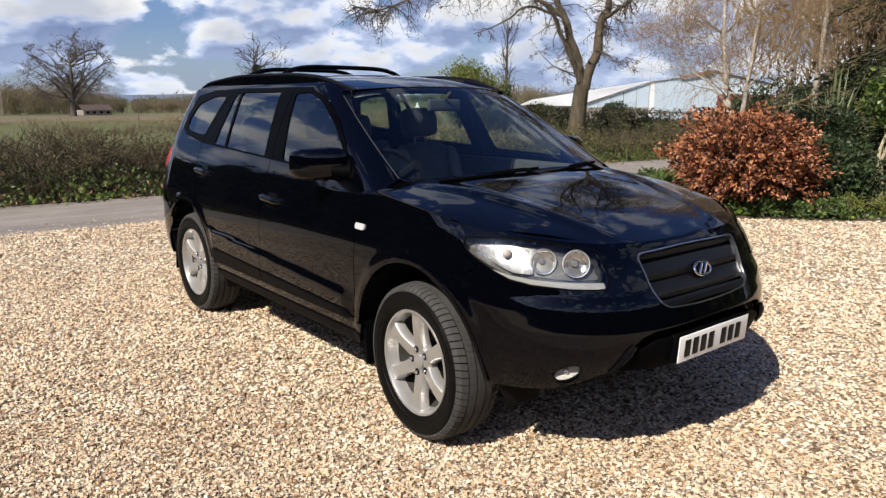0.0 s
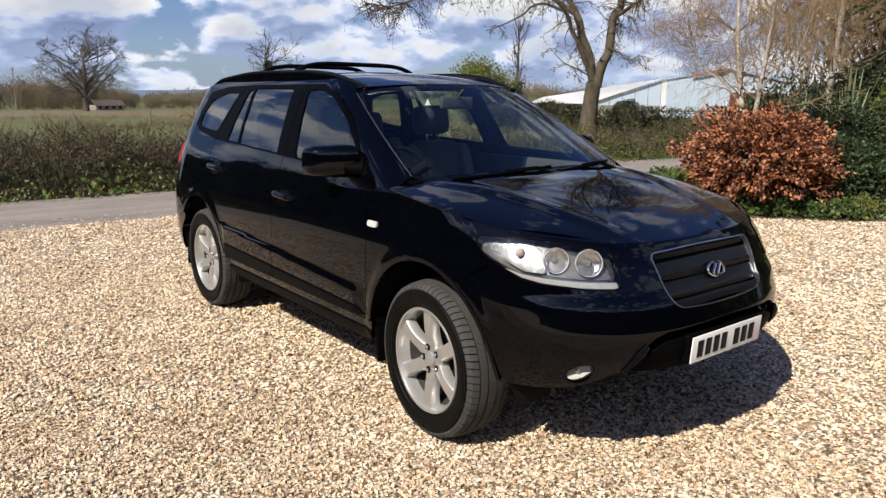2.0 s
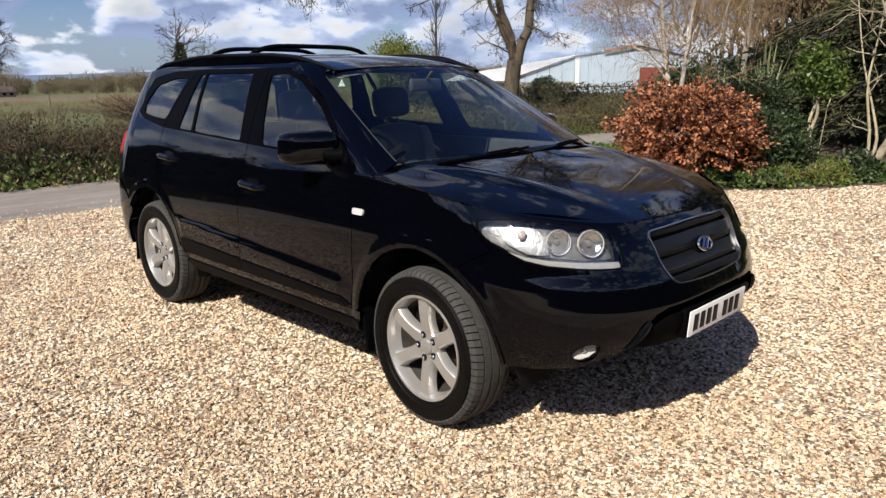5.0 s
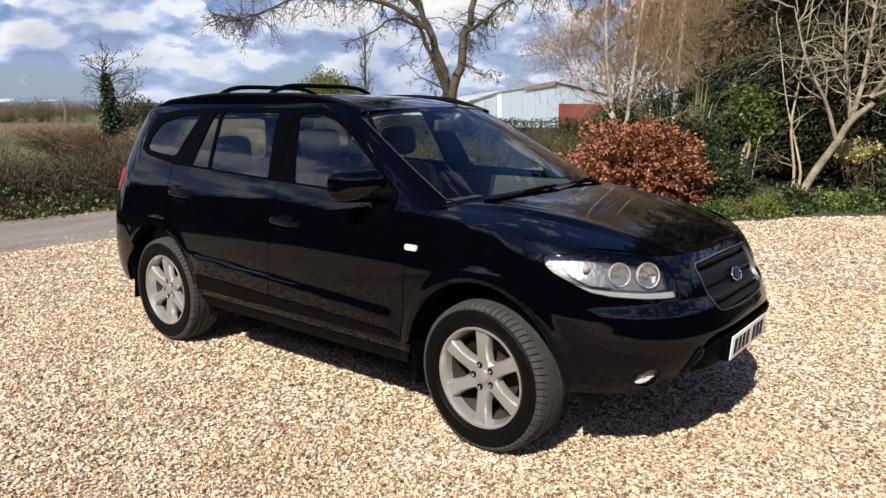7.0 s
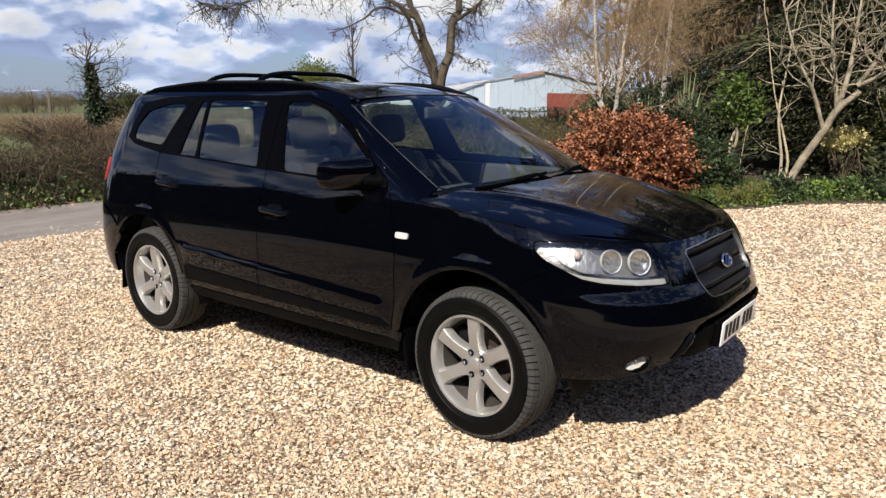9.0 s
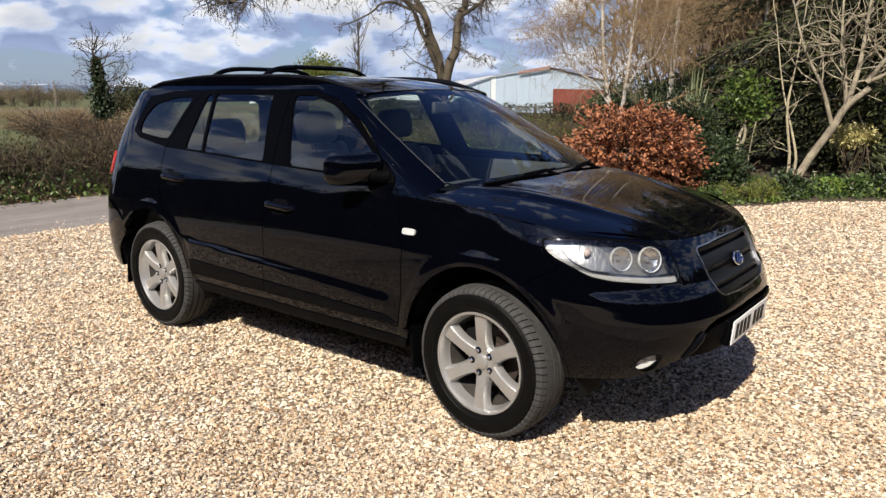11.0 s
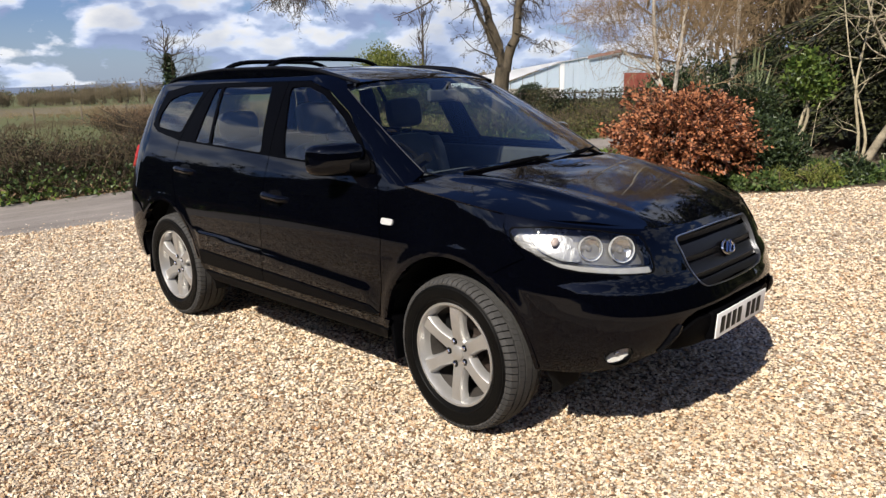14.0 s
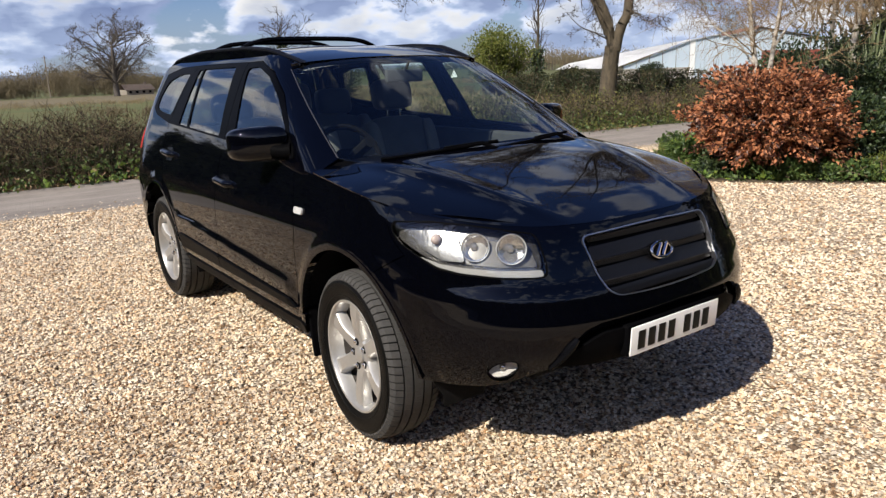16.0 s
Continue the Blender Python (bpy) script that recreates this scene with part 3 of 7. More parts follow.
    part("mud_flap", bm, TRIM, car)
    # door mirror: a rounded shell on a foot
    mc = Vector((0.595, sgn * 0.948, 1.217))
    bm = bmesh.new()
    bmesh.ops.create_uvsphere(bm, u_segments=28, v_segments=18, radius=1.0)
    for v in bm.verts:
        x, y, z = v.co
        k = (abs(x) ** 3.0 + abs(y) ** 4.6 + abs(z) ** 4.6) ** (-1 / 4.2)
        x, y, z = x * k, y * k, z * k
        x = x * (0.085 if x > 0 else 0.045)
        v.co = mc + Vector((x - 0.055 * y, sgn * y * 0.121, z * (0.080 - 0.006 * y)))
    m = part("door_mirror", bm, PAINT, car)
    bm = bmesh.new()
    tube(bm, [(0.74, sgn * 0.835, 1.185), (0.715, sgn * 0.865, 1.180), (0.675, sgn * 0.90, 1.185)], [0.040, 0.034, 0.034], 12)
    part("mirror_foot", bm, TRIM, m)
    tri = [(0.80, belt(.8) + .004), (0.79, 1.185), (0.665, 1.268), (0.655, belt(.66) + .006)]
    panel("mirror_patch", rounded(tri, 0.012), f, TRIM, m, (), 0.02, lift=0.006)
    bm = bmesh.new()
    box(bm, mc.x - 0.034, mc.y, mc.z, 0.010, 0.12, 0.085, 0.002, Matrix.Rotation(radians(sgn * 25), 3, "Z"))
    part("mirror_glass", bm, CHROME, m)
    # roof rail: a painted foot moulding with a slim satin bar on it
    foot, bar = [], []
    for x in np.linspace(0.34, -1.88, 64):
        e = min(1, (0.34 - x) * 2.8 + 0.02, (x + 1.88) * 4 + 0.05)
        yb = 0.582 - 0.045 * max(0, x / 0.34)
        z0 = float(roof_z(x, yb)) - 0.012
        lift = 0.012 * e + 0.014 * min(1, max(0, (-.4 - x) / .8)) * min(1, (x + 1.88) * 9)
        top = z0 + 0.010 + 0.030 * e + lift
        mid = top - 0.014 * e - 0.002
        foot.append([(x, sgn * (yb + 0.038), z0 - 0.008), (x, sgn * (yb + 0.034), mid - 0.004), (x, sgn * (yb + 0.022), mid), (x, sgn * (yb - 0.030), mid), (x, sgn * (yb - 0.045), z0 + 0.002)])
        bar.append([(x, sgn * (yb + 0.024), mid - 0.002), (x, sgn * (yb + 0.028), mid + 0.005 * e), (x, sgn * (yb + 0.026), top - 0.004 * e), (x, sgn * (yb + 0.016), top), (x, sgn * (yb - 0.010), top + 0.001), (x, sgn * (yb - 0.024), mid)])
    under = None
    for nm, loop, mt in (("roof_rail", foot, PAINT), ("rail_bar", bar, RAIL)):
        bm = bmesh.new()
        rows = [[bm.verts.new(p) for p in r] for r in loop]
        for a, b in zip(rows, rows[1:]):
            for k in range(len(a) - 1):
                bm.faces.new((a[k], a[k + 1], b[k + 1], b[k]))
        bmesh.ops.recalc_face_normals(bm, faces=bm.faces)
        under = part(nm, bm, mt, under or car)


for sgn in (-1, 1):
    build_flank(sgn)


DARK_MATTE = mat("matte_black", (0.003, 0.003, 0.003), (0.005, 0.005, 0.005), 20.0, 0.9, spec=0.0)


def build_nose():
    # top line of the nose where it meets the bonnet
    s = np.linspace(-s_nose(1.02, x=1.6125), s_nose(1.02, x=1.6125), 61)
    z = top_of(nose, bonnet_z, s, 0.80, 1.15)
    lamp_y = lambda zz, y: s_nose(zz, y=y)
    lamp = [(s_nose(z, x=x), z) for x, z in ((1.640, .972), (1.648, .988))] + [(lamp_y(z, y), z) for y, z in ((.79, .995), (.72, .987), (.661, .977), (.530, .949), (.522, .930), (.523, .889), (.524, .846), (.534, .808), (.56, .802), (.667, .806), (.78, .820), (.823, .834), (.856, .880))] + [(s_nose(z, x=x), z) for x, z in ((1.702, .912), (1.656, .945))]
    lamp = rounded(lamp, 0.02, 4)
    lamp_m = lamp * (-1, 1)
    gy = lambda zz, y: math.copysign(s_nose(zz, y=y), y)
    half = [(.362, .922), (.350, .80), (.326, .736), (.28, .708)]
    grille = rounded([(gy(.93, 0.0001), .930)] + [(gy(z, y), z) for y, z in half] + [(gy(.697, 0.0001), .697)] + [(gy(z, -y), z) for y, z in reversed(half)], 0.03, 5)
    low = rounded([(gy(.62, -.40), .625), (gy(.64, 0.0001), .640), (gy(.62, .40), .625), (gy(.57, .47), .57), (gy(.47, .54), .47), (gy(.46, .0001), .455), (gy(.47, -.54), .47), (gy(.57, -.47), .57)], 0.03, 5)
    fogs = []
    for g in (-1, 1):
        c = np.array([g * s_nose(.480, y=.694), .480])
        a = np.linspace(0, 2 * math.pi, 28, endpoint=False)
        fogs.append(np.stack([c[0] + 0.066 * np.cos(a), c[1] + 0.036 * np.sin(a) - g * 0.22 * 0.066 * np.cos(a)], -1))
    # lip of the wheel arch on the bumper
    def arch_s(g, n=14):
        pts = []
        for a in np.linspace(radians(60), radians(3), n):
            x, zz = 1.35 + AF * math.cos(a), 0.365 + ARCH_B * math.sin(a)
            pts.append((g * s_nose(zz, x=x), zz))
        return pts
    left = [(s_nose(z, x=x), z) for x, z in ((1.615, .982), (1.662, .925), (1.733, .871), (1.652, .826))]
    right_edge = left + arch_s(1)
    # the lower edge rises from the arches to the dark middle, and steps up round it
    rise = [(gy(z, y), z) for y, z in ((.80, .386), (.726, .398), (.66, .428), (.60, .462), (.563, .476), (.530, .53), (.492, .574), (.44, .614), (.38, .632))]
    bottom = rise + [(0.0, .640)] + [(-a, b) for a, b in reversed(rise)]
    outline = [(a, b - 0.001) for a, b in zip(s, z)] + right_edge + bottom + [(-a, b) for a, b in reversed(right_edge)]
    panel("front_bumper", outline, nose, PAINT, car, [lamp, lamp_m, grille, *fogs], 0.024)
    # grille: bright surround, dark mesh, three bars
    inner = grille * 1.0
    c = inner.mean(0)
    ring_in = c + (inner - c) * (0.979, 0.967)
    g = panel("grille_surround", inner, nose, RING, car, [ring_in], 0.02, lift=0.004, flange=0.02, label="thin bright grille surround")
    panel("grille_backing", ring_in, lambda a, b: nose(a, b) - np.array([0.05, 0, 0]), DARK, g, (), 0.04, flange=0)
    for zc, hgt in ((.860, .048), (.787, .046), (.724, .034)):
        w = .348 - (.9 - zc) * .16
        bar = rounded([(gy(zc, -w), zc - hgt / 2), (gy(zc, -w), zc + hgt / 2), (0, zc + hgt / 2 + .006), (gy(zc, w), zc + hgt / 2), (gy(zc, w), zc - hgt / 2), (0, zc - hgt / 2 + .006)], 0.008, 3)
        panel("grille_bar", bar, nose, GRILLE_BAR, g, (), 0.02, lift=-0.006, flange=0.035)
    bm = bmesh.new()
    for zc in (.904, .823, .754):
        for k in range(-26, 27):
            y = k * 0.0125
            p = nose(np.array([gy(zc, y) if y else 0.0]), np.array([zc]))[0]
            box(bm, p[0] - 0.016, p[1], p[2], 0.006, 0.0045, 0.030, 0, Matrix.Rotation(radians(42), 3, "X"))
    tagged(part("grille_mesh", bm, MESH_GREY, g, smooth=False), kind="stuff")
    # badge: an oval ring with a slanted double stroke, as a plain shape
    bc = nose(np.array([0.0]), np.array([.822]))[0]
    tilt = Matrix.Rotation(radians(-24), 3, "Y")
    bm = bmesh.new()
    ring = [(bc + np.array(tilt @ Vector((0.012, 0.058 * math.cos(a), 0.030 * math.sin(a))))) for a in np.linspace(0, 2 * math.pi, 37)]
    tube(bm, ring, 0.006, 8, False)
    for y in (-0.017, 0.017):
        tube(bm, [bc + np.array(tilt @ Vector((0.012, y - 0.020, -0.022))), bc + np.array(tilt @ Vector((0.014, y + 0.020, 0.022)))], 0.0075, 6)
    part("badge", bm, CHROME, car, "oval chrome badge")
    bm = bmesh.new()
    bmesh.ops.create_uvsphere(bm, u_segments=24, v_segments=10, radius=1)
    for v in bm.verts:
        v.co = Vector(bc) + tilt @ Vector((0.008 * v.co.x + .002, 0.066 * v.co.y, 0.037 * v.co.z))
    part("badge_plinth", bm, TRIM, car)
    # lower intake, bumper bar and number plate
    panel("lower_intake", low, lambda a, b: nose(a, b) - np.array([0.07, 0, 0]), DARK, car, (), 0.05, flange=0)
    bar = rounded([(gy(.48, -.53), .478), (gy(.53, -.49), .535), (gy(.585, -.36), .588), (gy(.585, .36), .588), (gy(.53, .49), .535), (gy(.48, .53), .478), (gy(.46, .40), .462), (0, .452), (gy(.46, -.40), .462)], 0.02)
    panel("bumper_bar", bar, nose, TRIM, car, (), 0.03, lift=-0.006, flange=0.05)
    for gsn in (-1, 1):
        bm = bmesh.new()
        pts = [nose(np.array([gsn * s_nose(zz, y=yy)]), np.array([zz]))[0] + np.array([0.004, 0, 0]) for zz, yy in ((.588, .478), (.560, .500), (.522, .528), (.478, .560))]
        tube(bm, pts, [0.010, 0.017, 0.015, 0.008], 8)
        part("bumper_trim", bm, GLOSS_TRIM, car)
    lip = [(gy(.44, -.66), .43), (gy(.44, 0.0001), .45), (gy(.44, .66), .43), (gy(.37, .60), .365), (gy(.37, -.60), .365)]
    panel("under_tray", rounded(lip, .03), lambda a, b: nose(a, b) - np.array([0.20, 0, 0]), DARK_MATTE, car, (), 0.04, flange=0.10)
    tilt = Matrix.Rotation(radians(4), 4, "Y")
    pm = Matrix.Translation((2.279, 0, 0.5345)) @ tilt
    bm = bmesh.new()
    box(bm, 0, 0, 0, 0.006, 0.524, 0.114, 0.0025)
    bmesh.ops.transform(bm, matrix=pm, verts=bm.verts)
    plate = part("number_plate", bm, PLATE, car, "white number plate with black strokes")
    for k in range(7):
        bm = bmesh.new()
        y = -0.205 + 0.058 * k + (0.038 if k > 3 else 0)
        box(bm, 0.0045, y, 0, 0.002, 0.040, 0.074, 0.0008)
        bmesh.ops.transform(bm, matrix=pm, verts=bm.verts)
        part("plate_bar", bm, PLATE_INK, plate)
    bm = bmesh.new()
    box(bm, 2.235, 0, 0.5345, 0.07, 0.54, 0.125, 0.012)
    part("plate_holder", bm, TRIM, car)
    # head lamps: reflector bowl, two ringed lamps, a white strip, clear cover
    for gsn in (-1, 1):
        lp = lamp * (gsn, 1)
        cover = panel("headlight", lp, nose, LAMP_GLASS, car, (), 0.03, lift=0.002, flange=0, label="clear headlamp with two round lamps")
        deep = lambda a, b: nose(a, b) * (1, 1, 1) - np.stack([0.060 + 0 * a, gsn * 0.031 + 0 * a, -0.005 + 0 * a], -1)
        cc = lp.mean(0)
        rim = cc + (lp - cc) * (0.985, 0.97)
        panel("reflector", rim, deep, LENS_GREY, cover, (), 0.03, flange=-0.036)
        # a thin seal round the lamp, the smoked inner bezel
        panel("lamp_seal", lp, nose, TRIM, cover, [cc + (lp - cc) * (0.980, 0.945)], 0.02, lift=0.0035, flange=0.006)
        on = lambda rows: [(gsn * s_nose(z, y=y), z) for y, z in rows]
        bez = rounded(on([(.755, .952), (.66, .950), (.545, .928), (.540, .850), (.66, .850), (.77, .862)]), .015, 4)
        panel("lamp_bezel", bez, nose, BEZEL, cover, (), 0.02, lift=-0.050, flange=0.012)
        turn = rounded(on([(.850, .966), (.81, .975), (.752, .968), (.762, .866), (.815, .868), (.846, .905)]), .02, 4)
        panel("indicator_reflector", turn, nose, INDICATOR, cover, (), 0.02, lift=-0.034, flange=0.03)
        p = nose(np.array([gsn * s_nose(.932, y=.806)]), np.array([.932]))[0]
        bm = bmesh.new()
        bmesh.ops.create_uvsphere(bm, u_segments=16, v_segments=10, radius=0.019)
        for v in bm.verts:
            v.co = Vector(p) + Vector((-0.012 + v.co.x * .8, -gsn * 0.018 + v.co.y * 1.15, v.co.z))
        part("indicator_bulb", bm, AMBER_BULB, cover, "smoky amber bulb")
        for zz, yy, rad, sunk in ((.912, .716, .052, .030), (.903, .617, .056, .024)):
            p = nose(np.array([gsn * s_nose(zz, y=yy)]), np.array([zz]))[0]
            d = Vector((0.84, gsn * 0.50, 0.20)).normalized()
            q = d.to_track_quat("Y", "Z").to_matrix()
            for nm, prof, mt in (("lamp_ring", [(rad * .97, -0.014), (rad, 0.0), (rad * .975, 0.004), (rad * .93, -0.002)], LAMP_SILVER),
                                 ("lamp_bowl", [(rad * .93, -0.002), (rad * .86, -0.003), (rad * .84, -0.014), (rad * .60, -0.024), (0.001, -0.030)], LAMP_BOWL),
                                 ("lamp_bulb", [(0.001, -0.012), (rad * .20, -0.014), (rad * .27, -0.020), (rad * .29, -0.034)], BULB_GLASS)):
                bm = bmesh.new()
                lathe(bm, prof, "y", 32)
                for v in bm.verts:
                    v.co = q @ v.co + Vector(p) - d * sunk
                part(nm, bm, mt, cover)
        strip = rounded(on([(.852, .874), (.820, .855), (.775, .846), (.667, .836), (.542, .832), (.540, .812), (.560, .809), (.667, .814), (.780, .827), (.824, .842)]), 0.005, 3)
        panel("lamp_strip", strip, nose, STRIP, cover, (), 0.015, lift=-0.014, flange=0.01)
    for g, fg in zip((-1, 1), fogs):
        fl = panel("fog_lamp", fg, nose, LAMP_GLASS, car, (), 0.02, lift=-0.004, flange=0)
        panel("fog_reflector", fg, lambda a, b, g=g: nose(a, b) - np.stack([0.020 + 0.75 * (b - .48), g * 0.012 + 0 * a, 0 * a], -1), FOG_GLASS, fl, (), 0.02, flange=-0.03)
        mid = fg.mean(0)
        panel("fog_ring", fg, nose, GLOSS_TRIM, fl, [mid + (fg - mid) * 0.94], 0.012, lift=0.002, flange=0.008)
        p = nose(np.array([mid[0]]), np.array([mid[1] + .004]))[0] - np.array([0.020, g * 0.012, 0])
        bm = bmesh.new()
        bmesh.ops.create_uvsphere(bm, u_segments=14, v_segments=8, radius=0.013)
        for v in bm.verts:
            v.co = Vector(p) + v.co
        part("fog_bulb", bm, CHROME, fl)


AMBER_BULB = mat("amber_bulb", (0.56, 0.47, 0.42), (0.44, 0.35, 0.30), 30.0, 0.2, coat=0.6)
LAMP_BOWL = mat("lamp_bowl", (0.84, 0.83, 0.80), (0.66, 0.65, 0.62), 22.0, 0.08, 0.95, bump=0.25, bump_scale=28.0, rough2=0.2)
STRIP = mat("strip_lens", (0.33, 0.33, 0.32), (0.27, 0.27, 0.26), 60.0, 0.3, coat=0.5)
BULB_GLASS = mat("bulb_lens", (0.12, 0.11, 0.10), (0.30, 0.29, 0.27), 30.0, 0.08, 0.3, coat=1.0)
LAMP_SILVER = mat("lamp_silver", (0.80, 0.81, 0.80), (0.55, 0.56, 0.56), 14.0, 0.2, 0.35, rough2=0.35)
build_nose()


def build_bonnet():
    # its outline in plan: along the wing tops and across the nose
    s = np.linspace(-s_nose(0.98, x=1.57), s_nose(0.98, x=1.57), 81)
    z = top_of(nose, bonnet_z, s, 0.80, 1.15)
    front = nose(s, z)[:, :2]
    xs = np.linspace(1.55, 1.02, 12)
    side = [(x, float(side_y(x, min(1.115, float(bonnet_z(x, float(side_y(x, 1.0)))))))) for x in xs]
    outline = [tuple(p) for p in front] + [(x, y) for x, y in side] + [(1.00, 0.74), (1.10, 0.4), (1.13, 0.0), (1.10, -0.4), (1.00, -0.74)] + [(x, -y) for x, y in reversed(side)]

    def surf(x, y):
        # shallow creases that run from the grille's corners to the screen's
        line = 0.36 + (2.1 - x) * 0.30
        d = np.abs(y) - line
        crease = 0.012 * np.exp(-(d / 0.055) ** 2) * np.clip((2.10 - x) / .5, 0, 1) * np.clip((x - 1.0) / .3, 0, 1)
        return np.stack([x, y, bonnet_z(x, y) + crease], -1)
    panel("bonnet", outline, surf, PAINT, car, (), 0.02)
    # washer jets, scuttle and wipers
    sc = [(1.03, -.78), (1.13, -.4), (1.17, 0), (1.13, .4), (1.03, .78), (.93, .76), (1.02, .4), (1.05, 0), (1.02, -.4), (.93, -.76)]
    panel("scuttle", sc, lambda x, y: np.stack([x, y, 1.135 + 0 * x - 0.03 * np.abs(y)], -1), TRIM, car, (), 0.05, flange=0.02)


build_bonnet()


def build_cabin():
    f = screen
    zz = np.linspace(1.162, 1.555, 8)
    edge = [(s_screen(z, y=0.745 - (z - 1.162) * 0.19 - (z - 1.162) ** 2 * 0.36), z) for z in zz]
    # the screen pane and its black border
    top = [(s, 1.563 + 0.042 * (1 - (s / edge[-1][0]) ** 2)) for s in np.linspace(edge[-1][0], -edge[-1][0], 15)][1:-1]
    bot = [(s, 1.150 - 0.02 * (1 - (s / edge[0][0]) ** 2)) for s in np.linspace(-edge[0][0], edge[0][0], 15)][1:-1]
    pane = edge + top + [(-a, b) for a, b in reversed(edge)] + bot
    pane = np.array(pane)
    c = np.array([0, 1.36])
    glass = panel("windscreen", pane, f, SCREEN_GLASS, car, (), 0.05, lift=-0.003, flange=0, label="raked windscreen")
    glass.visible_shadow = False
    inner = c + (pane - c) * (0.988, 0.965)
    panel("screen_border", pane, f, GLOSS_TRIM, glass, [inner], 0.03, lift=-0.006, flange=0)
    # pillar strip on each side of the pane
    for g in (-1, 1):
        strip = [(g * (a + 0.001), b) for a, b in edge]
        out = [(g * s_screen(z, x=x), z) for x, z in ((0.335, 1.578), (0.30, 1.590), (0.16, 1.628), (0.20, 1.590), (0.262, 1.558), (0.48, 1.446), (0.644, 1.326), (0.84, 1.17), (0.86, 1.10), (1.02, 1.10))]
        panel("pillar", strip + out, f, PAINT, car, (), 0.02)
        bm = bmesh.new()
        pts = [f(np.array([g * (a + 0.004)]), np.array([b]))[0] for a, b in edge]
        tube(bm, pts, 0.003, 6)
        part("screen_seal", bm, SEAL, glass)
    # roof skin, cut to meet the sides
    s = np.linspace(edge[-1][0], -edge[-1][0], 15)
    front = f(s, np.array([1.566 + 0.042 * (1 - (v / edge[-1][0]) ** 2) for v in s]))[:, :2]
    ys = [(0.30, 1.590), (0.16, 1.628), (0.0, 1.650), (-0.4, 1.668), (-0.9, 1.668), (-1.40, 1.648), (-1.66, 1.622), (-1.84, 1.600)]
    side = [(x, float(side_y(x, z))) for x, z in ys]
    outline = [tuple(p) for p in front] + [(x, -y) for x, y in side] + [(-2.02, -0.5), (-2.08, 0.0), (-2.02, 0.5)] + [(x, y) for x, y in reversed(side)]
    panel("roof", outline, lambda x, y: np.stack([x, y, roof_z(x, y)], -1), PAINT, car, (), 0.05)
    # tail: gate, rear glass, bumper, lamps, spoiler
    pane = rounded([(-.62, 1.16), (-.52, 1.52), (.52, 1.52), (.62, 1.16)], .06)
    gate = [(-.72, .70), (-.74, 1.0), (-.70, 1.2), (-.60, 1.55), (.60, 1.55), (.70, 1.2), (.74, 1.0), (.72, .70)]
    sc = lambda P: [(math.copysign(0.9 * 2 / math.pi * math.asin(min(1, (abs(y) / float(HALF(z))) ** (PR / 2))), y), z) for y, z in P]
    panel("tailgate", sc(gate), stern, PAINT, car, [np.array(sc(pane))], 0.04)
    ob = panel("rear_window", np.array(sc(pane)), stern, TINTED, car, (), 0.06, lift=-0.004, flange=0)
    ob.visible_shadow = False
    for g in (-1, 1):
        corner = sc([(.725, .70), (.745, 1.0), (.705, 1.2), (.605, 1.55), (.60, 1.60)])
        out = []
        for x, z in ((-1.80, 1.585), (-1.90, 1.503), (-1.985, 1.32), (-2.023, 1.20), (-1.985, 1.10), (-1.975, .98), (-2.023, .90), (-1.96, .862)):
            k = (-x - XK) / (float(TAIL(z)) - XK)
            out.append((0.9 * 2 / math.pi * math.acos(min(1, max(0, k)) ** (PR / 2)), z))
        lampo = [p for p in out if .89 < p[1] < 1.21]
        panel("rear_corner", [(g * a, b) for a, b in corner + out], stern, PAINT, car, (), 0.03)
        lamp = [(g * a, b) for a, b in [(lampo[0][0] + .075, 1.175), (lampo[1][0] + .062, 1.10), (lampo[2][0] + .035, 1.02), (lampo[2][0] - .035, 1.01), (lampo[2][0] - .030, 1.17)]]
        tail = panel("tail_lamp", rounded(lamp, .02), stern, RED_LENS, car, (), 0.02, lift=0.012, flange=0.02, label="red and white tail lamp")
        clear = [(g * a, b) for a, b in [(lampo[2][0] - .034, 1.168), (lampo[2][0] - .040, 1.01), (lampo[2][0] - .20, 1.01), (lampo[2][0] - .18, 1.16)]]
        panel("clear_lens", rounded(clear, .015), stern, CLEAR_LENS, tail, (), 0.02, lift=0.012, flange=0.02, label="clear white lens of the tail lamp")
    half = [(.62, .695), (.68, .85), (.80, .824), (.876, .764), (.930, .645), (.905, .61), (.848, .50), (.826, .36)]
    bump = [(-a, b) for a, b in reversed(half)] + half
    panel("rear_bumper", bump, stern, PAINT, car, (), 0.04, flange=0.06)
    bm = bmesh.new()
    xs = np.linspace(-.53, .53, 13)
    for y0, y1 in zip(xs, xs[1:]):
        q = []
        for y in (y0, y1):
            x = -1.92 - 0.09 * (1 - (y / .53) ** 2)
            q.append([bm.verts.new((x + .10, y, float(roof_z(-1.87, y)) + .004)), bm.verts.new((x - .09, y, 1.575 - .03 * abs(y) ** 2)), bm.verts.new((x - .08, y, 1.55 - .03 * abs(y) ** 2)), bm.verts.new((x + .06, y, 1.53))])
        for k in range(3):
            bm.faces.new((q[0][k], q[0][k + 1], q[1][k + 1], q[1][k]))
    bmesh.ops.remove_doubles(bm, verts=bm.verts, dist=1e-5)
    bmesh.ops.recalc_face_normals(bm, faces=bm.faces)
    part("spoiler", bm, PAINT, car)
    # floor pan and inner shells that close the body
    bm = bmesh.new()
    box(bm, -0.2, 0, 0.33, 3.7, 1.24, 0.10, 0.03)
    box(bm, 1.70, 0, 0.36, 0.50, 0.90, 0.08, 0.03)
    box(bm, 0.03, 0, 0.40, 1.72, 1.72, 0.12, 0.02)
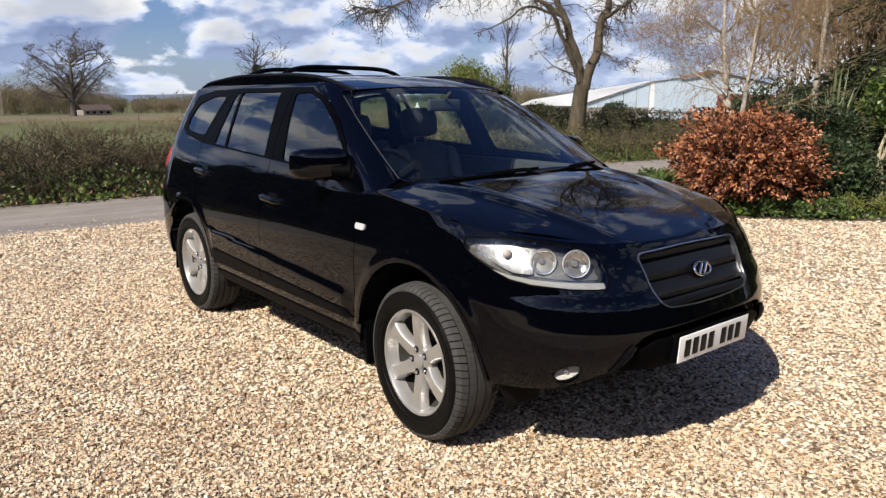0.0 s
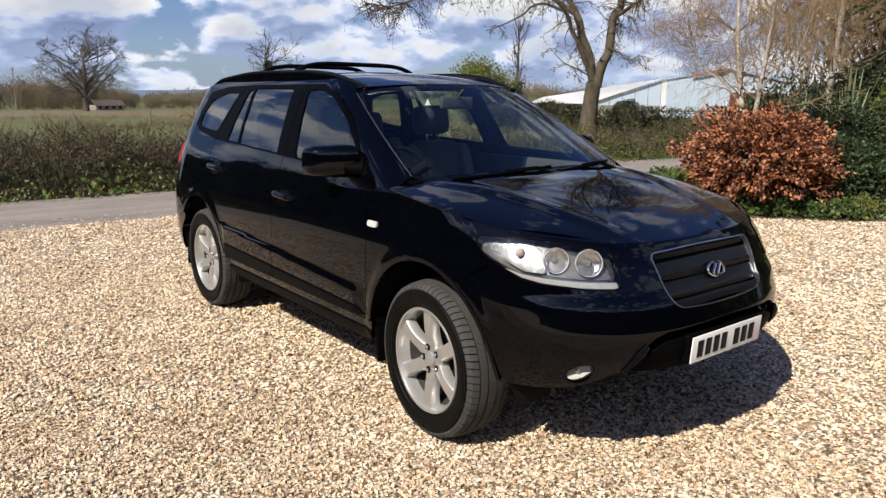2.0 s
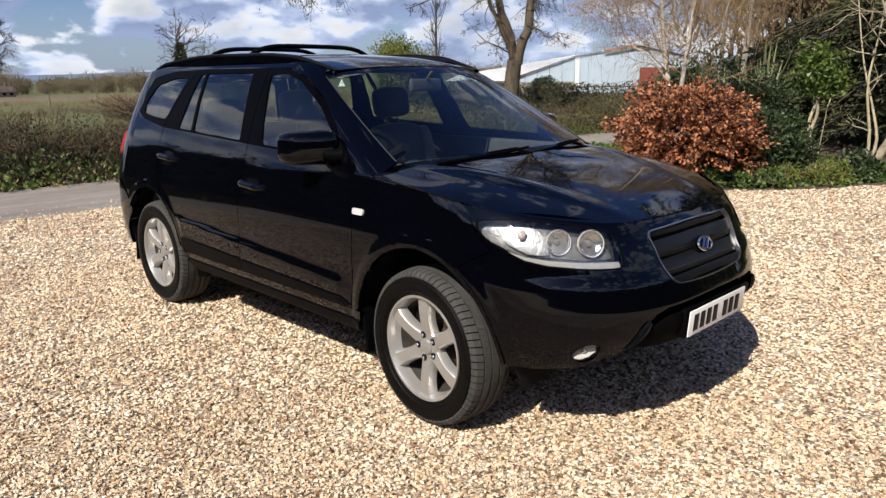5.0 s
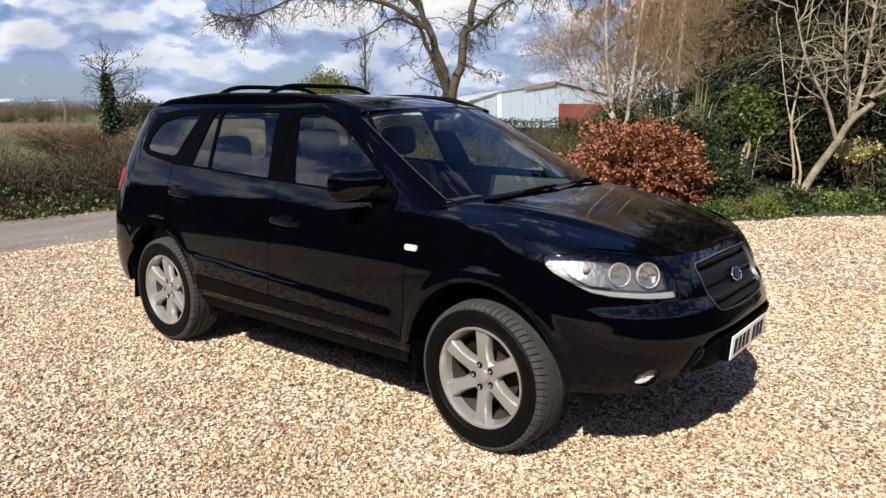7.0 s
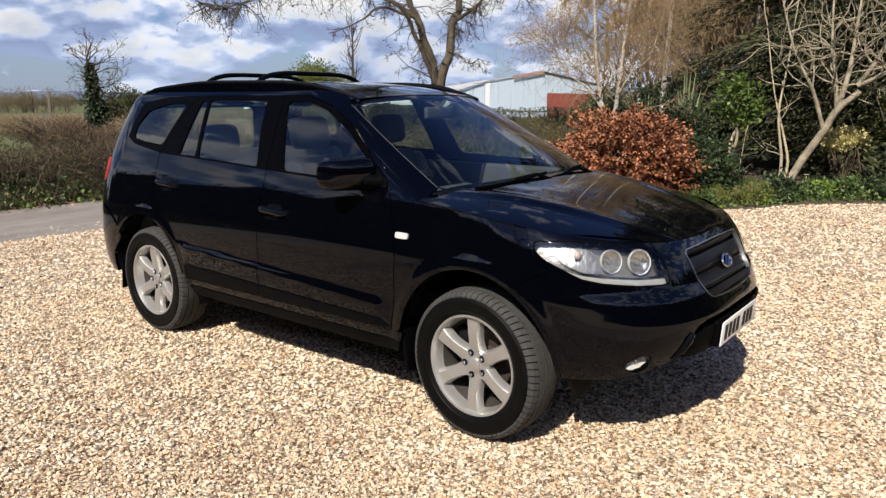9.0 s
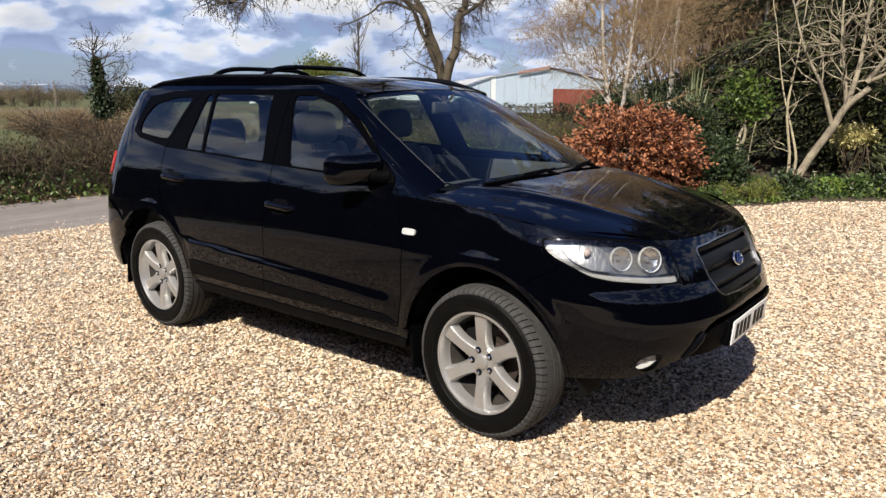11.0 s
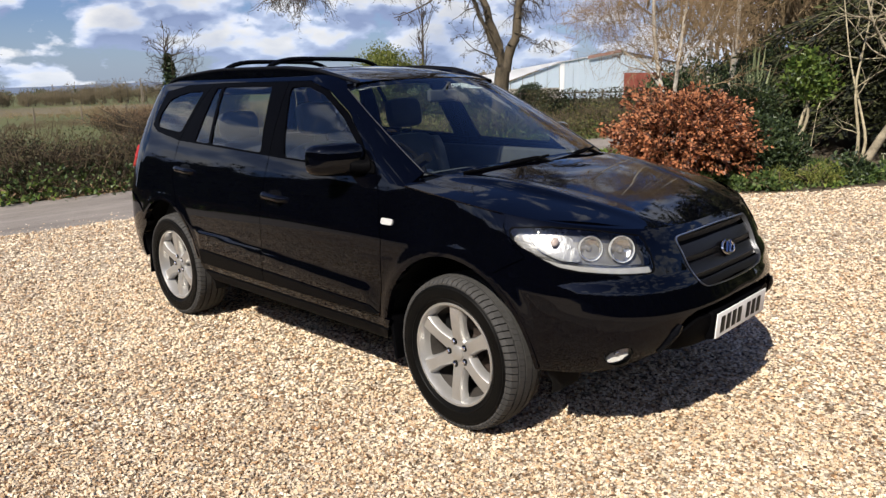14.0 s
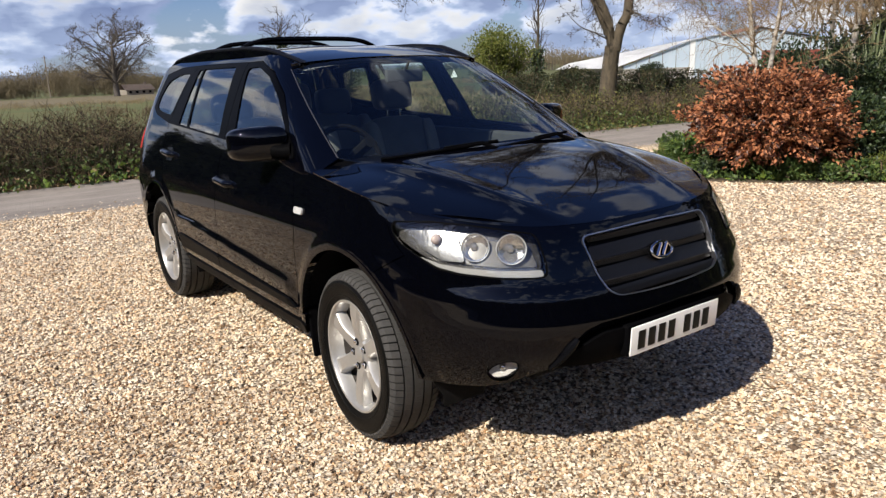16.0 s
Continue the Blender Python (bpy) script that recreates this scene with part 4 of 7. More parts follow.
    part("floor_pan", bm, DARK, car)
    bm = bmesh.new()
    box(bm, 1.60, 0, 0.66, 0.86, 1.10, 0.40, 0.05)
    part("engine_block", bm, DARK, car)
    for g in (-1, 1):
        bm = bmesh.new()
        box(bm, -0.15, g * 0.80, 0.78, 2.0, 0.06, 0.70, 0.02)
        box(bm, -1.75, g * 0.74, 0.85, 0.55, 0.06, 0.65, 0.02)
        part("door_lining", bm, DASH, car)


SCREEN_GLASS = glass_mat("screen_glass", (0.78, 0.87, 0.83))
build_cabin()


def build_interior():
    def cushion(name, m, sx, sy, sz, cx, cy, cz, rot, parent):
        bm = bmesh.new()
        bmesh.ops.create_cube(bm, size=2.0)
        bmesh.ops.subdivide_edges(bm, edges=bm.edges, cuts=5, use_grid_fill=True)
        R = Matrix.Rotation(radians(rot), 3, "Y")
        for v in bm.verts:
            x, y, z = v.co
            k = (abs(x) ** 5 + abs(y) ** 5 + abs(z) ** 5) ** (-1 / 5)
            x, y, z = x * k, y * k, z * k
            v.co = R @ Vector((x * sx / 2 * (1 - .08 * z * z), y * sy / 2, z * sz / 2)) + Vector((cx, cy, cz))
        return part(name, bm, m, parent)

    def seat(x, y, width, headrests, material, top=1.375):
        s = new("car_seat")
        s.parent = car
        cushion("seat_base", material, .52, width, .17, x, y, .62, -6, s)
        cushion("seat_back", material, .15, width, .62, x - .30, y, .93, -16, s)
        for g in (-1, 1):
            cushion("seat_bolster", SEAT_GREY, .19, .09, .58, x - .28, y + g * (width / 2 - .035), .92, -16, s)
            cushion("seat_bolster", SEAT_GREY, .46, .07, .13, x, y + g * (width / 2 - .03), .66, -6, s)
        cushion("seat_panel", SEAT_PALE, .03, min(width, .5) * .5, .30, x - .285 + .085, y, .84, -16, s)
        for hy in headrests:
            cushion("headrest", SEAT, .11, .28, .20, x - .40, y + hy, top, -10, s)
            for d in (-.05, .05):
                bm = bmesh.new()
                tube(bm, [(x - .37, y + hy + d, 1.16), (x - .395, y + hy + d, top - .03)], .006, 6)
                part("headrest_post", bm, CHROME, s)

    seat(.10, -.37, .50, (0,), SEAT)
    seat(.10, .37, .50, (0,), SEAT)
    seat(-.80, 0, 1.30, (-.40, .40), SEAT, 1.31)
    # dashboard with a binnacle
    bm = bmesh.new()
    pr = [(1.08, 1.10), (.80, 1.085), (.66, 1.055), (.60, .98), (.62, .86), (.72, .62), (1.08, .60)]
    ys = np.linspace(-.78, .78, 17)
    rows = [[bm.verts.new((x - .05 * (y / .78) ** 2 * (x > .9), y, z + (.035 if (abs(y + .37) < .2 and 0 < i < 4) else 0))) for i, (x, z) in enumerate(pr)] for y in ys]
    for a, b in zip(rows, rows[1:]):
        for k in range(len(pr) - 1):
            bm.faces.new((a[k], a[k + 1], b[k + 1], b[k]))
    bmesh.ops.recalc_face_normals(bm, faces=bm.faces)
    part("dashboard", bm, DASH, car)
    # steering wheel
    sw = Vector((.47, -.39, 1.075))
    R = Matrix.Rotation(radians(-26), 3, "Y")
    bm = bmesh.new()
    tube(bm, [sw + R @ Vector((0, .19 * math.cos(a), .19 * math.sin(a))) for a in np.linspace(0, 2 * math.pi, 41)], .016, 8, False)
    w = part("steering_wheel", bm, DARK, car)
    bm = bmesh.new()
    box(bm, *(sw + R @ Vector((.02, 0, -.01))), .05, .15, .13, .02, R)
    for y, z in ((-.19, 0), (.19, 0), (0, -.19)):
        tube(bm, [sw, sw + R @ Vector((0, y, z))], .014, 6)
    tube(bm, [sw, sw + R @ Vector((.25, 0, 0))], .03, 8)
    part("wheel_hub", bm, DARK, w)
    # mirror, headlining, screen sticker, papers
    bm = bmesh.new()
    box(bm, .44, .0, 1.50, .03, .24, .07, .012)
    tube(bm, [(.45, 0, 1.53), (.50, 0, 1.575)], .008, 6)
    part("rear_view_mirror", bm, DASH, car)
    bm = bmesh.new()
    xs = np.linspace(.36, -1.9, 14)
    rows = [[bm.verts.new((x, y, float(roof_z(x, y)) - .035)) for y in np.linspace(-.56, .56, 9)] for x in xs]
    for a, b in zip(rows, rows[1:]):
        for k in range(8):
            bm.faces.new((a[k], a[k + 1], b[k + 1], b[k]))
    part("headlining", bm, SEAT_PALE, car)


build_interior()


def build_wipers():
    for y0, y1, z in ((-.60, .05, 1.0), (.02, .58, 1.0)):
        bm = bmesh.new()

        def on(y, z):
            p = screen(np.array([math.copysign(s_screen(z, y=max(abs(y), 1e-4)), y)]), np.array([z]))[0]
            return p + np.array([.012, 0, .012])
        tube(bm, [on(y0 + (y1 - y0) * t, 1.140 + .026 * t) for t in np.linspace(0, 1, 9)], .008, 6)
        tube(bm, [on(y1, 1.13) + np.array([.05, 0, -.02]), on(y1 - .10, 1.165), on((y0 + y1) / 2, 1.158)], .011, 6)
        part("wiper", bm, TRIM, car)


build_wipers()


def build_crossbars():
    for x in (-0.66, -1.23):
        bm = bmesh.new()
        pts = []
        for t in np.linspace(-1, 1, 33):
            e = 1 - abs(t) ** 5
            z0 = float(roof_z(x, .55)) + .030
            pts.append((x - .10 * t * 0.6, .515 * t, z0 + (1.752 - z0) * e))
        tube(bm, pts, .0155, 10)
        part("roof_crossbar", bm, GLOSS_TRIM, car)


build_crossbars()


def build_wheel(x, sgn, steer=0.0):
    """A wheel with tyre, six-spoke rim, nuts, brake disc; its outer face looks along sgn * y."""
    w = new("wheel")
    w.parent = car
    c = Vector((x, sgn * 0.8075, 0.3655))
    R = Matrix.Rotation(radians(steer), 3, "Z")
    place = lambda bm: [setattr(v, "co", R @ Vector((v.co.x, sgn * v.co.y, v.co.z)) + c) for v in bm.verts] and (bmesh.ops.reverse_faces(bm, faces=bm.faces) if sgn < 0 else None)
    # carcass
    bm = bmesh.new()
    lathe(bm, [(.236, -.095), (.262, -.112), (.302, -.118), (.328, -.113), (.339, -.102), (.347, -.080), (.353, -.05), (.354, 0.0), (.353, .05), (.347, .080), (.339, .102), (.328, .113), (.318, .1165), (.302, .118), (.285, .117), (.262, .112), (.248, .104), (.236, .095)], "y", 72)
    place(bm)
    part("tyre", bm, RUBBER, w)
    # tread: rows of blocks and ribs on a rounded crown, the outer ones wrapping over the shoulder
    bm = bmesh.new()
    crown = lambda y: .3655 - .013 * (abs(y) / .1) ** 2.6

    def block(a0, a1, ys, skew):
        tops, feet = [], []
        for i, yy in enumerate(ys):
            sk = skew * (i / (len(ys) - 1))
            top = .336 if abs(yy) > .112 else crown(yy)
            for row, r in ((tops, top), (feet, top - .011)):
                row.append([bm.verts.new((r * math.cos(a + sk), yy * (1 if row is tops else .985), r * math.sin(a + sk))) for a in (a0, a1)])
        for i in range(len(ys) - 1):
            bm.faces.new((tops[i][0], tops[i][1], tops[i + 1][1], tops[i + 1][0]))
            for k in (0, 1):
                bm.faces.new((tops[i][k], tops[i + 1][k], feet[i + 1][k], feet[i][k]))
        for q in (0, -1):
            bm.faces.new((tops[q][0], tops[q][1], feet[q][1], feet[q][0]))

    n = 70
    d = 2 * math.pi / n
    for i in range(n):
        for g in (-1, 1):
            block(i * d, (i + .84) * d, [g * y for y in (.068, .086, .100, .1135)], .30 * d)
    m2 = 84
    e = 2 * math.pi / m2
    for i in range(m2):
        for y0, y1 in ((-.060, -.028), (-.019, .019), (.028, .060)):
            block(i * e, (i + .955) * e, (y0, y1), .35 * e)
    bmesh.ops.recalc_face_normals(bm, faces=bm.faces)
    place(bm)
    part("tread", bm, TREAD, w, smooth=False)
    # raised ring lines on the outer wall
    bm = bmesh.new()
    lathe(bm, [(.262, .1115), (.266, .1155), (.270, .1140)], "y", 72)
    lathe(bm, [(.314, .1160), (.318, .1180), (.322, .1150)], "y", 72)
    place(bm)
    part("sidewall_ring", bm, RUBBER, w)
    # rim barrel and lip
    bm = bmesh.new()
    lathe(bm, [(.236, .080), (.246, .098), (.243, .106), (.234, .105), (.228, .094), (.223, .066), (.216, .044)], "y", 64)
    place(bm)
    part("rim", bm, ALLOY, w)
    # the deep barrel is painted dark for the shade between the spokes
    bm = bmesh.new()
    lathe(bm, [(.216, .044), (.207, .005), (.200, -.02), (.205, -.09), (.236, -.098)], "y", 64)
    place(bm)
    part("rim_barrel", bm, SHADED_ALLOY, w, "rim barrel coloured dark for the shade behind the spokes")
    # six spokes, broad, hollowed along the middle
    for k in range(6):
        bm = bmesh.new()
        a = math.pi / 2 + k * math.pi / 3
        ca, sa = math.cos(a), math.sin(a)
        rows = []
        for t in np.linspace(0, 1, 9):
            r = .050 + t * .182
            half = .0250 + .015 * t**2.5 + .013 * (1 - t) ** 3
            front = .068 + .018 * math.sin(t * math.pi * .75) + .006 * t
            row = []
            for q, dep in ((-1.15, -.045), (-1.0, -.008), (-.80, 0), (-.45, .000), (0, .001), (.45, .000), (.80, 0), (1.0, -.008), (1.15, -.045)):
                px, pz = r, q * half
                row.append(bm.verts.new((px * ca - pz * sa, front + dep, px * sa + pz * ca)))
            rows.append(row)
        for r1, r2 in zip(rows, rows[1:]):
            for j in range(8):
                bm.faces.new((r1[j], r2[j], r2[j + 1], r1[j + 1]))
        bmesh.ops.recalc_face_normals(bm, faces=bm.faces)
        place(bm)
        part("spoke", bm, ALLOY, w)
    bm = bmesh.new()
    lathe(bm, [(.088, .040), (.084, .062), (.070, .072), (.040, .070), (.036, .070), (.034, .078), (.026, .082), (.001, .084)], "y", 40)
    place(bm)
    part("hub_cap", bm, ALLOY, w)
    for k in range(5):
        a = math.pi / 2 + .35 + k * 2 * math.pi / 5
        # dark ring laid on the hub, painting the shade of a nut's hollow
        bm = bmesh.new()
        lathe(bm, [(.0165, .066), (.0160, .0745), (.0095, .0735)], "y", 16, (.057 * math.cos(a), 0, .057 * math.sin(a)))
        place(bm)
        part("nut_shade_ring", bm, DARK, w)
        bm = bmesh.new()
        lathe(bm, [(.0105, .068), (.0105, .081), (.0075, .084), (.0005, .084)], "y", 6, (.057 * math.cos(a), 0, .057 * math.sin(a)))
        place(bm)
        part("wheel_nut", bm, CHROME, w)
    bm = bmesh.new()
    lathe(bm, [(.001, .010), (.06, .010), (.075, -.022), (.148, -.022), (.150, -.044), (.07, -.044)], "y", 48)
    place(bm)
    part("brake_disc", bm, STEEL, w)
    bm = bmesh.new()
    lathe(bm, [(.001, -.055), (.203, -.055), (.203, -.07)], "y", 40)
    place(bm)
    part("backing_plate", bm, DARK, w)
    bm = bmesh.new()
    box(bm, -.10, -.025, .09, .10, .07, .11, .015)
    place(bm)
    part("brake_caliper", bm, DARK, w)


for x, s, st in ((1.35, -1, -2.5), (-1.35, -1, 0), (1.35, 1, -2.5), (-1.35, 1, 0)):
    build_wheel(x, s, st)


# ---- the ground ----
GRASS = mat("field_grass", (0.046, 0.074, 0.011), (0.105, 0.090, 0.026), 0.12, 0.9, bump=0.4, bump_scale=12.0)


def gravel_mat():
    """Packed small stones: cells of mixed colour with dark joints between."""
    m = bpy.data.materials.new("gravel_bed")
    m.use_nodes = True
    t = m.node_tree
    b = t.nodes["Principled BSDF"]
    b.inputs["Roughness"].default_value = 0.85
    co = t.nodes.new("ShaderNodeTexCoord")
    v = node(t, "ShaderNodeTexVoronoi", Scale=62.0)
    t.links.new(co.outputs["Object"], v.inputs[0])
    sep = t.nodes.new("ShaderNodeSeparateColor")
    t.links.new(v.outputs["Color"], sep.inputs[0])
    c = ramp(t, sep.outputs[0], [(0.0, (0.13, 0.095, 0.06)), (0.2, (0.38, 0.285, 0.19)), (0.5, (0.60, 0.50, 0.375)), (0.8, (0.73, 0.65, 0.53)), (1.0, (0.46, 0.33, 0.20))])
    d = ramp(t, v.outputs["Distance"], [(0.35, (1, 1, 1)), (0.75, (0.40, 0.36, 0.31))])
    t.links.new(mix(t, 1.0, c, d, "MULTIPLY"), b.inputs["Base Color"])
    bp = node(t, "ShaderNodeBump", Strength=1.0, Distance=0.012)
    bp.invert = True
    t.links.new(v.outputs["Distance"], bp.inputs["Height"])
    t.links.new(bp.outputs[0], b.inputs["Normal"])
    return m


GRAVEL = gravel_mat()
ASPHALT = mat("worn_asphalt", (0.165, 0.145, 0.130), (0.345, 0.305, 0.272), 1.6, 0.85, bump=0.8, bump_scale=90.0, stretch=(1.6, .30, 1))
SOIL = mat("bed_soil", (0.060, 0.045, 0.030), (0.10, 0.075, 0.045), 6.0, 0.95, bump=0.8, bump_scale=20.0)


def ground_z(x, y):
    """The fields beyond the lane fall gently away to the west; the rest is level."""
    r = np.hypot(x, y)
    west = np.where(x < -1, np.clip((0.85 - y / np.maximum(-x, 1.0)) / 0.3, 0, 1), 0.0)
    return -0.05 - 0.0125 * np.clip(r - 25, 0, 235) * west


def sheet(name, outline, z, material, label, category, thick=0.04):
    bm = bmesh.new()
    vs = [bm.verts.new((x, y, z)) for x, y in outline]
    f = bm.faces.new(vs)
    bmesh.ops.recalc_face_normals(bm, faces=[f])
    if f.normal.z < 0:
        f.normal_flip()
    r = bmesh.ops.extrude_face_region(bm, geom=[f])
    for v in r["geom"]:
        if isinstance(v, bmesh.types.BMVert):
            v.co.z += 0
    for v in vs:
        v.co.z -= thick
    bmesh.ops.recalc_face_normals(bm, faces=bm.faces)
    bmesh.ops.triangulate(bm, faces=bm.faces)
    return tagged(part(name, bm, material, None, smooth=False), label, category, kind="structure")


rr = np.r_[0, np.geomspace(6, 3000, 40)]
aa = np.linspace(0, 2 * math.pi, 73)[:-1]
V = np.array([(r * math.cos(a), r * math.sin(a)) for r in rr for a in aa])
V = np.c_[V, ground_z(V[:, 0], V[:, 1])]
i, j = np.meshgrid(np.arange(len(rr) - 1), np.arange(72), indexing="ij")
F = np.stack([i * 72 + j, (i + 1) * 72 + j, (i + 1) * 72 + (j + 1) % 72, i * 72 + (j + 1) % 72], -1).reshape(-1, 4)
tagged(mesh_np("ground", V, F, GRASS), "flat green grass field stretching to the horizon", "field", kind="structure")

NEAR = [(-6.3, -60), (-5.9, -12), (-5.76, -1.6), (-5.62, .5), (-5.3, 4.5), (-4.93, 8.0), (-4.75, 10), (-4.3, 16), (-3.2, 30), (-1, 60)]
FAR = [(-9.1, -60), (-8.7, -12), (-8.48, -1.3), (-8.3, 1.1), (-8.05, 5), (-7.75, 10.5), (-7.3, 13.5), (-6.9, 18), (-5.9, 30), (-3.6, 60)]
sheet("road", NEAR + FAR[::-1], -0.012, ASPHALT, "narrow worn grey asphalt lane beside the gravel", "road", 0.02)
BED = [(-4.80, 10), (-4.28, 8.5), (-3.98, 7.65), (-3.2, 6.75), (-2.3, 6.05), (-1.63, 5.78), (-.95, 6.17), (-.26, 6.72), (.3, 7.3), (.69, 8.1), (1.74, 9.05), (4, 10.2), (9, 11), (16, 11.5), (16, 30), (-3.2, 30), (-4.3, 16)]
sheet("flower_bed", BED, 0.012, SOIL, "dark soil garden bed along the drive", "flower bed", 0.06)
sheet("gravel_drive", NEAR[1:7] + [(-3.9, 9.0), (-1.0, 6.4), (1.0, 9), (16, 12), (16, -16), (-6, -16)], 0.0, GRAVEL, "pale golden gravel drive", "drive", 0.03)


# ---- plants: helpers ----
RNG = np.random.default_rng(7)


def unit(v):
    return v / (np.linalg.norm(v, axis=-1, keepdims=True) + 1e-12)


def leaf_mesh(name, places, ways, length, width, material, parent=None, label="", fold=0.35, kind="stuff"):
    """Many folded diamond leaves, each at a place and pointing a way."""
    n = len(places)
    ways = unit(ways)
    side = unit(np.cross(ways, RNG.normal(size=(n, 3))))
    up = np.cross(ways, side)
    L = (length * RNG.uniform(0.6, 1.3, n))[:, None] if np.isscalar(length) else length[:, None]
    Wd = L * width
    mid = places + ways * L * 0.45
    V = np.stack([places, mid + side * Wd + up * Wd * fold, places + ways * L - up * L * 0.12, mid - side * Wd + up * Wd * fold], 1).reshape(-1, 3)
    k = np.arange(n)[:, None] * 4
    F = np.concatenate([k + (0, 1, 2), k + (0, 2, 3)], 1).reshape(-1, 3)
    ob = mesh_np(name, V, F, material)
    ob.parent = parent
    return tagged(ob, label=label, kind=kind if parent is None else "")


def stick_mesh(name, a, b, ra, rb, material, parent=None, sides=3, label="", kind=""):
    """Many straight tapered sticks from a to b."""
    a, b = np.asarray(a, float), np.asarray(b, float)
    n = len(a)
    d = unit(b - a)
    ref = np.where(np.abs(d[:, 2:3]) > 0.9, np.array([[1.0, 0, 0]]), np.array([[0, 0, 1.0]]))
    u = unit(np.cross(d, ref))
    w = np.cross(d, u)
    ang = 2 * math.pi * np.arange(sides) / sides
    ring = u[:, None] * np.cos(ang)[None, :, None] + w[:, None] * np.sin(ang)[None, :, None]
    ra, rb = np.broadcast_to(ra, n), np.broadcast_to(rb, n)
    V = np.concatenate([a[:, None] + ring * ra[:, None, None], b[:, None] + ring * rb[:, None, None]], 1).reshape(-1, 3)
    k = (np.arange(n) * 2 * sides)[:, None]
    F = np.concatenate([np.concatenate([k + i, k + (i + 1) % sides, k + sides + (i + 1) % sides, k + sides + i], 1) for i in range(sides)])
    ob = mesh_np(name, V, F, material, True)
    ob.parent = parent
    return tagged(ob, label=label, kind=kind)


def branch(out, rng, p, d, length, r, level, spec):
    """Grow a branch from p along d and its side branches; out gathers (a, b, ra, rb, level)."""
    steps = spec.get("steps", 6) if level == 0 else max(3, 6 - level)
    kids = spec["kids"][min(level, len(spec["kids"]) - 1)]
    seg = length / steps
    r_end = r * spec.get("taper", 0.35)
    pts = [p]
    for i in range(steps):
        d = d + rng.normal(size=3) * spec.get("wander", 0.16)
        d = d + np.array([0, 0, spec["lift"][min(level, len(spec["lift"]) - 1)]])
        d = d / np.linalg.norm(d)
        q = p + d * seg
        ra, rb = r + (r_end - r) * i / steps, r + (r_end - r) * (i + 1) / steps
        out.append((p, q, ra, rb, level))
        p = q
        pts.append(p)
        if level < spec["levels"]:
            f = (i + 1) / steps
            if f > spec.get("bare", 0.3) or level > 0:
                for _ in range(rng.poisson(kids / steps / (1 - spec.get("bare", .3) * (level == 0)))):
                    axis = rng.normal(size=3)
                    axis -= d * (axis @ d)
                    axis /= np.linalg.norm(axis) + 1e-9
                    ang = radians(rng.uniform(*spec.get("angle", (30, 60))))
                    nd = d * math.cos(ang) + axis * math.sin(ang)
                    branch(out, rng, p, nd, length * rng.uniform(*spec.get("ratio", (.4, .65))) * (1.15 - .5 * f), max(rb * .62, spec.get("min_r", .004)), level + 1, spec)
    return pts


def tree_object(name, segs, material, twig_material, label, category, base, split=1, sides=(8, 5, 3)):
    """A tree as one thing with a trunk and a crown."""
    t = tagged(new(name), label, category)
    t.location = base
    off = np.array(base, float)
    big = [s for s in segs if s[4] <= split]
    fine = [s for s in segs if s[4] > split]
    for part_name, some, mt, sd in (("trunk", big, material, sides[0]), ("crown", fine, twig_material, sides[2])):
        if some:
            a, b = np.array([s[0] for s in some]) - off, np.array([s[1] for s in some]) - off
            stick_mesh(part_name, a, b, np.array([s[2] for s in some]), np.array([s[3] for s in some]), mt, t, sd)
    return t


def polyline(points, r0, r1, level=0):
    P = [np.array(p, float) for p in points]
    n = len(P) - 1
    return [(P[i], P[i + 1], r0 + (r1 - r0) * i / n, r0 + (r1 - r0) * (i + 1) / n, level) for i in range(n)]


def smooth_line(points, n=14):
    P = np.array(points, float)
    t = np.linspace(0, len(P) - 1, n)
    i = np.clip(t.astype(int), 0, len(P) - 2)
    f = (t - i)[:, None]
    p0, p1, p2, p3 = P[np.maximum(i - 1, 0)], P[i], P[i + 1], P[np.minimum(i + 2, len(P) - 1)]
    return 0.5 * (2 * p1 + (p2 - p0) * f + (2 * p0 - 5 * p1 + 4 * p2 - p3) * f**2 + (3 * p1 - p0 - 3 * p2 + p3) * f**3)


BARK = mat("grey_bark", (0.020, 0.016, 0.011), (0.125, 0.096, 0.060), 6.0, 0.9, bump=0.9, bump_scale=18.0, stretch=(1, 1, .35))
BARK_FAR = mat("far_bark", (0.060, 0.050, 0.042), (0.10, 0.085, 0.07), 1.0, 0.95)
TWIG = mat("brown_twig", (0.036, 0.028, 0.021), (0.10, 0.077, 0.052), 5.0, 0.9, island=0.5)
TWIG_RED = mat("birch_twig", (0.15, 0.098, 0.05), (0.34, 0.235, 0.125), 5.0, 0.9, island=0.5)
BIRCH = mat("birch_bark", (0.62, 0.57, 0.49), (0.22, 0.185, 0.14), 5.0, 0.8, bump=0.4, bump_scale=25.0, stretch=(1, 1, 2.5))
PALE_BARK = mat("pale_lichen_bark", (0.50, 0.44, 0.29), (0.16, 0.13, 0.085), 6.0, 0.9, bump=0.6, bump_scale=25.0)
LICHEN_BARK = mat("lichened_bark", (0.085, 0.068, 0.046), (0.42, 0.36, 0.25), 5.0, 0.9, bump=0.8, bump_scale=22.0)
HEDGE_TWIG = mat("hedge_twig", (0.030, 0.022, 0.013), (0.125, 0.090, 0.052), 4.0, 0.95, island=0.6)
LEAF_HEDGE = mat("hedge_leaf", (0.028, 0.033, 0.011), (0.080, 0.075, 0.026), 3.0, 0.7, island=0.7, through=0.25)
LEAF_IVY = mat("ivy_leaf", (0.040, 0.075, 0.020), (0.125, 0.175, 0.046), 3.0, 0.5, island=0.7, through=0.25)
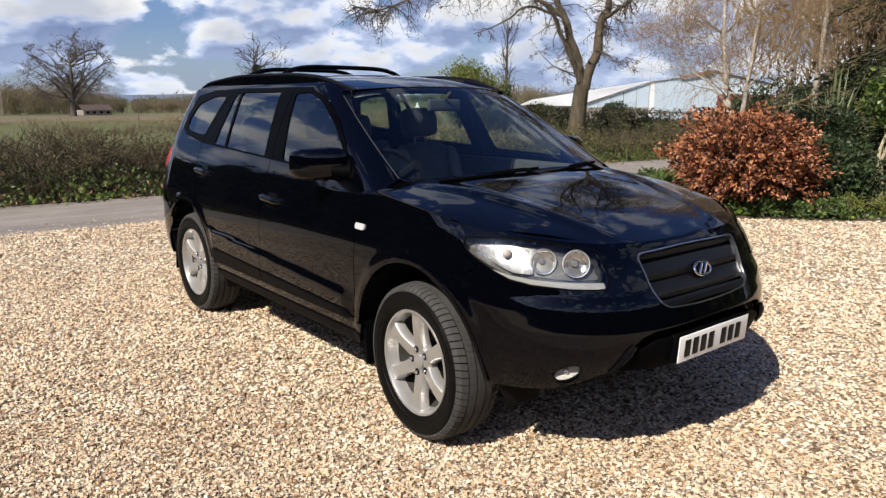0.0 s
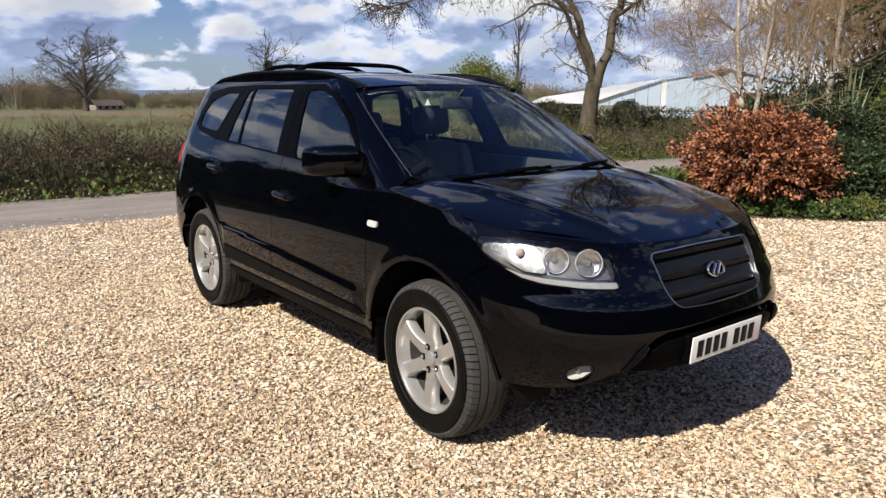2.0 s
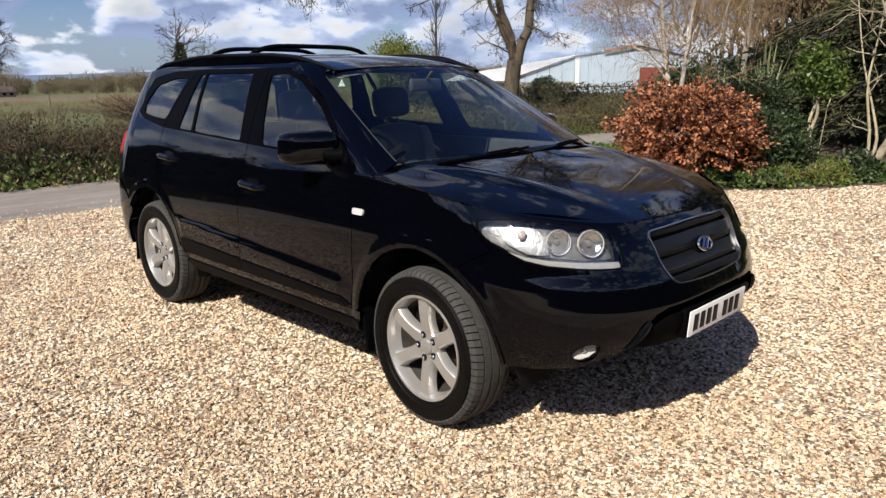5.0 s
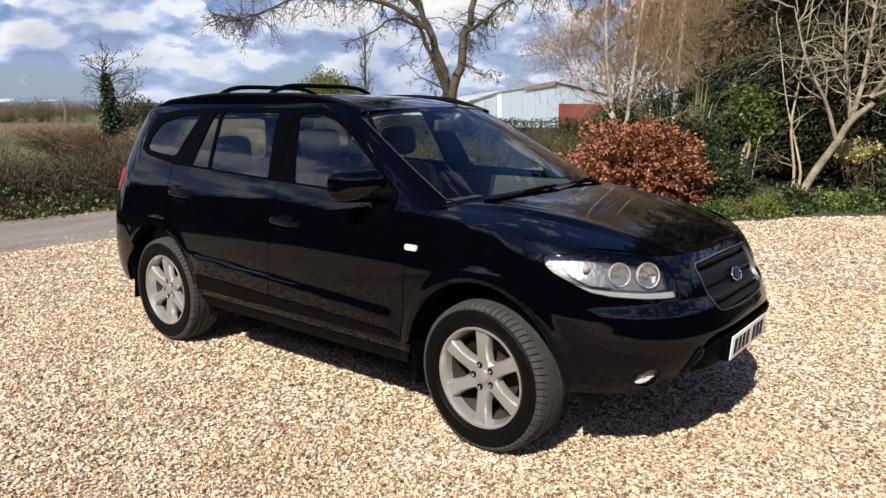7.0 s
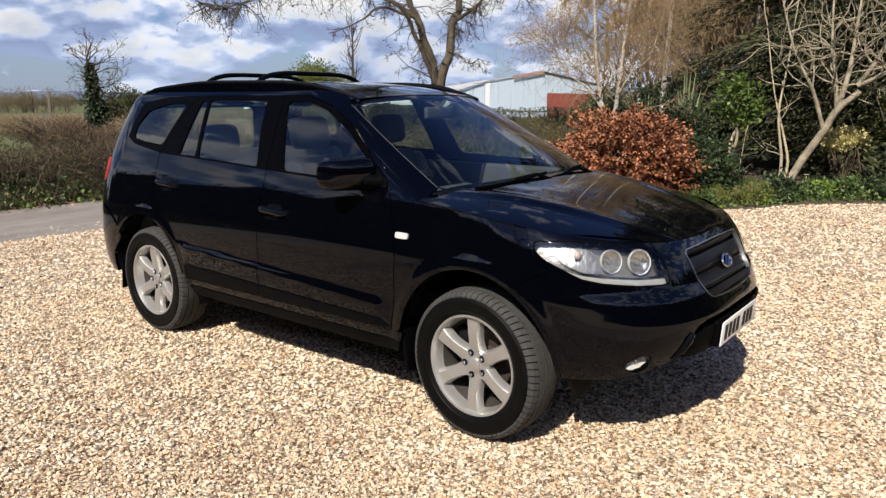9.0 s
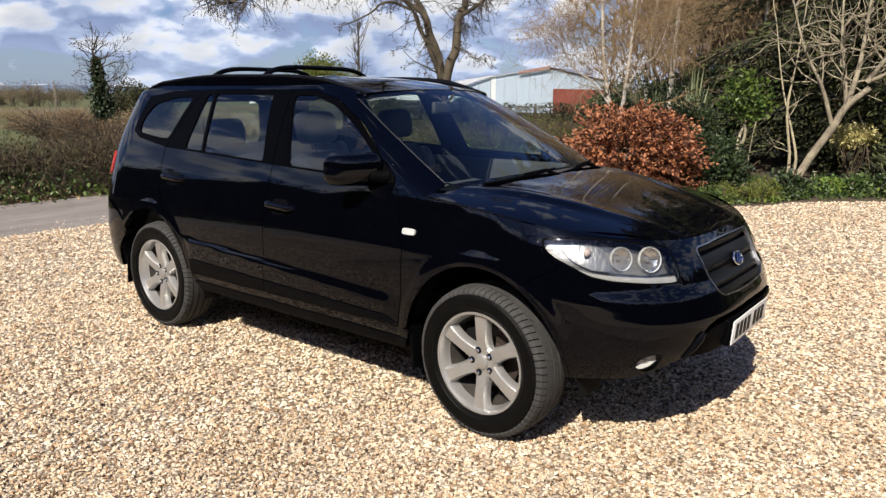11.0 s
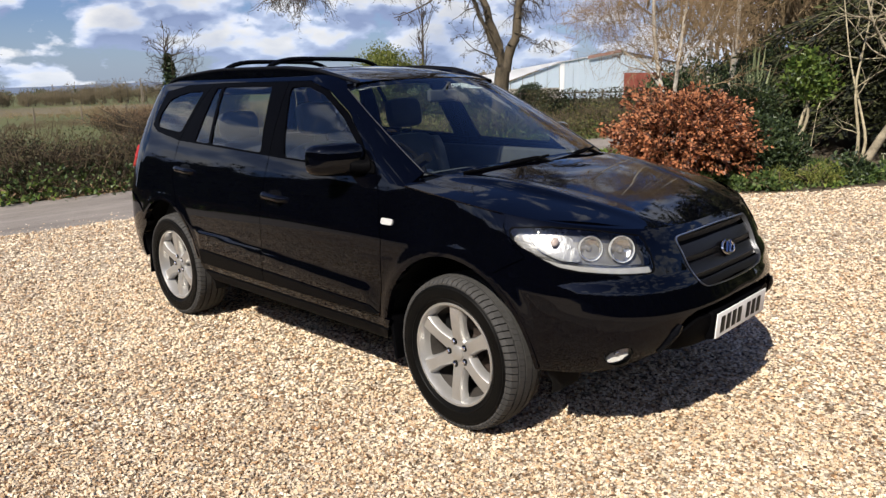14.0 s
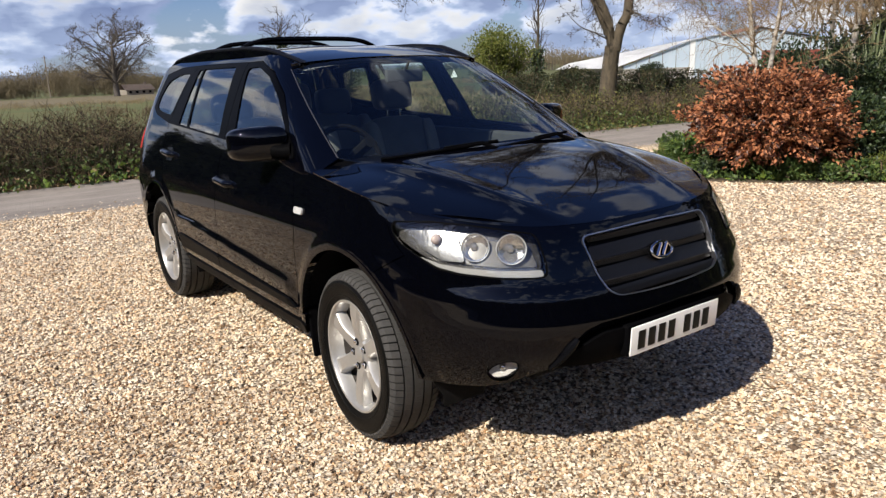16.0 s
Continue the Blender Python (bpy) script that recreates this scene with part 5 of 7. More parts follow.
LEAF_LIME = mat("bright_leaf", (0.11, 0.19, 0.03), (0.24, 0.32, 0.055), 3.0, 0.5, island=0.7, through=0.35)
LEAF_COPPER = mat("copper_beech_leaf", (0.070, 0.023, 0.012), (0.54, 0.225, 0.105), 4.0, 0.5, island=0.85, through=0.35)
LEAF_OLIVE = mat("olive_leaf", (0.055, 0.064, 0.014), (0.155, 0.148, 0.036), 2.0, 0.65, island=0.7, through=0.25)
LEAF_DARK = mat("laurel_leaf", (0.014, 0.028, 0.010), (0.048, 0.072, 0.022), 3.0, 0.55, island=0.7, through=0.15)
LEAF_BED = mat("groundcover_leaf", (0.034, 0.070, 0.016), (0.10, 0.15, 0.036), 2.0, 0.55, island=0.7, through=0.3)
LEAF_YELLOW = mat("variegated_leaf", (0.38, 0.34, 0.12), (0.60, 0.52, 0.24), 3.0, 0.5, island=0.7, through=0.3)
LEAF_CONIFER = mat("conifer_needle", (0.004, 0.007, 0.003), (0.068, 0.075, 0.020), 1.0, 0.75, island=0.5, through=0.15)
LEAF_SPRING = mat("spring_leaf", (0.10, 0.13, 0.02), (0.21, 0.22, 0.05), 2.0, 0.6, island=0.7, through=0.35)
SPIKE = mat("spike_leaf", (0.13, 0.16, 0.075), (0.24, 0.26, 0.14), 3.0, 0.5, island=0.6, through=0.2)


# ---- gravel ----
def stone_mat():
    m = bpy.data.materials.new("gravel_stone")
    m.use_nodes = True
    t = m.node_tree
    b = t.nodes["Principled BSDF"]
    g = t.nodes.new("ShaderNodeNewGeometry")
    c = ramp(t, g.outputs["Random Per Island"], [(0.0, (0.09, 0.065, 0.045)), (0.13, (0.30, 0.19, 0.11)), (0.23, (0.64, 0.50, 0.35)), (0.40, (0.78, 0.67, 0.52)),
                                                 (0.55, (0.88, 0.80, 0.68)), (0.68, (0.56, 0.39, 0.24)), (0.82, (0.87, 0.81, 0.71)), (0.95, (0.32, 0.27, 0.23)), (1.0, (0.58, 0.36, 0.20))])
    co = t.nodes.new("ShaderNodeTexCoord")
    n = node(t, "ShaderNodeTexNoise", Scale=160.0, Detail=4.0)
    t.links.new(co.outputs["Object"], n.inputs[0])
    sh = ramp(t, n.outputs[0], [(0.3, (0.66, 0.64, 0.62)), (0.65, (1.10, 1.08, 1.06))])
    n2 = node(t, "ShaderNodeTexNoise", Scale=1.1, Detail=4.0)
    t.links.new(co.outputs["Object"], n2.inputs[0])
    patch = ramp(t, n2.outputs[0], [(0.36, (0.90, 0.845, 0.755)), (0.60, (1.02, 1.0, 0.94))])
    t.links.new(mix(t, 1.0, mix(t, 1.0, c, sh, "MULTIPLY"), patch, "MULTIPLY"), b.inputs["Base Color"])
    b.inputs["Roughness"].default_value = 0.75
    return m


STONE = stone_mat()
OCT_V = np.array([(1, 0, 0), (0, 1, 0), (-1, 0, 0), (0, -1, 0), (0, 0, 1), (0, 0, -1)], float)
OCT_F = np.array([(0, 1, 4), (1, 2, 4), (2, 3, 4), (3, 0, 4), (1, 0, 5), (2, 1, 5), (3, 2, 5), (0, 3, 5)])


HALF_V = OCT_V[:5] * (1, 1, 1.15) - (0, 0, .15)
HALF_F = OCT_F[:4]
PRISM_V = np.array([(1, 0, -.6), (-.6, .85, -.6), (-.6, -.85, -.6), (.8, .1, .62), (-.42, .72, .7), (-.5, -.65, .6)])
PRISM_F = np.array([(3, 4, 5), (0, 1, 4), (0, 4, 3), (1, 2, 5), (1, 5, 4), (2, 0, 3), (2, 3, 5)])


def outward(V, F):
    n = np.cross(V[F[:, 1]] - V[F[:, 0]], V[F[:, 2]] - V[F[:, 0]])
    F = F.copy()
    w = (n * V[F].mean(1)).sum(1) < 0
    F[w] = F[w][:, ::-1]
    return F


def stones(xy, size, base_v, base_f, z=None):
    """Places and faces of many loose stones, each its own size and turn."""
    n, k = len(xy), len(base_v)
    s = size[:, None] * RNG.uniform(0.65, 1.25, (n, 3)) * (1, 0.82, 0.62)
    V = base_v[None] * RNG.uniform(0.72, 1.2, (n, k, 1)) * s[:, None]
    a = RNG.uniform(0, 2 * math.pi, n)
    tl = RNG.normal(0, 0.35, n)
    c, sn, ct, st = np.cos(a), np.sin(a), np.cos(tl), np.sin(tl)
    x, y, zz = V[..., 0], V[..., 1], V[..., 2]
    y, zz = y * ct[:, None] - zz * st[:, None], y * st[:, None] + zz * ct[:, None]
    V = np.stack([x * c[:, None] - y * sn[:, None] + xy[:, :1], x * sn[:, None] + y * c[:, None] + xy[:, 1:2], zz + (RNG.uniform(0.0, 0.011, n) if z is None else z)[:, None]], -1)
    F = (np.arange(n)[:, None, None] * k + base_f[None]).reshape(-1, 3)
    return V.reshape(-1, 3), F


GRAVEL_AREA = np.array([(-5.72, -6), (-5.76, -1.6), (-5.62, .5), (-5.3, 4.5), (-4.93, 8.0), (-4.5, 8.9), (-4.28, 8.5), (-3.98, 7.65), (-3.2, 6.75), (-2.3, 6.05), (-1.63, 5.78), (-.95, 6.17), (-.26, 6.72), (.3, 7.3), (.69, 8.1), (1.74, 9.05), (4, 10.2), (4.6, 3.0), (4.6, -3.0), (0, -6)])


def scatter(poly, per_m2, keep):
    lo, hi = poly.min(0), poly.max(0)
    n = int(per_m2 * np.prod(hi - lo))
    p = RNG.uniform(lo, hi, (n, 2))
    return p[inside(p, poly) & keep(p)]


R0 = np.array([3.5, -3.0])
far = lambda p: np.linalg.norm(p - R0, axis=1)
ahead = lambda p: ((p - R0) @ np.array([-.80, .60]) > 1.2)
near_p = scatter(GRAVEL_AREA, 5300, lambda p: (far(p) < 3.5) & ahead(p))
mid_p = scatter(GRAVEL_AREA, 2500, lambda p: (far(p) >= 3.5) & (far(p) < 6.8) & ahead(p))
far_p = scatter(GRAVEL_AREA, 760, lambda p: (far(p) >= 6.8) & (far(p) < 14))
round_p = scatter(GRAVEL_AREA, 800, lambda p: (far(p) < 6.8) & ~ahead(p))
strays = np.c_[RNG.uniform(-6.3, -5.3, 900), RNG.uniform(-4, 9, 900)]
strays[:, 0] += (strays[:, 1] > 0) * strays[:, 1] * 0.085
V, F, count = [], [], 0
for xy, lo, hi, bv, bf in ((near_p, 0.0053, 0.0134, PRISM_V, outward(PRISM_V, PRISM_F)), (mid_p, 0.0082, 0.0185, HALF_V, HALF_F), (far_p, 0.010, 0.024, HALF_V, HALF_F), (round_p, 0.009, 0.022, HALF_V, HALF_F), (strays, 0.006, 0.016, HALF_V, HALF_F)):
    v, f = stones(xy, RNG.uniform(lo, hi, len(xy)), bv, bf)
    V.append(v)
    F.append(f + count)
    count += len(v)
tagged(mesh_np("gravel", np.concatenate(V), np.concatenate(F), STONE), "loose pale golden pebbles of the drive", "gravel", kind="stuff")
STEM = mat("hedge_stem", (0.060, 0.044, 0.030), (0.17, 0.125, 0.085), 4.0, 0.95, island=0.7)
LITTER = mat("leaf_litter", (0.16, 0.10, 0.055), (0.34, 0.24, 0.14), 5.0, 0.9, island=0.7)


# ---- hedges ----
def hedge(name, line, depth, height, twigs, leaves, label, leaf_mats):
    """A twiggy hedge along a line of (x, y), with leaves by height: (material, share, lowest, highest, size)."""
    P = np.array(line, float)
    seg = np.linalg.norm(np.diff(P, axis=0), axis=1)
    cum = np.r_[0, np.cumsum(seg)]

    def place(n):
        s = RNG.uniform(0, cum[-1], n)
        return np.c_[np.interp(s, cum, P[:, 0]), np.interp(s, cum, P[:, 1])], s

    h = tagged(new(name), label, "hedge")
    c, s = place(twigs)
    tall = height * (0.82 + 0.16 * np.sin(s * 2.1) * np.sin(s * 0.77 + 1) + 0.08 * np.sin(s * 7.3))
    z0 = RNG.uniform(0, 1, twigs) ** 1.1 * tall
    a = np.c_[c + RNG.normal(0, depth * .35, (twigs, 2)), z0]
    d = RNG.normal(0, .75, (twigs, 3)) + (0, 0, .55)
    b = a + unit(d) * RNG.uniform(.12, .42, (twigs, 1)) * (0.7 + .3 * height)
    b[:, 2] = np.maximum(b[:, 2], 0.01)
    stick_mesh("twig_mass", a, b, RNG.uniform(.003, .0085, twigs), .002, HEDGE_TWIG, h, kind="stuff")
    n = int(cum[-1] * 24)
    c, s = place(n)
    a = np.c_[c + RNG.normal(0, depth * .2, (n, 2)), np.zeros(n)]
    b = a + np.c_[RNG.normal(0, .13, (n, 2)), RNG.uniform(.5, .9, n) * height]
    stick_mesh("stem_mass", a, b, RNG.uniform(.006, .017, n), .005, STEM, h, 5, kind="stuff")
    for (mt, share, z_lo, z_hi, size), nm in zip(leaf_mats, ("foliage", "foot_foliage", "bright_foliage")):
        n = int(leaves * share)
        c, s = place(n)
        zz = z_lo + (z_hi - z_lo) * RNG.uniform(0, 1, n) ** 1.3
        clump = 0.5 + 0.5 * np.sin(s * 3.1 + 2 * np.sin(s * 1.3))
        ok = RNG.uniform(0, 1, n) < (0.35 + 0.65 * clump)
        off = RNG.normal(0, depth * (.42 if z_lo < .1 else .36), (n, 2))
        if z_lo < .1:
            off[:, 0] += depth * .42 * (1 - zz / max(z_hi, .01))
        p = np.c_[c + off, np.maximum(zz * (0.55 + .6 * clump) if z_lo < .1 else zz, .02)]
        leaf_mesh(nm, p[ok], (RNG.normal(0, 1, (n, 3)) + (0.4, 0, .35))[ok], size, .36, mt, h)
    return h


LEFT = [(-9.25, -16), (-9.2, -6), (-9.15, -1.3), (-9.0, 1.1), (-8.75, 5)]
hedge("roadside_hedge", LEFT, .80, 1.03, 31000, 30000, "leafless brown roadside hedge with ivy at its foot",
      [(LEAF_HEDGE, .62, .08, .92, .042), (LEAF_IVY, .62, .0, .44, .072), (LEAF_LIME, .08, .0, .22, .11)])
hedge("verge_growth", [(x + .42, y) for x, y in LEFT], .22, .22, 5000, 4200, "dry grass and ivy tangled on the verge",
      [(LITTER, .9, .0, .20, .07), (LEAF_HEDGE, .6, .0, .26, .05)])
RIGHT = [(-8.75, 5), (-8.55, 9), (-8.3, 12), (-7.7, 16), (-6.9, 24), (-5.6, 36)]
hedge("roadside_hedge", RIGHT, 1.0, .80, 14000, 36000, "low overgrown roadside hedge of brambles and grass",
      [(LEAF_OLIVE, .95, .02, .80, .055), (LEAF_IVY, .5, .0, .40, .06), (LEAF_HEDGE, .35, .1, .80, .05)])

WHITE_PETAL = mat("pale_petal", (0.75, 0.72, 0.52), (0.68, 0.62, 0.40), 20.0, 0.6, through=0.3)
# dead leaves along the lane's far edge
n = 2600
yy = RNG.uniform(-6, 12, n)
xx = np.interp(yy, [p[1] for p in FAR], [p[0] for p in FAR]) + RNG.normal(-.10, .11, n)
leaf_mesh("leaf_litter", np.c_[xx, yy, RNG.uniform(-.01, .03, n)], RNG.normal(0, 1, (n, 3)) * (1, 1, .2), .05, .36, LITTER, None, "dead brown leaves along the lane's edge")
LEAF_COPPER_DULL = mat("dead_leaf", (0.14, 0.085, 0.045), (0.27, 0.18, 0.10), 3.0, 0.7, island=0.7, through=0.2)


# ---- garden bed ----
def mound(name, centre, radii, n, size, material, label, category, width=.36, hollow=.55, twigs=0, twig_mat=None, lumps=9, seed=1, droop=0.0):
    """A shrub: twigs from its foot and leaves in an uneven, gappy shell."""
    rng = np.random.default_rng(seed)
    t = tagged(new(name), label, category)
    t.location = (centre[0], centre[1], 0.03)
    c, r = np.array([0, 0, centre[2] - .03]), np.array(radii, float)
    lump = unit(rng.normal(size=(lumps, 3)) * (1, 1, .8)) * rng.uniform(.35, .72, (lumps, 1))
    lump_r = rng.uniform(.22, .52, lumps) if lumps > 20 else rng.uniform(.34, .60, lumps)
    k = rng.integers(0, lumps, n)
    d = unit(rng.normal(size=(n, 3)))
    q = lump[k] + d * lump_r[k, None] * rng.uniform(hollow, 1.0, (n, 1))
    p = c + q * r
    ok = p[:, 2] > 0.0
    way = d * .8 + rng.normal(0, .6, (n, 3)) + (0, 0, .25 - droop)
    leaf_mesh("foliage", p[ok], way[ok], size, width, material, t)
    m = twigs or 60
    e = c + (lump[rng.integers(0, lumps, m)] + rng.normal(0, .22, (m, 3))) * r
    a = np.c_[rng.normal(0, .12, (m, 2)) * r[:2], np.zeros(m)]
    mid = a * .4 + e * .6 + rng.normal(0, .06, (m, 3))
    stick_mesh("stem_mass", np.concatenate([a, mid]), np.concatenate([mid, e]), .010, .004, twig_mat or HEDGE_TWIG, t, 4, kind="stuff")
    return t


def shoot_bush(name, centre, radii, shoots, per_shoot, size, material, label, category, width, seed):
    """A dense bush of many leafy shoots that fan out and arch over, with gaps and dark hollows between them."""
    rng = np.random.default_rng(seed)
    t = tagged(new(name), label, category)
    t.location = (centre[0], centre[1], .03)
    c, r = np.array([0, 0, centre[2] - .03]), np.array(radii, float)
    d = unit(rng.normal(size=(shoots, 3)) * (1, 1, .9) + (0, 0, .15))
    reach = rng.uniform(.72, 1.0, shoots) + .10 * np.sin(d[:, 0] * 7 + 2) * np.sin(d[:, 1] * 6) + .06 * np.sin(d[:, 2] * 9)
    end = c + d * reach[:, None] * r
    start = c + d * rng.uniform(.25, .6, (shoots, 1)) * r * (1, 1, .8) - (0, 0, .10)
    mid = (start + end) / 2 + rng.normal(0, .05, (shoots, 3)) + (0, 0, .07)
    f = rng.uniform(.12, 1.05, (shoots, per_shoot))[..., None]
    p = (1 - f) ** 2 * start[:, None] + 2 * f * (1 - f) * mid[:, None] + f**2 * end[:, None] + rng.normal(0, .032, (shoots, per_shoot, 3))
    way = unit(end - start)[:, None] * .75 + rng.normal(0, .45, (shoots, per_shoot, 3)) + (0, 0, -.30)
    p, way = p.reshape(-1, 3), way.reshape(-1, 3)
    ok = p[:, 2] > .02
    leaf_mesh("foliage", p[ok], way[ok], size, width, material, t)
    foot = np.c_[rng.normal(0, .10, (shoots, 2)) * r[:2], np.zeros(shoots)]
    stick_mesh("stem_mass", np.concatenate([foot[::2], start, mid]), np.concatenate([start[::2], mid, end]), .008, .004, HEDGE_TWIG, t, 3, kind="stuff")
    return t


shoot_bush("copper_beech_bush", (-1.33, 6.64, .72), (1.13, 1.0, .70), 440, 54, .060, LEAF_COPPER, "rounded bush with dry copper-brown leaves", "bush", .31, 3)
mound("laurel_shrub", (-.42, 7.62, .62), (.62, .60, .66), 8000, .06, LEAF_DARK, "dense dark evergreen shrub", "shrub", .38, .4, 80, lumps=10, seed=5)
mound("laurel_shrub", (-1.9, 9.7, .85), (1.2, .8, .85), 8000, .06, LEAF_DARK, "dense dark evergreen shrub behind the copper bush", "shrub", .38, .4, 80, lumps=10, seed=6)
mound("variegated_bush", (.85, 11.2, .80), (.42, .42, .30), 2600, .05, LEAF_YELLOW, "clipped yellow variegated bush on a short stem", "bush", .4, .6, 90, seed=8)
LEAF_GLOSS = mat("glossy_leaf", (0.040, 0.075, 0.014), (0.13, 0.18, 0.035), 3.0, 0.4, island=0.7, through=0.3)
mound("evergreen_shrub", (-.46, 9.30, 1.48), (.52, .48, .55), 1000, .085, LEAF_GLOSS, "small glossy-leaved tree crown on a twisted stem", "shrub", .34, .15, 2, PALE_BARK, 26, 9)
mound("evergreen_shrub", (2.4, 11.2, .75), (.9, .8, .75), 5000, .06, LEAF_DARK, "dark evergreen shrub at the bed's end", "shrub", .36, .4, 50, seed=12)
mound("evergreen_shrub", (1.35, 12.6, .9), (.8, .7, .9), 5000, .06, LEAF_SPRING, "loose green shrub behind the bed", "shrub", .36, .4, 50, seed=13)

# low growth along the bed's edge
edge = smooth_line([(-4.72, 9.9), (-4.18, 8.5), (-3.86, 7.7), (-3.1, 6.85), (-2.2, 6.18), (-1.5, 5.95), (-.95, 6.32), (-.26, 6.86), (.28, 7.45), (.66, 8.25), (1.74, 9.2), (4, 10.4), (7, 11)], 400)


def groundcover(name, n, depth, tall, size, material, label, seed, dens=2.3):
    rng = np.random.default_rng(seed)
    i = rng.integers(0, len(edge) - 1, n)
    t = edge[i] + (edge[i + 1] - edge[i]) * rng.uniform(0, 1, (n, 1))
    nrm = np.where(t[:, :1] < -2.6, np.array([[.75, .65]]), np.array([[.12, 1.0]]))
    off = rng.uniform(0, 1, n) ** 1.4 * depth
    p = t + off[:, None] * nrm + rng.normal(0, .05, (n, 2))
    clump = .5 + .5 * np.sin(p[:, 0] * dens * 2 + 3 * np.sin(p[:, 1] * dens))
    z = .03 + rng.uniform(0, 1, n) * tall * (.12 + 1.05 * clump) * (.10 + .90 * np.minimum(1, off / .45))
    ok = rng.uniform(0, 1, n) < .08 + .92 * clump
    leaf_mesh(name, np.c_[p, z][ok], (rng.normal(0, .8, (n, 3)) + (0, -.2, .6))[ok], size, .34, material, None, label)


groundcover("groundcover_plants", 5500, 1.5, .22, .06, LEAF_BED, "low leafy green groundcover along the bed", 21)
groundcover("ivy_groundcover", 5500, 2.2, .22, .06, LEAF_IVY, "dark ivy spreading over the bed", 22, 1.3)
groundcover("lime_groundcover", 1500, .8, .22, .06, LEAF_LIME, "bright lime spring growth in the bed", 23, 3.1)

# single low plants along the edge, of several kinds
rng = np.random.default_rng(25)
KINDS = ((LEAF_BED, .075, .36, "leafy green bedding plant in dark soil"), (LEAF_SPRING, .040, .22, "feathery olive-green bedding plant"), (LEAF_DARK, .060, .40, "dark low evergreen plant"),
         (LEAF_IVY, .055, .45, "dark ivy clump in the bed"), (LEAF_LIME, .050, .38, "bright lime-green bedding plant"), (LEAF_BED, .11, .16, "clump of narrow green leaves"))
for k in range(52):
    s = 20 + int((k + rng.uniform(0, .9)) / 52 * 345)
    x, y = edge[s] + (np.array([.75, .65]) if edge[s][0] < -2.6 else np.array([.1, 1.0])) * rng.uniform(.05, .75)
    mt, size, wd, text = KINDS[rng.choice(6, p=(.28, .2, .16, .16, .06, .14))]
    r = rng.uniform(.16, .34)
    h = r * rng.uniform(.55, 1.0)
    mound("bed_plant", (x, y, h * .75), (r, r, h), int(300 + 1500 * r), size, mt, text, "plant", wd, .2, 12, lumps=22, seed=300 + k)

# strap-leaved clumps
def strap_clump(name, x, y, n, tall, width, material, label, seed, spread=.35, z0=.03):
    rng = np.random.default_rng(seed)
    bm = bmesh.new()
    for _ in range(n):
        a = rng.uniform(0, 2 * math.pi)
        lean = rng.uniform(.05, spread)
        h = tall * rng.uniform(.65, 1.0)
        d = Vector((math.cos(a), math.sin(a), 0))
        s = Vector((-d.y, d.x, 0))
        if rng.uniform() < .5:
            s = Vector((1, 0.2, 0)).normalized()
        o = Vector((x, y, z0)) + d * rng.uniform(0, .12)
        rows = []
        for t in np.linspace(0, 1, 5):
            p = o + Vector((0, 0, h * t)) + d * lean * h * t**1.8
            w = width * (1 - t**2.2) * (.6 + .4 * min(1, t * 3)) + .001
            rows.append((bm.verts.new(p - s * w), bm.verts.new(p + d * .008), bm.verts.new(p + s * w)))
        for r1, r2 in zip(rows, rows[1:]):
            bm.faces.new((r1[0], r1[1], r2[1], r2[0]))
            bm.faces.new((r1[1], r1[2], r2[2], r2[1]))
    ob = part(name, bm, material)
    return tagged(ob, label, "plant")


strap_clump("flax_plant", -2.42, 10.1, 20, 1.72, .050, SPIKE, "tall upright New Zealand flax leaves", 31, .24)
strap_clump("flax_plant", -1.80, 10.35, 24, 2.15, .055, SPIKE, "tall upright New Zealand flax leaves", 32, .24)
for k, (x, y) in enumerate(((.30, 8.75), (.75, 9.15), (-.1, 8.7), (1.25, 9.5), (1.6, 9.7), (2.1, 10.0))):
    strap_clump("daffodil_clump", x, y, 34, .34, .011, LEAF_BED, "clump of green strap leaves in the bed", 40 + k, .5)

# a few pale flower heads
for k, (x, y, z) in enumerate(((1.5, 9.7, .34), (1.75, 9.75, .30), (2.0, 10.0, .36), (1.2, 9.55, .33), (2.3, 10.2, .30), (.65, 9.2, .36))):
    bm = bmesh.new()
    for j in range(6):
        a = j * math.pi / 3
        c = Vector((x, y, z))
        q = [c, c + Vector((.03 * math.cos(a - .4), .03 * math.sin(a - .4), .008)), c + Vector((.045 * math.cos(a), .045 * math.sin(a), -.004)), c + Vector((.03 * math.cos(a + .4), .03 * math.sin(a + .4), .008))]
        bm.faces.new([bm.verts.new(p) for p in q])
    tube(bm, [(x, y, .03), (x, y, z)], .004, 5)
    tagged(part("flower", bm, WHITE_PETAL), "small pale daffodil on a thin stalk", "flower", "flowers in the bed")


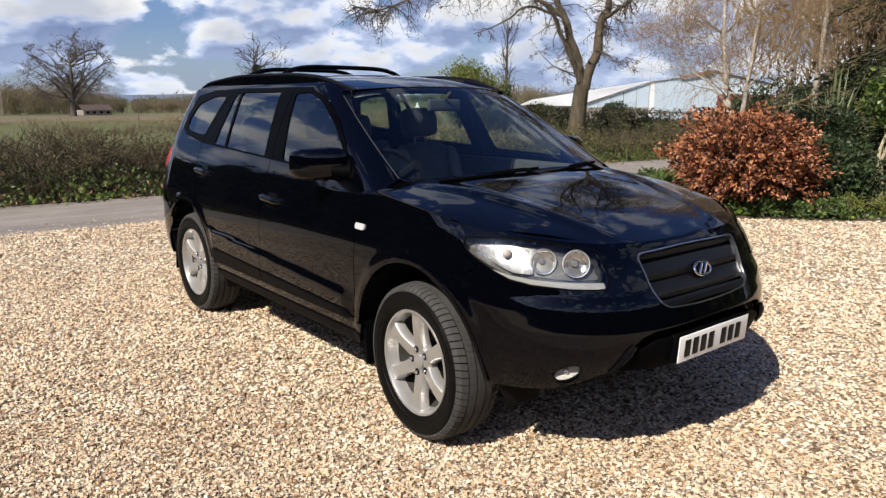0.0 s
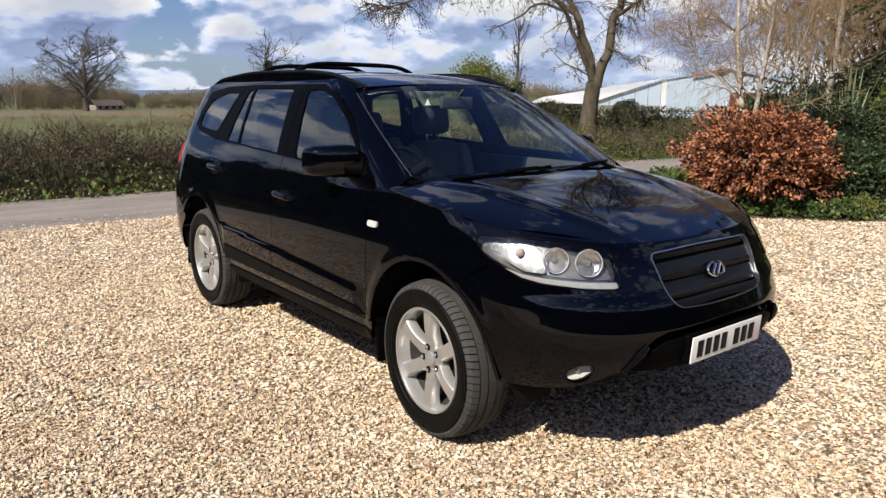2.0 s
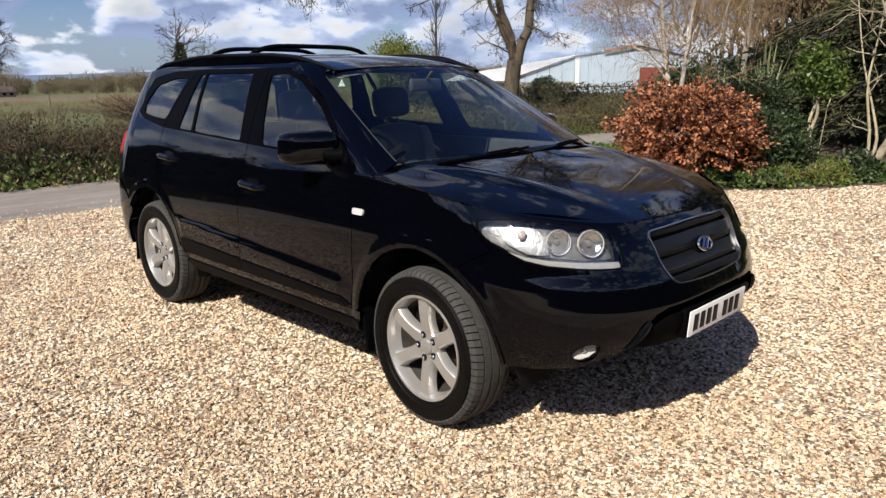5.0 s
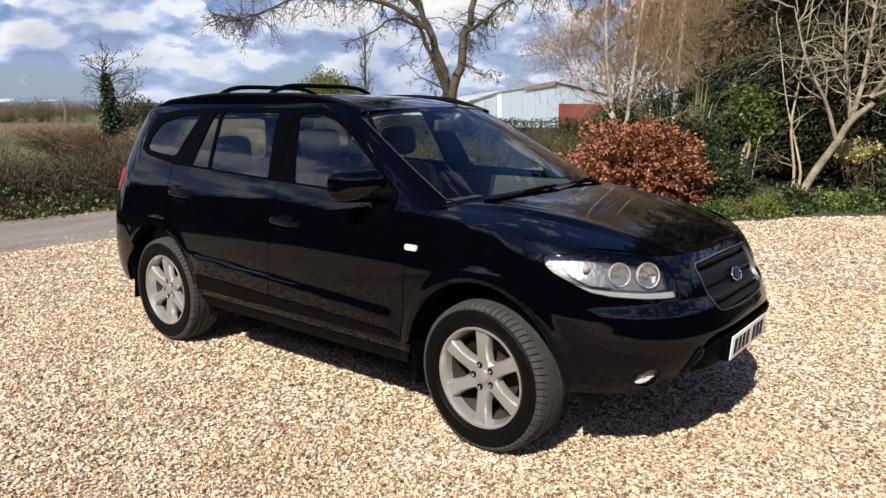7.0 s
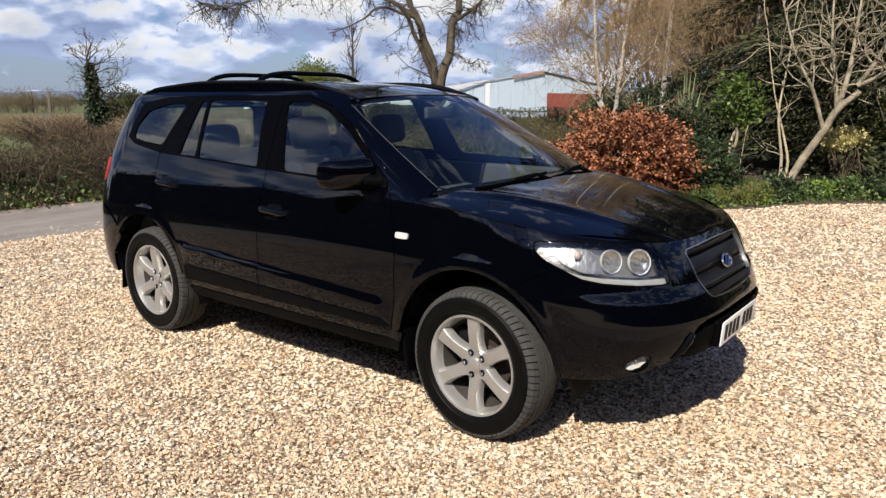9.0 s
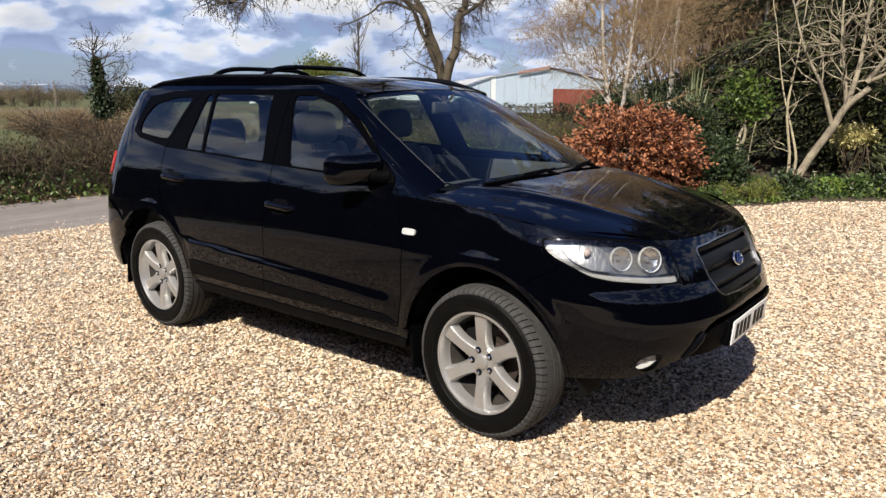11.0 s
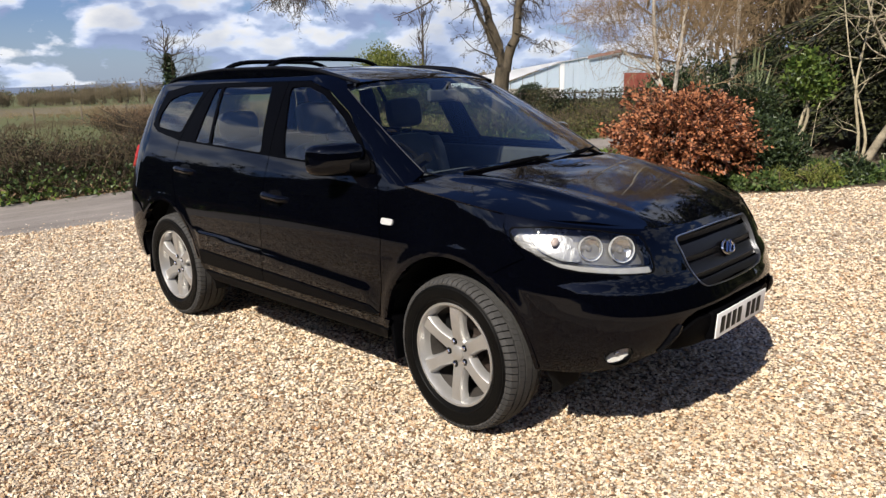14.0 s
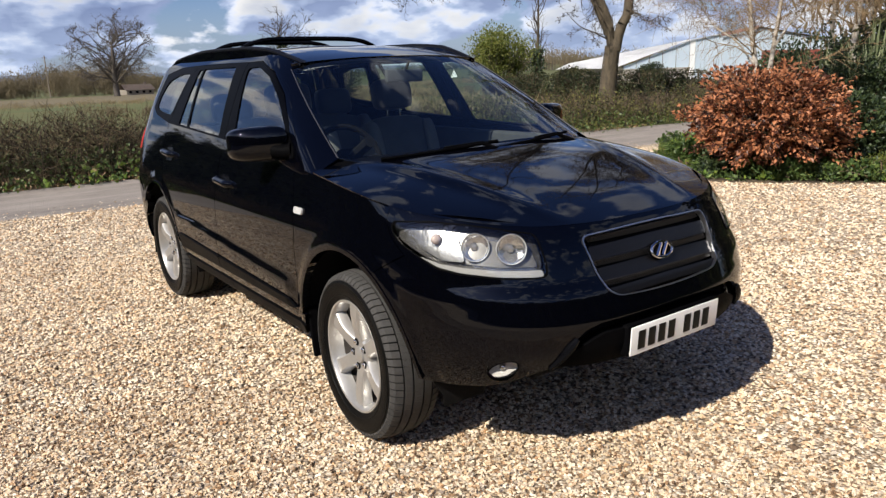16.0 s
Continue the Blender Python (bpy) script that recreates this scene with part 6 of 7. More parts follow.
# ---- trees ----
def make_birch(base, stems, seed, label, spread=1.0, sprays=5000, kids=(8, 6, 4)):
    rng = np.random.default_rng(seed)
    segs = []
    low = 1.9 if len(stems) > 1 else 1.3
    for pts, r in stems:
        line = smooth_line(pts, 18)
        segs += polyline(line, r, r * .25)
        for i in range(8, 18):
            for _ in range(rng.poisson(2.3)):
                d = unit(np.r_[rng.normal(0, 1, 2), rng.uniform(.35, 1.1)])
                branch(segs, rng, line[i], d, rng.uniform(.9, 1.9) * spread * (1.2 - i / 26), r * .27 * (1 - i / 30), 1,
                       dict(kids=kids, lift=(0, .05, -.03, -.12), levels=3, wander=.15, min_r=.0035, ratio=(.42, .7), angle=(20, 48)))
    ends = np.array([s[1] for s in segs if s[4] >= 1 and s[1][2] > low])
    p = ends[rng.integers(0, len(ends), sprays)] + rng.normal(0, .14, (sprays, 3))
    d = unit(np.c_[rng.normal(0, .42, (sprays, 2)), rng.uniform(-1.2, .25, sprays)])
    q = p + d * rng.uniform(.10, .34, (sprays, 1))
    segs += [(a, b, .0026, .0013, 3) for a, b in zip(p, q)]
    return tree_object("birch_tree", segs, BIRCH, TWIG_RED, label, "tree", (*base, 0.03), 0, (7, 5, 3))


make_birch((-2.10, 7.75), [([(-2.10, 7.75, 0), (-2.16, 7.8, .7), (-2.24, 7.85, 1.2), (-2.50, 7.95, 2.4), (-2.7, 8.2, 4.6)], .070),
                          ([(-2.09, 7.75, 0), (-2.08, 7.8, .8), (-2.02, 7.85, 1.6), (-1.95, 8.0, 3.0), (-1.85, 8.2, 5.0)], .052),
                          ([(-2.25, 7.85, 1.35), (-2.55, 7.75, 1.75), (-2.85, 7.6, 2.0), (-3.05, 7.5, 2.4)], .018),
                          ([(-2.02, 7.85, 1.6), (-1.85, 7.95, 1.95), (-1.6, 8.05, 2.2), (-1.45, 8.1, 2.7)], .016)], 51,
           "bare silver birch with two pale stems", .85, 4500)
make_birch((-2.85, 11.9), [([(-2.85, 11.9, 0), (-2.86, 11.92, 1.4), (-2.80, 11.95, 3.0), (-2.72, 12.1, 6.0)], .085)], 52, "bare silver birch with a white stem", 1.2, 5500)
make_birch((-3.9, 13.2), [([(-3.9, 13.2, 0), (-3.95, 13.25, 2.0), (-3.8, 13.3, 4.2), (-3.7, 13.4, 7.0)], .06)], 53, "bare birch with fine reddish twigs", 1.35, 8000, (6, 5, 3))
make_birch((-4.4, 15.8), [([(-4.4, 15.8, 0), (-4.4, 15.85, 2.2), (-4.55, 15.9, 4.4), (-4.5, 15.7, 7.5)], .06)], 54, "bare birch with fine reddish twigs", 1.6, 7000, (6, 5, 3))

make_birch((-2.3, 16.2), [([(-2.3, 16.2, 0), (-2.3, 16.25, 2.2), (-2.2, 16.3, 4.4), (-2.1, 16.1, 7.5)], .06)], 55, "bare birch with fine reddish twigs", 1.6, 7000, (6, 5, 3))
make_birch((-1.1, 17.5), [([(-1.1, 17.5, 0), (-1.1, 17.5, 2.2), (-1.2, 17.4, 4.4), (-1.1, 17.5, 8.0)], .07)], 56, "bare birch with fine reddish twigs", 1.7, 7000, (6, 5, 3))
mound("evergreen_shrub", (-2.7, 13.4, 1.15), (1.1, .9, 1.15), 7000, .075, LEAF_DARK, "dark evergreen bush behind the flax", "shrub", .36, .4, 60, seed=18)

# leaning tree with a pale, lichened trunk
rng = np.random.default_rng(61)
segs = polyline(smooth_line([(.05, 10.12, 0), (.18, 10.14, .13), (.36, 10.2, .52), (.64, 10.25, 1.02), (.80, 10.27, 1.36), (1.10, 10.35, 1.66)], 14), .080, .05)
limbs = [[(.80, 10.27, 1.36), (.72, 10.3, 1.9), (.60, 10.35, 2.6), (.55, 10.4, 3.6)], [(.80, 10.27, 1.36), (.92, 10.3, 2.0), (.95, 10.4, 2.8), (1.0, 10.5, 3.8)],
         [(1.05, 10.35, 1.75), (1.35, 10.4, 2.3), (1.55, 10.5, 3.1), (1.8, 10.5, 4.0)], [(1.05, 10.35, 1.75), (1.5, 10.4, 2.0), (2.0, 10.5, 2.5), (2.5, 10.6, 3.3)], [(.62, 10.24, 1.05), (.45, 10.0, 1.7), (.15, 9.9, 2.3), (-.1, 9.8, 3.2)]]
for pts in limbs:
    line = smooth_line(pts, 10)
    segs += polyline(line, .052 if pts is limbs[1] else .040, .010)
    for i in range(2, 10):
        for _ in range(rng.poisson(2.0)):
            branch(segs, rng, line[i], unit(np.r_[rng.normal(0, 1, 2), rng.uniform(.1, 1.0)]), rng.uniform(.6, 1.3), .015, 1, dict(kids=(5, 4, 3), lift=(0, .04, .05), levels=2, wander=.32, min_r=.004, ratio=(.45, .7)))
tree_object("ornamental_tree", segs, LICHEN_BARK, PALE_BARK, "leaning bare tree with a pale lichened trunk", "tree", (.08, 10.12, .03), 1)

# slender twin stems and the twisted stem under the glossy crown
rng = np.random.default_rng(62)
segs = []
for pts in ([(-.02, 10.3, 0), (.0, 10.3, .5), (-.12, 10.32, 1.3), (-.05, 10.4, 2.2), (.05, 10.4, 3.6)], [(.02, 10.3, 0), (.10, 10.35, .4), (-.02, 10.4, .9), (-.25, 10.4, 1.7), (-.45, 10.4, 2.8)]):
    line = smooth_line(pts, 12)
    segs += polyline(line, .032, .008)
    for i in range(3, 12):
        for _ in range(rng.poisson(1.0)):
            branch(segs, rng, line[i], unit(np.r_[rng.normal(0, 1, 2), rng.uniform(.0, .8)]), rng.uniform(.4, .9), .011, 1, dict(kids=(4, 3), lift=(0, .05), levels=2, wander=.25, min_r=.003))
tree_object("slender_tree", segs, PALE_BARK, PALE_BARK, "slender bare tree with crooked pale stems", "tree", (0, 10.3, .03), 1)
rng = np.random.default_rng(63)
segs = []
for ph in (0, 1.9):
    segs += polyline([(-.55 + .05 * math.sin(t * 7 + ph) + .03 * t, 9.23 + .05 * math.cos(t * 7 + ph), 1.15 * t) for t in np.linspace(0, 1, 14)], .035, .02)
tree_object("twisted_stem", segs, PALE_BARK, PALE_BARK, "twisted pale stem of a small tree", "stem", (-.55, 9.23, .03), 1)


# dark conifers
def make_conifer(base, tall, radius, seed, label, boughs=110, sprays=70):
    rng = np.random.default_rng(seed)
    t = tagged(new("conifer"), label, "tree")
    t.location = (*base, 0)
    stick_mesh("trunk", [(0, 0, 0)], [(0, 0, tall)], .16, .03, BARK, t, 10)
    A, B, P, D = [], [], [], []
    for _ in range(boughs):
        z = tall * (.05 + .93 * rng.uniform(0, 1) ** 1.5)
        a = rng.uniform(0, 2 * math.pi)
        L = radius * (1 - z / tall) ** .75 * rng.uniform(.65, 1.1) + .2
        d = np.array([math.cos(a), math.sin(a), 0])
        pts = [np.array([0, 0, z]) + d * L * s + np.array([0, 0, .10 * L * s - .36 * L * s * s]) for s in np.linspace(0, 1, 6)]
        A += pts[:-1]
        B += pts[1:]
        n = sprays
        s = rng.uniform(.18, 1, n)
        side = np.array([-d[1], d[0], 0])
        off = rng.normal(0, .20, n) * (1.15 - s) * L + rng.normal(0, .05, n)
        p = np.array([0, 0, z]) + d * (L * s)[:, None] + side * off[:, None] + np.c_[np.zeros((n, 2)), .10 * L * s - .36 * L * s * s - .16 * np.abs(off) + rng.normal(0, .016, n)]
        P.append(p)
        D.append(d * .8 + side * np.sign(off)[:, None] * .7 + rng.normal(0, .25, (n, 3)) + (0, 0, -.35))
    stick_mesh("bough_mass", A, B, .018, .010, BARK, t)
    leaf_mesh("needle_mass", np.concatenate(P), np.concatenate(D), .16, .17, LEAF_CONIFER, t, fold=.2)
    return t


make_conifer((.15, 14.2), 16.0, 4.2, 71, "dark green spreading conifer behind the bed", 400, 215)
make_conifer((2.3, 14.0), 11.5, 3.1, 72, "dark green conifer behind the bed", 300, 150)
make_conifer((4.6, 14.8), 10.0, 2.9, 73, "dark green conifer at the garden's end", 200, 140)
make_conifer((-.2, 19.0), 10.0, 3.4, 74, "tall dark conifer at the back of the garden", 240, 60)
make_conifer((3.8, 18.0), 10.0, 3.4, 75, "tall dark conifer at the back of the garden", 220, 60)
mound("evergreen_shrub", (-4.4, 12.9, 1.1), (1.1, .8, 1.05), 6000, .07, LEAF_DARK, "dark ivy-like bush behind the birch", "shrub", .36, .4, 60, seed=17)
mound("evergreen_shrub", (-3.3, 14.8, 1.1), (1.6, 1.2, 1.1), 7000, .085, LEAF_DARK, "dark evergreen thicket under the birches", "shrub", .36, .4, 60, seed=14)
mound("evergreen_shrub", (-4.4, 19.5, 1.3), (1.6, 2.0, 1.3), 7000, .10, LEAF_DARK, "dark evergreen thicket beside the lane", "shrub", .36, .4, 60, seed=15)

# hedgerow tree beyond the lane: a forked ash with drooping twigs that turn up into dark buds
rng = np.random.default_rng(81)
B0 = np.array([-13.1, 16.9, -.05])
left = np.array([-.76, -.65, 0])
toward = np.array([.65, -.76, 0])
up = np.array([0, 0, 1.0])


def limb(points, n=14):
    """A line by steps to the left, upwards and towards the lane from the tree's foot."""
    return smooth_line([B0 + left * a + up * b + toward * c for a, b, c in points], n)


ASH = dict(kids=(5, 4, 2), lift=(0, -.10, -.20, .22), levels=3, wander=.26, min_r=.0065, ratio=(.4, .62), angle=(25, 60))
segs = polyline(limb([(0, 0, 0), (.03, .6, 0), (-.02, 1.3, 0), (-.10, 2.05, 0)], 12), .31, .25)
for points, r0, r1, rate, L in (
        ([(-.05, 1.95, 0), (.14, 2.9, .1), (.50, 4.07, .2), (.85, 4.9, .2), (1.4, 6.4, .1), (1.7, 8.6, 0)], .165, .06, 2.2, .9),
        ([(-.14, 1.95, 0), (-.44, 2.9, 0), (-.66, 4.05, -.1), (-.90, 4.85, -.2), (-1.3, 6.5, -.3), (-1.6, 9.0, -.2)], .185, .06, 2.2, .9),
        ([(.08, 2.4, .1), (.36, 3.1, .35), (.72, 3.8, .5), (1.0, 4.4, .6), (1.5, 4.8, .7), (2.4, 5.2, .8)], .085, .03, 1.8, .9),
        ([(.95, 4.35, .5), (1.8, 4.56, .7), (2.44, 4.11, .9), (3.5, 3.69, 1.0)], .055, .012, .6, .45),
        ([(.62, 4.3, .2), (1.8, 5.0, .3), (3.4, 5.35, .4), (5.1, 5.2, .5), (6.6, 4.6, .6), (7.7, 4.7, .6)], .085, .014, 6.0, 1.1),
        ([(.85, 4.9, .2), (2.2, 6.2, -.4), (4.2, 6.9, -.9), (6.4, 6.5, -1.2)], .085, .015, 5.0, 1.3),
        ([(1.2, 5.8, .1), (2.2, 7.2, .9), (3.6, 8.6, 1.6), (4.4, 10.0, 2.0)], .08, .02, 5.0, 1.5),
        ([(-.72, 4.2, -.1), (-1.26, 4.5, .2), (-1.75, 4.95, .4), (-2.6, 5.4, .6), (-3.7, 5.3, .8)], .075, .015, 3.2, 1.0),
        ([(-1.0, 5.3, -.2), (-2.0, 6.6, -.9), (-3.2, 7.6, -1.4), (-4.4, 8.0, -1.6)], .08, .02, 5.0, 1.4),
        ([(-1.2, 6.2, -.3), (-1.9, 7.8, .9), (-2.7, 9.4, 1.9), (-3.0, 11.0, 2.4)], .07, .02, 5.0, 1.5),
        ([(1.6, 8.0, 0), (1.9, 10.0, .2), (2.0, 12.0, .1)], .055, .02, 5.0, 1.4),
        ([(-1.55, 8.5, -.2), (-1.8, 10.4, -.4), (-1.9, 12.4, -.5)], .055, .02, 5.0, 1.4),
        ([(.12, 2.3, .1), (.5, 2.5, .4), (.95, 2.72, .6), (1.37, 3.15, .7)], .028, .008, 1.0, .5),
        ([(-.5, 3.2, .1), (-.9, 3.0, .4), (-1.2, 2.75, .5), (-1.5, 2.9, .6)], .022, .007, 1.0, .5)):
    line = limb(points)
    line = [p + rng.normal(0, r0 * .22, 3) for p in line]
    segs += polyline(line, r0, r1)
    for i in range(3, len(line)):
        for _ in range(rng.poisson(rate * 1.45)):
            d = unit(np.r_[rng.normal(0, 1, 2), rng.uniform(-.8, .4)])
            branch(segs, rng, line[i], d, rng.uniform(.6, 1.25) * L, min(.024, r1 * 1.4), 1, ASH)
# the upper crown: limbs that fan out over the fork, thick with fine twigs
for k in range(20):
    a, h = k * 2.4 + rng.normal(0, .2), rng.uniform(6.2, 9.0)
    reach, rise = rng.uniform(2.6, 5.6), rng.uniform(2.2, 5.6)
    side, deep = math.cos(a) * reach, math.sin(a) * reach
    x0 = 1.5 if side > 0 else -1.4
    line = limb([(x0, h, 0), (x0 * .7 + side * .35, h + rise * .45, deep * .4), (x0 * .5 + side * .8, h + rise * .8, deep * .8), (x0 * .4 + side, h + rise, deep)], 12)
    segs += polyline(line, .055, .016)
    for i in range(2, 12):
        for _ in range(rng.poisson(2.8)):
            d = unit(np.r_[rng.normal(0, 1, 2), rng.uniform(-.7, .6)])
            branch(segs, rng, line[i], d, rng.uniform(.7, 1.5) * 1.3, .022, 1, dict(ASH, min_r=.009))
ends = np.array([s[1] for s in segs if s[4] >= 2])
tree = tree_object("hedgerow_tree", segs, BARK, TWIG, "leafless ash with a forked trunk beyond the lane", "tree", tuple(B0), 0, (12, 6, 3))
pick = ends[rng.integers(0, len(ends), 4200)]
leaf_mesh("bud_mass", pick - B0, rng.normal(0, .5, (4200, 3)) + (0, 0, .2), .075, .30, TWIG, tree)


def round_tree(name, base, tall, radius, seed, bark, twig, label, trunk_r, levels=4, kids=(10, 6, 5, 4), min_r=.02, lean=0.0, lift=(0, .05, .02, .0), el0=-.05, el1=.9):
    rng = np.random.default_rng(seed)
    segs = []
    b = np.array(base, float)
    line = smooth_line([b, b + (0, 0, tall * .2), b + (lean * .3, 0, tall * .4), b + (lean, .1, tall * .75)], 10)
    segs += polyline(line, trunk_r, trunk_r * .3)
    for i in range(3, 10):
        for _ in range(3):
            a = rng.uniform(0, 2 * math.pi)
            el = rng.uniform(el0, el1)
            branch(segs, rng, line[i], np.array([math.cos(a) * math.cos(el), math.sin(a) * math.cos(el), math.sin(el)]), radius * rng.uniform(.55, .95), trunk_r * .36, 1,
                   dict(kids=kids, lift=lift, levels=levels, wander=.24, min_r=min_r, ratio=(.42, .68), angle=(25, 60)))
    return tree_object(name, segs, bark, twig, label, "tree", base, 1, (8, 4, 3))


def field_oak(base, tall, spread, seed):
    """A broad, round-headed bare oak: limbs fan out from a short trunk to an even crown."""
    rng = np.random.default_rng(seed)
    b = np.array(base, float)
    line = smooth_line([b, b + (0, 0, tall * .2), b + (.2, .1, tall * .42), b + (-.2, .3, tall * .66)], 12)
    segs = polyline(line, .62, .22)
    heart = b + (0, 0, tall * .60)
    for _ in range(34):
        d = unit(rng.normal(size=3) * (1, 1, .75) + (0, 0, .40))
        end = heart + d * (spread, spread, tall * .40) * rng.uniform(.78, 1.0)
        p = line[rng.integers(4, 12) if d[2] > .3 else rng.integers(3, 7)]
        mid = p * .5 + end * .5 + rng.normal(0, .9, 3) + (0, 0, .10 * spread * (d[2] < .3))
        limb_line = smooth_line([p, mid, end], 9)
        segs += polyline(limb_line, .15, .045, 1)
        for i in range(2, 9):
            for _ in range(rng.poisson(1.5)):
                branch(segs, rng, limb_line[i], unit(d + rng.normal(0, .7, 3)), rng.uniform(1.2, 2.4), .05, 2, dict(kids=(5, 5, 5, 3), lift=(0, .04, .02, .02), levels=4, wander=.26, min_r=.030, ratio=(.45, .7), angle=(25, 60)))
    return tree_object("field_oak", segs, BARK_FAR, BARK_FAR, "tall bare oak standing alone in the field", "tree", base, 1, (8, 4, 3))


field_oak((-152, 31.5, -1.75), 15.2, 8.3, 91)
round_tree("field_tree", (-110, -18, -1.2), 12, 6, 97, BARK_FAR, BARK_FAR, "bare tree at the field's edge", .5, 3, (8, 6, 4), .035)

# ivy-clad tree and scrub behind the hedge
rng = np.random.default_rng(92)
segs = []
iv = np.array([-21.7, 9.3, -.05])
line = smooth_line([iv, iv + (0, 0, 1.2), iv + (-.1, -.1, 2.2), iv + (-.15, -.2, 3.0)], 12)
segs += polyline(line, .14, .03)
for i in range(4, 12):
    for _ in range(4):
        branch(segs, rng, line[i], unit(np.r_[rng.normal(0, 1, 2), rng.uniform(.3, 1.2)]), rng.uniform(.6, 1.25), .022, 1, dict(kids=(6, 4), lift=(0, .04, .05), levels=3, wander=.2, min_r=.008))
tv = tree_object("ivy_clad_tree", segs, BARK, TWIG, "bare tree with an ivy-covered trunk", "tree", tuple(iv), 0)
n = 3500
zz = rng.uniform(.6, 2.75, n)
leaf_mesh("ivy", np.c_[rng.normal(0, .19, (n, 2)) * (1.2 - .37 * zz)[:, None] * 1.1 + np.c_[-.05 * zz, -.05 * zz], zz], rng.normal(size=(n, 3)), .12, .4, LEAF_DARK, tv)
mound("field_scrub", (-24.5, 12.2, 1.05), (1.5, 1.5, 1.25), 9000, .08, LEAF_HEDGE, "olive scrub bush in the hedge line", "bush", .4, .3, 160, TWIG, 10, 93)
mound("field_scrub", (-22.5, 8.0, .6), (1.5, 1.9, .7), 5000, .06, LEAF_COPPER_DULL, "brown dead scrub in the hedge line", "bush", .2, .1, 500, TWIG, 16, 94)
mound("field_scrub", (-20.2, 8.3, .55), (1.2, 1.6, .65), 4000, .06, LEAF_COPPER_DULL, "brown dead bramble scrub behind the hedge", "bush", .2, .1, 500, TWIG, 16, 97)
mound("green_tree", (-23.0, 20.3, 1.80), (1.9, 1.9, 1.6), 15000, .09, LEAF_SPRING, "small tree in fresh green leaf", "tree", .4, .1, 200, TWIG, 24, 95)
rng = np.random.default_rng(96)
segs = []
iv = np.array([-24.0, 23.8, -.05])
line = smooth_line([iv, iv + (0, 0, 1.5), iv + (.1, 0, 3), iv + (.05, .1, 4.6)], 12)
segs += polyline(line, .13, .03)
for i in range(3, 12):
    for _ in range(3):
        branch(segs, rng, line[i], unit(np.r_[rng.normal(0, .45, 2), 1.0]), rng.uniform(.8, 1.5), .03, 1, dict(kids=(4, 3), lift=(0, .15, .1), levels=3, wander=.14, min_r=.008))
tv = tree_object("slim_tree", segs, BARK, TWIG, "slim upright bare tree with ivy", "tree", tuple(iv), 0)
n = 1500
zz = rng.uniform(.5, 2.3, n)
leaf_mesh("ivy", np.c_[rng.normal(0, .2, (n, 2)), zz], rng.normal(size=(n, 3)), .11, .4, LEAF_DARK, tv)


# ---- far things ----
def far_woods(name, x0, y0, x1, y1, depth, tall, n, seed, material, label, size=1.1, trunk=True):
    """A belt of far trees: many small sprays in crowns of uneven height."""
    rng = np.random.default_rng(seed)
    t = tagged(new(name), label, "woods", kind="stuff")
    L = math.hypot(x1 - x0, y1 - y0)
    m = max(4, int(L / (tall * .12)))
    s = (np.arange(m) + rng.uniform(-.4, .4, m)) / m
    c = np.c_[x0 + (x1 - x0) * s, y0 + (y1 - y0) * s] + rng.normal(0, depth * .4, (m, 2))
    h = tall * (.78 + .22 * np.sin(s * L / tall * .9 + 1)) * rng.uniform(.75, 1.08, m)
    k = rng.integers(0, m, n)
    d = unit(rng.normal(size=(n, 3)))
    p = np.c_[c[k], np.zeros(n)] + d * (h[k, None] * (.55, .55, .52)) * rng.uniform(.2, 1, (n, 1)) + np.c_[np.zeros((n, 2)), h[k] * .44]
    p[:, 2] = np.abs(p[:, 2])
    p[:, 2] += ground_z(p[:, 0], p[:, 1])
    leaf_mesh("spray_mass", p, rng.normal(size=(n, 3)) * .5 + (0, 0, 1.0), size, .10, material, t)
    if trunk:
        gz = ground_z(c[:, 0], c[:, 1])
        stick_mesh("trunk_mass", np.c_[c, gz], np.c_[c, gz + h * .8], tall * .018, tall * .006, BARK_FAR, t, 5)
    return t


WOOD_BROWN = mat("far_bare_wood", (0.130, 0.104, 0.062), (0.18, 0.143, 0.085), .3, 0.95, island=0.25)
THICKET = mat("bare_thicket_twig", (0.115, 0.080, 0.042), (0.25, 0.18, 0.10), .6, 0.95, island=0.6)
WOOD_GREEN = mat("far_green_wood", (0.055, 0.070, 0.035), (0.11, 0.115, 0.06), .3, 0.95, island=0.6)
# the blue of distant haze is mixed into the hills' own colour
HILL = mat("haze_tinted_hill", (0.088, 0.122, 0.19), (0.115, 0.148, 0.205), .004, 1.0)
ROOFTILE = mat("brown_roof_tile", (0.13, 0.10, 0.085), (0.18, 0.14, 0.12), .8, 0.9)
# cottage wall: cream darkened in its colour, as the wall lies in shade
SHADED_CREAM = mat("shaded_cream_render", (0.22, 0.19, 0.15), (0.17, 0.15, 0.12), .5, 0.85)
FIELD_BROWN = mat("dry_field_edge", (0.20, 0.155, 0.085), (0.30, 0.235, 0.13), .6, 0.95, island=0.5)
BARN_WHITE = mat("white_sheet_roof", (0.92, 0.92, 0.91), (0.84, 0.84, 0.84), .6, 0.5, rough2=.6)
BARN_BLUE = mat("pale_blue_sheet", (0.54, 0.64, 0.73), (0.62, 0.69, 0.76), .8, 0.55, stretch=(4, 4, .4))
BARN_RED = mat("rust_red_sheet", (0.26, 0.055, 0.035), (0.34, 0.10, 0.07), 1.2, 0.7)
RUST = mat("rusty_sheet", (0.30, 0.10, 0.06), (0.55, 0.45, 0.42), 1.0, 0.7)
CONCRETE = mat("grey_block", (0.34, 0.31, 0.27), (0.42, 0.39, 0.34), 1.0, 0.9)
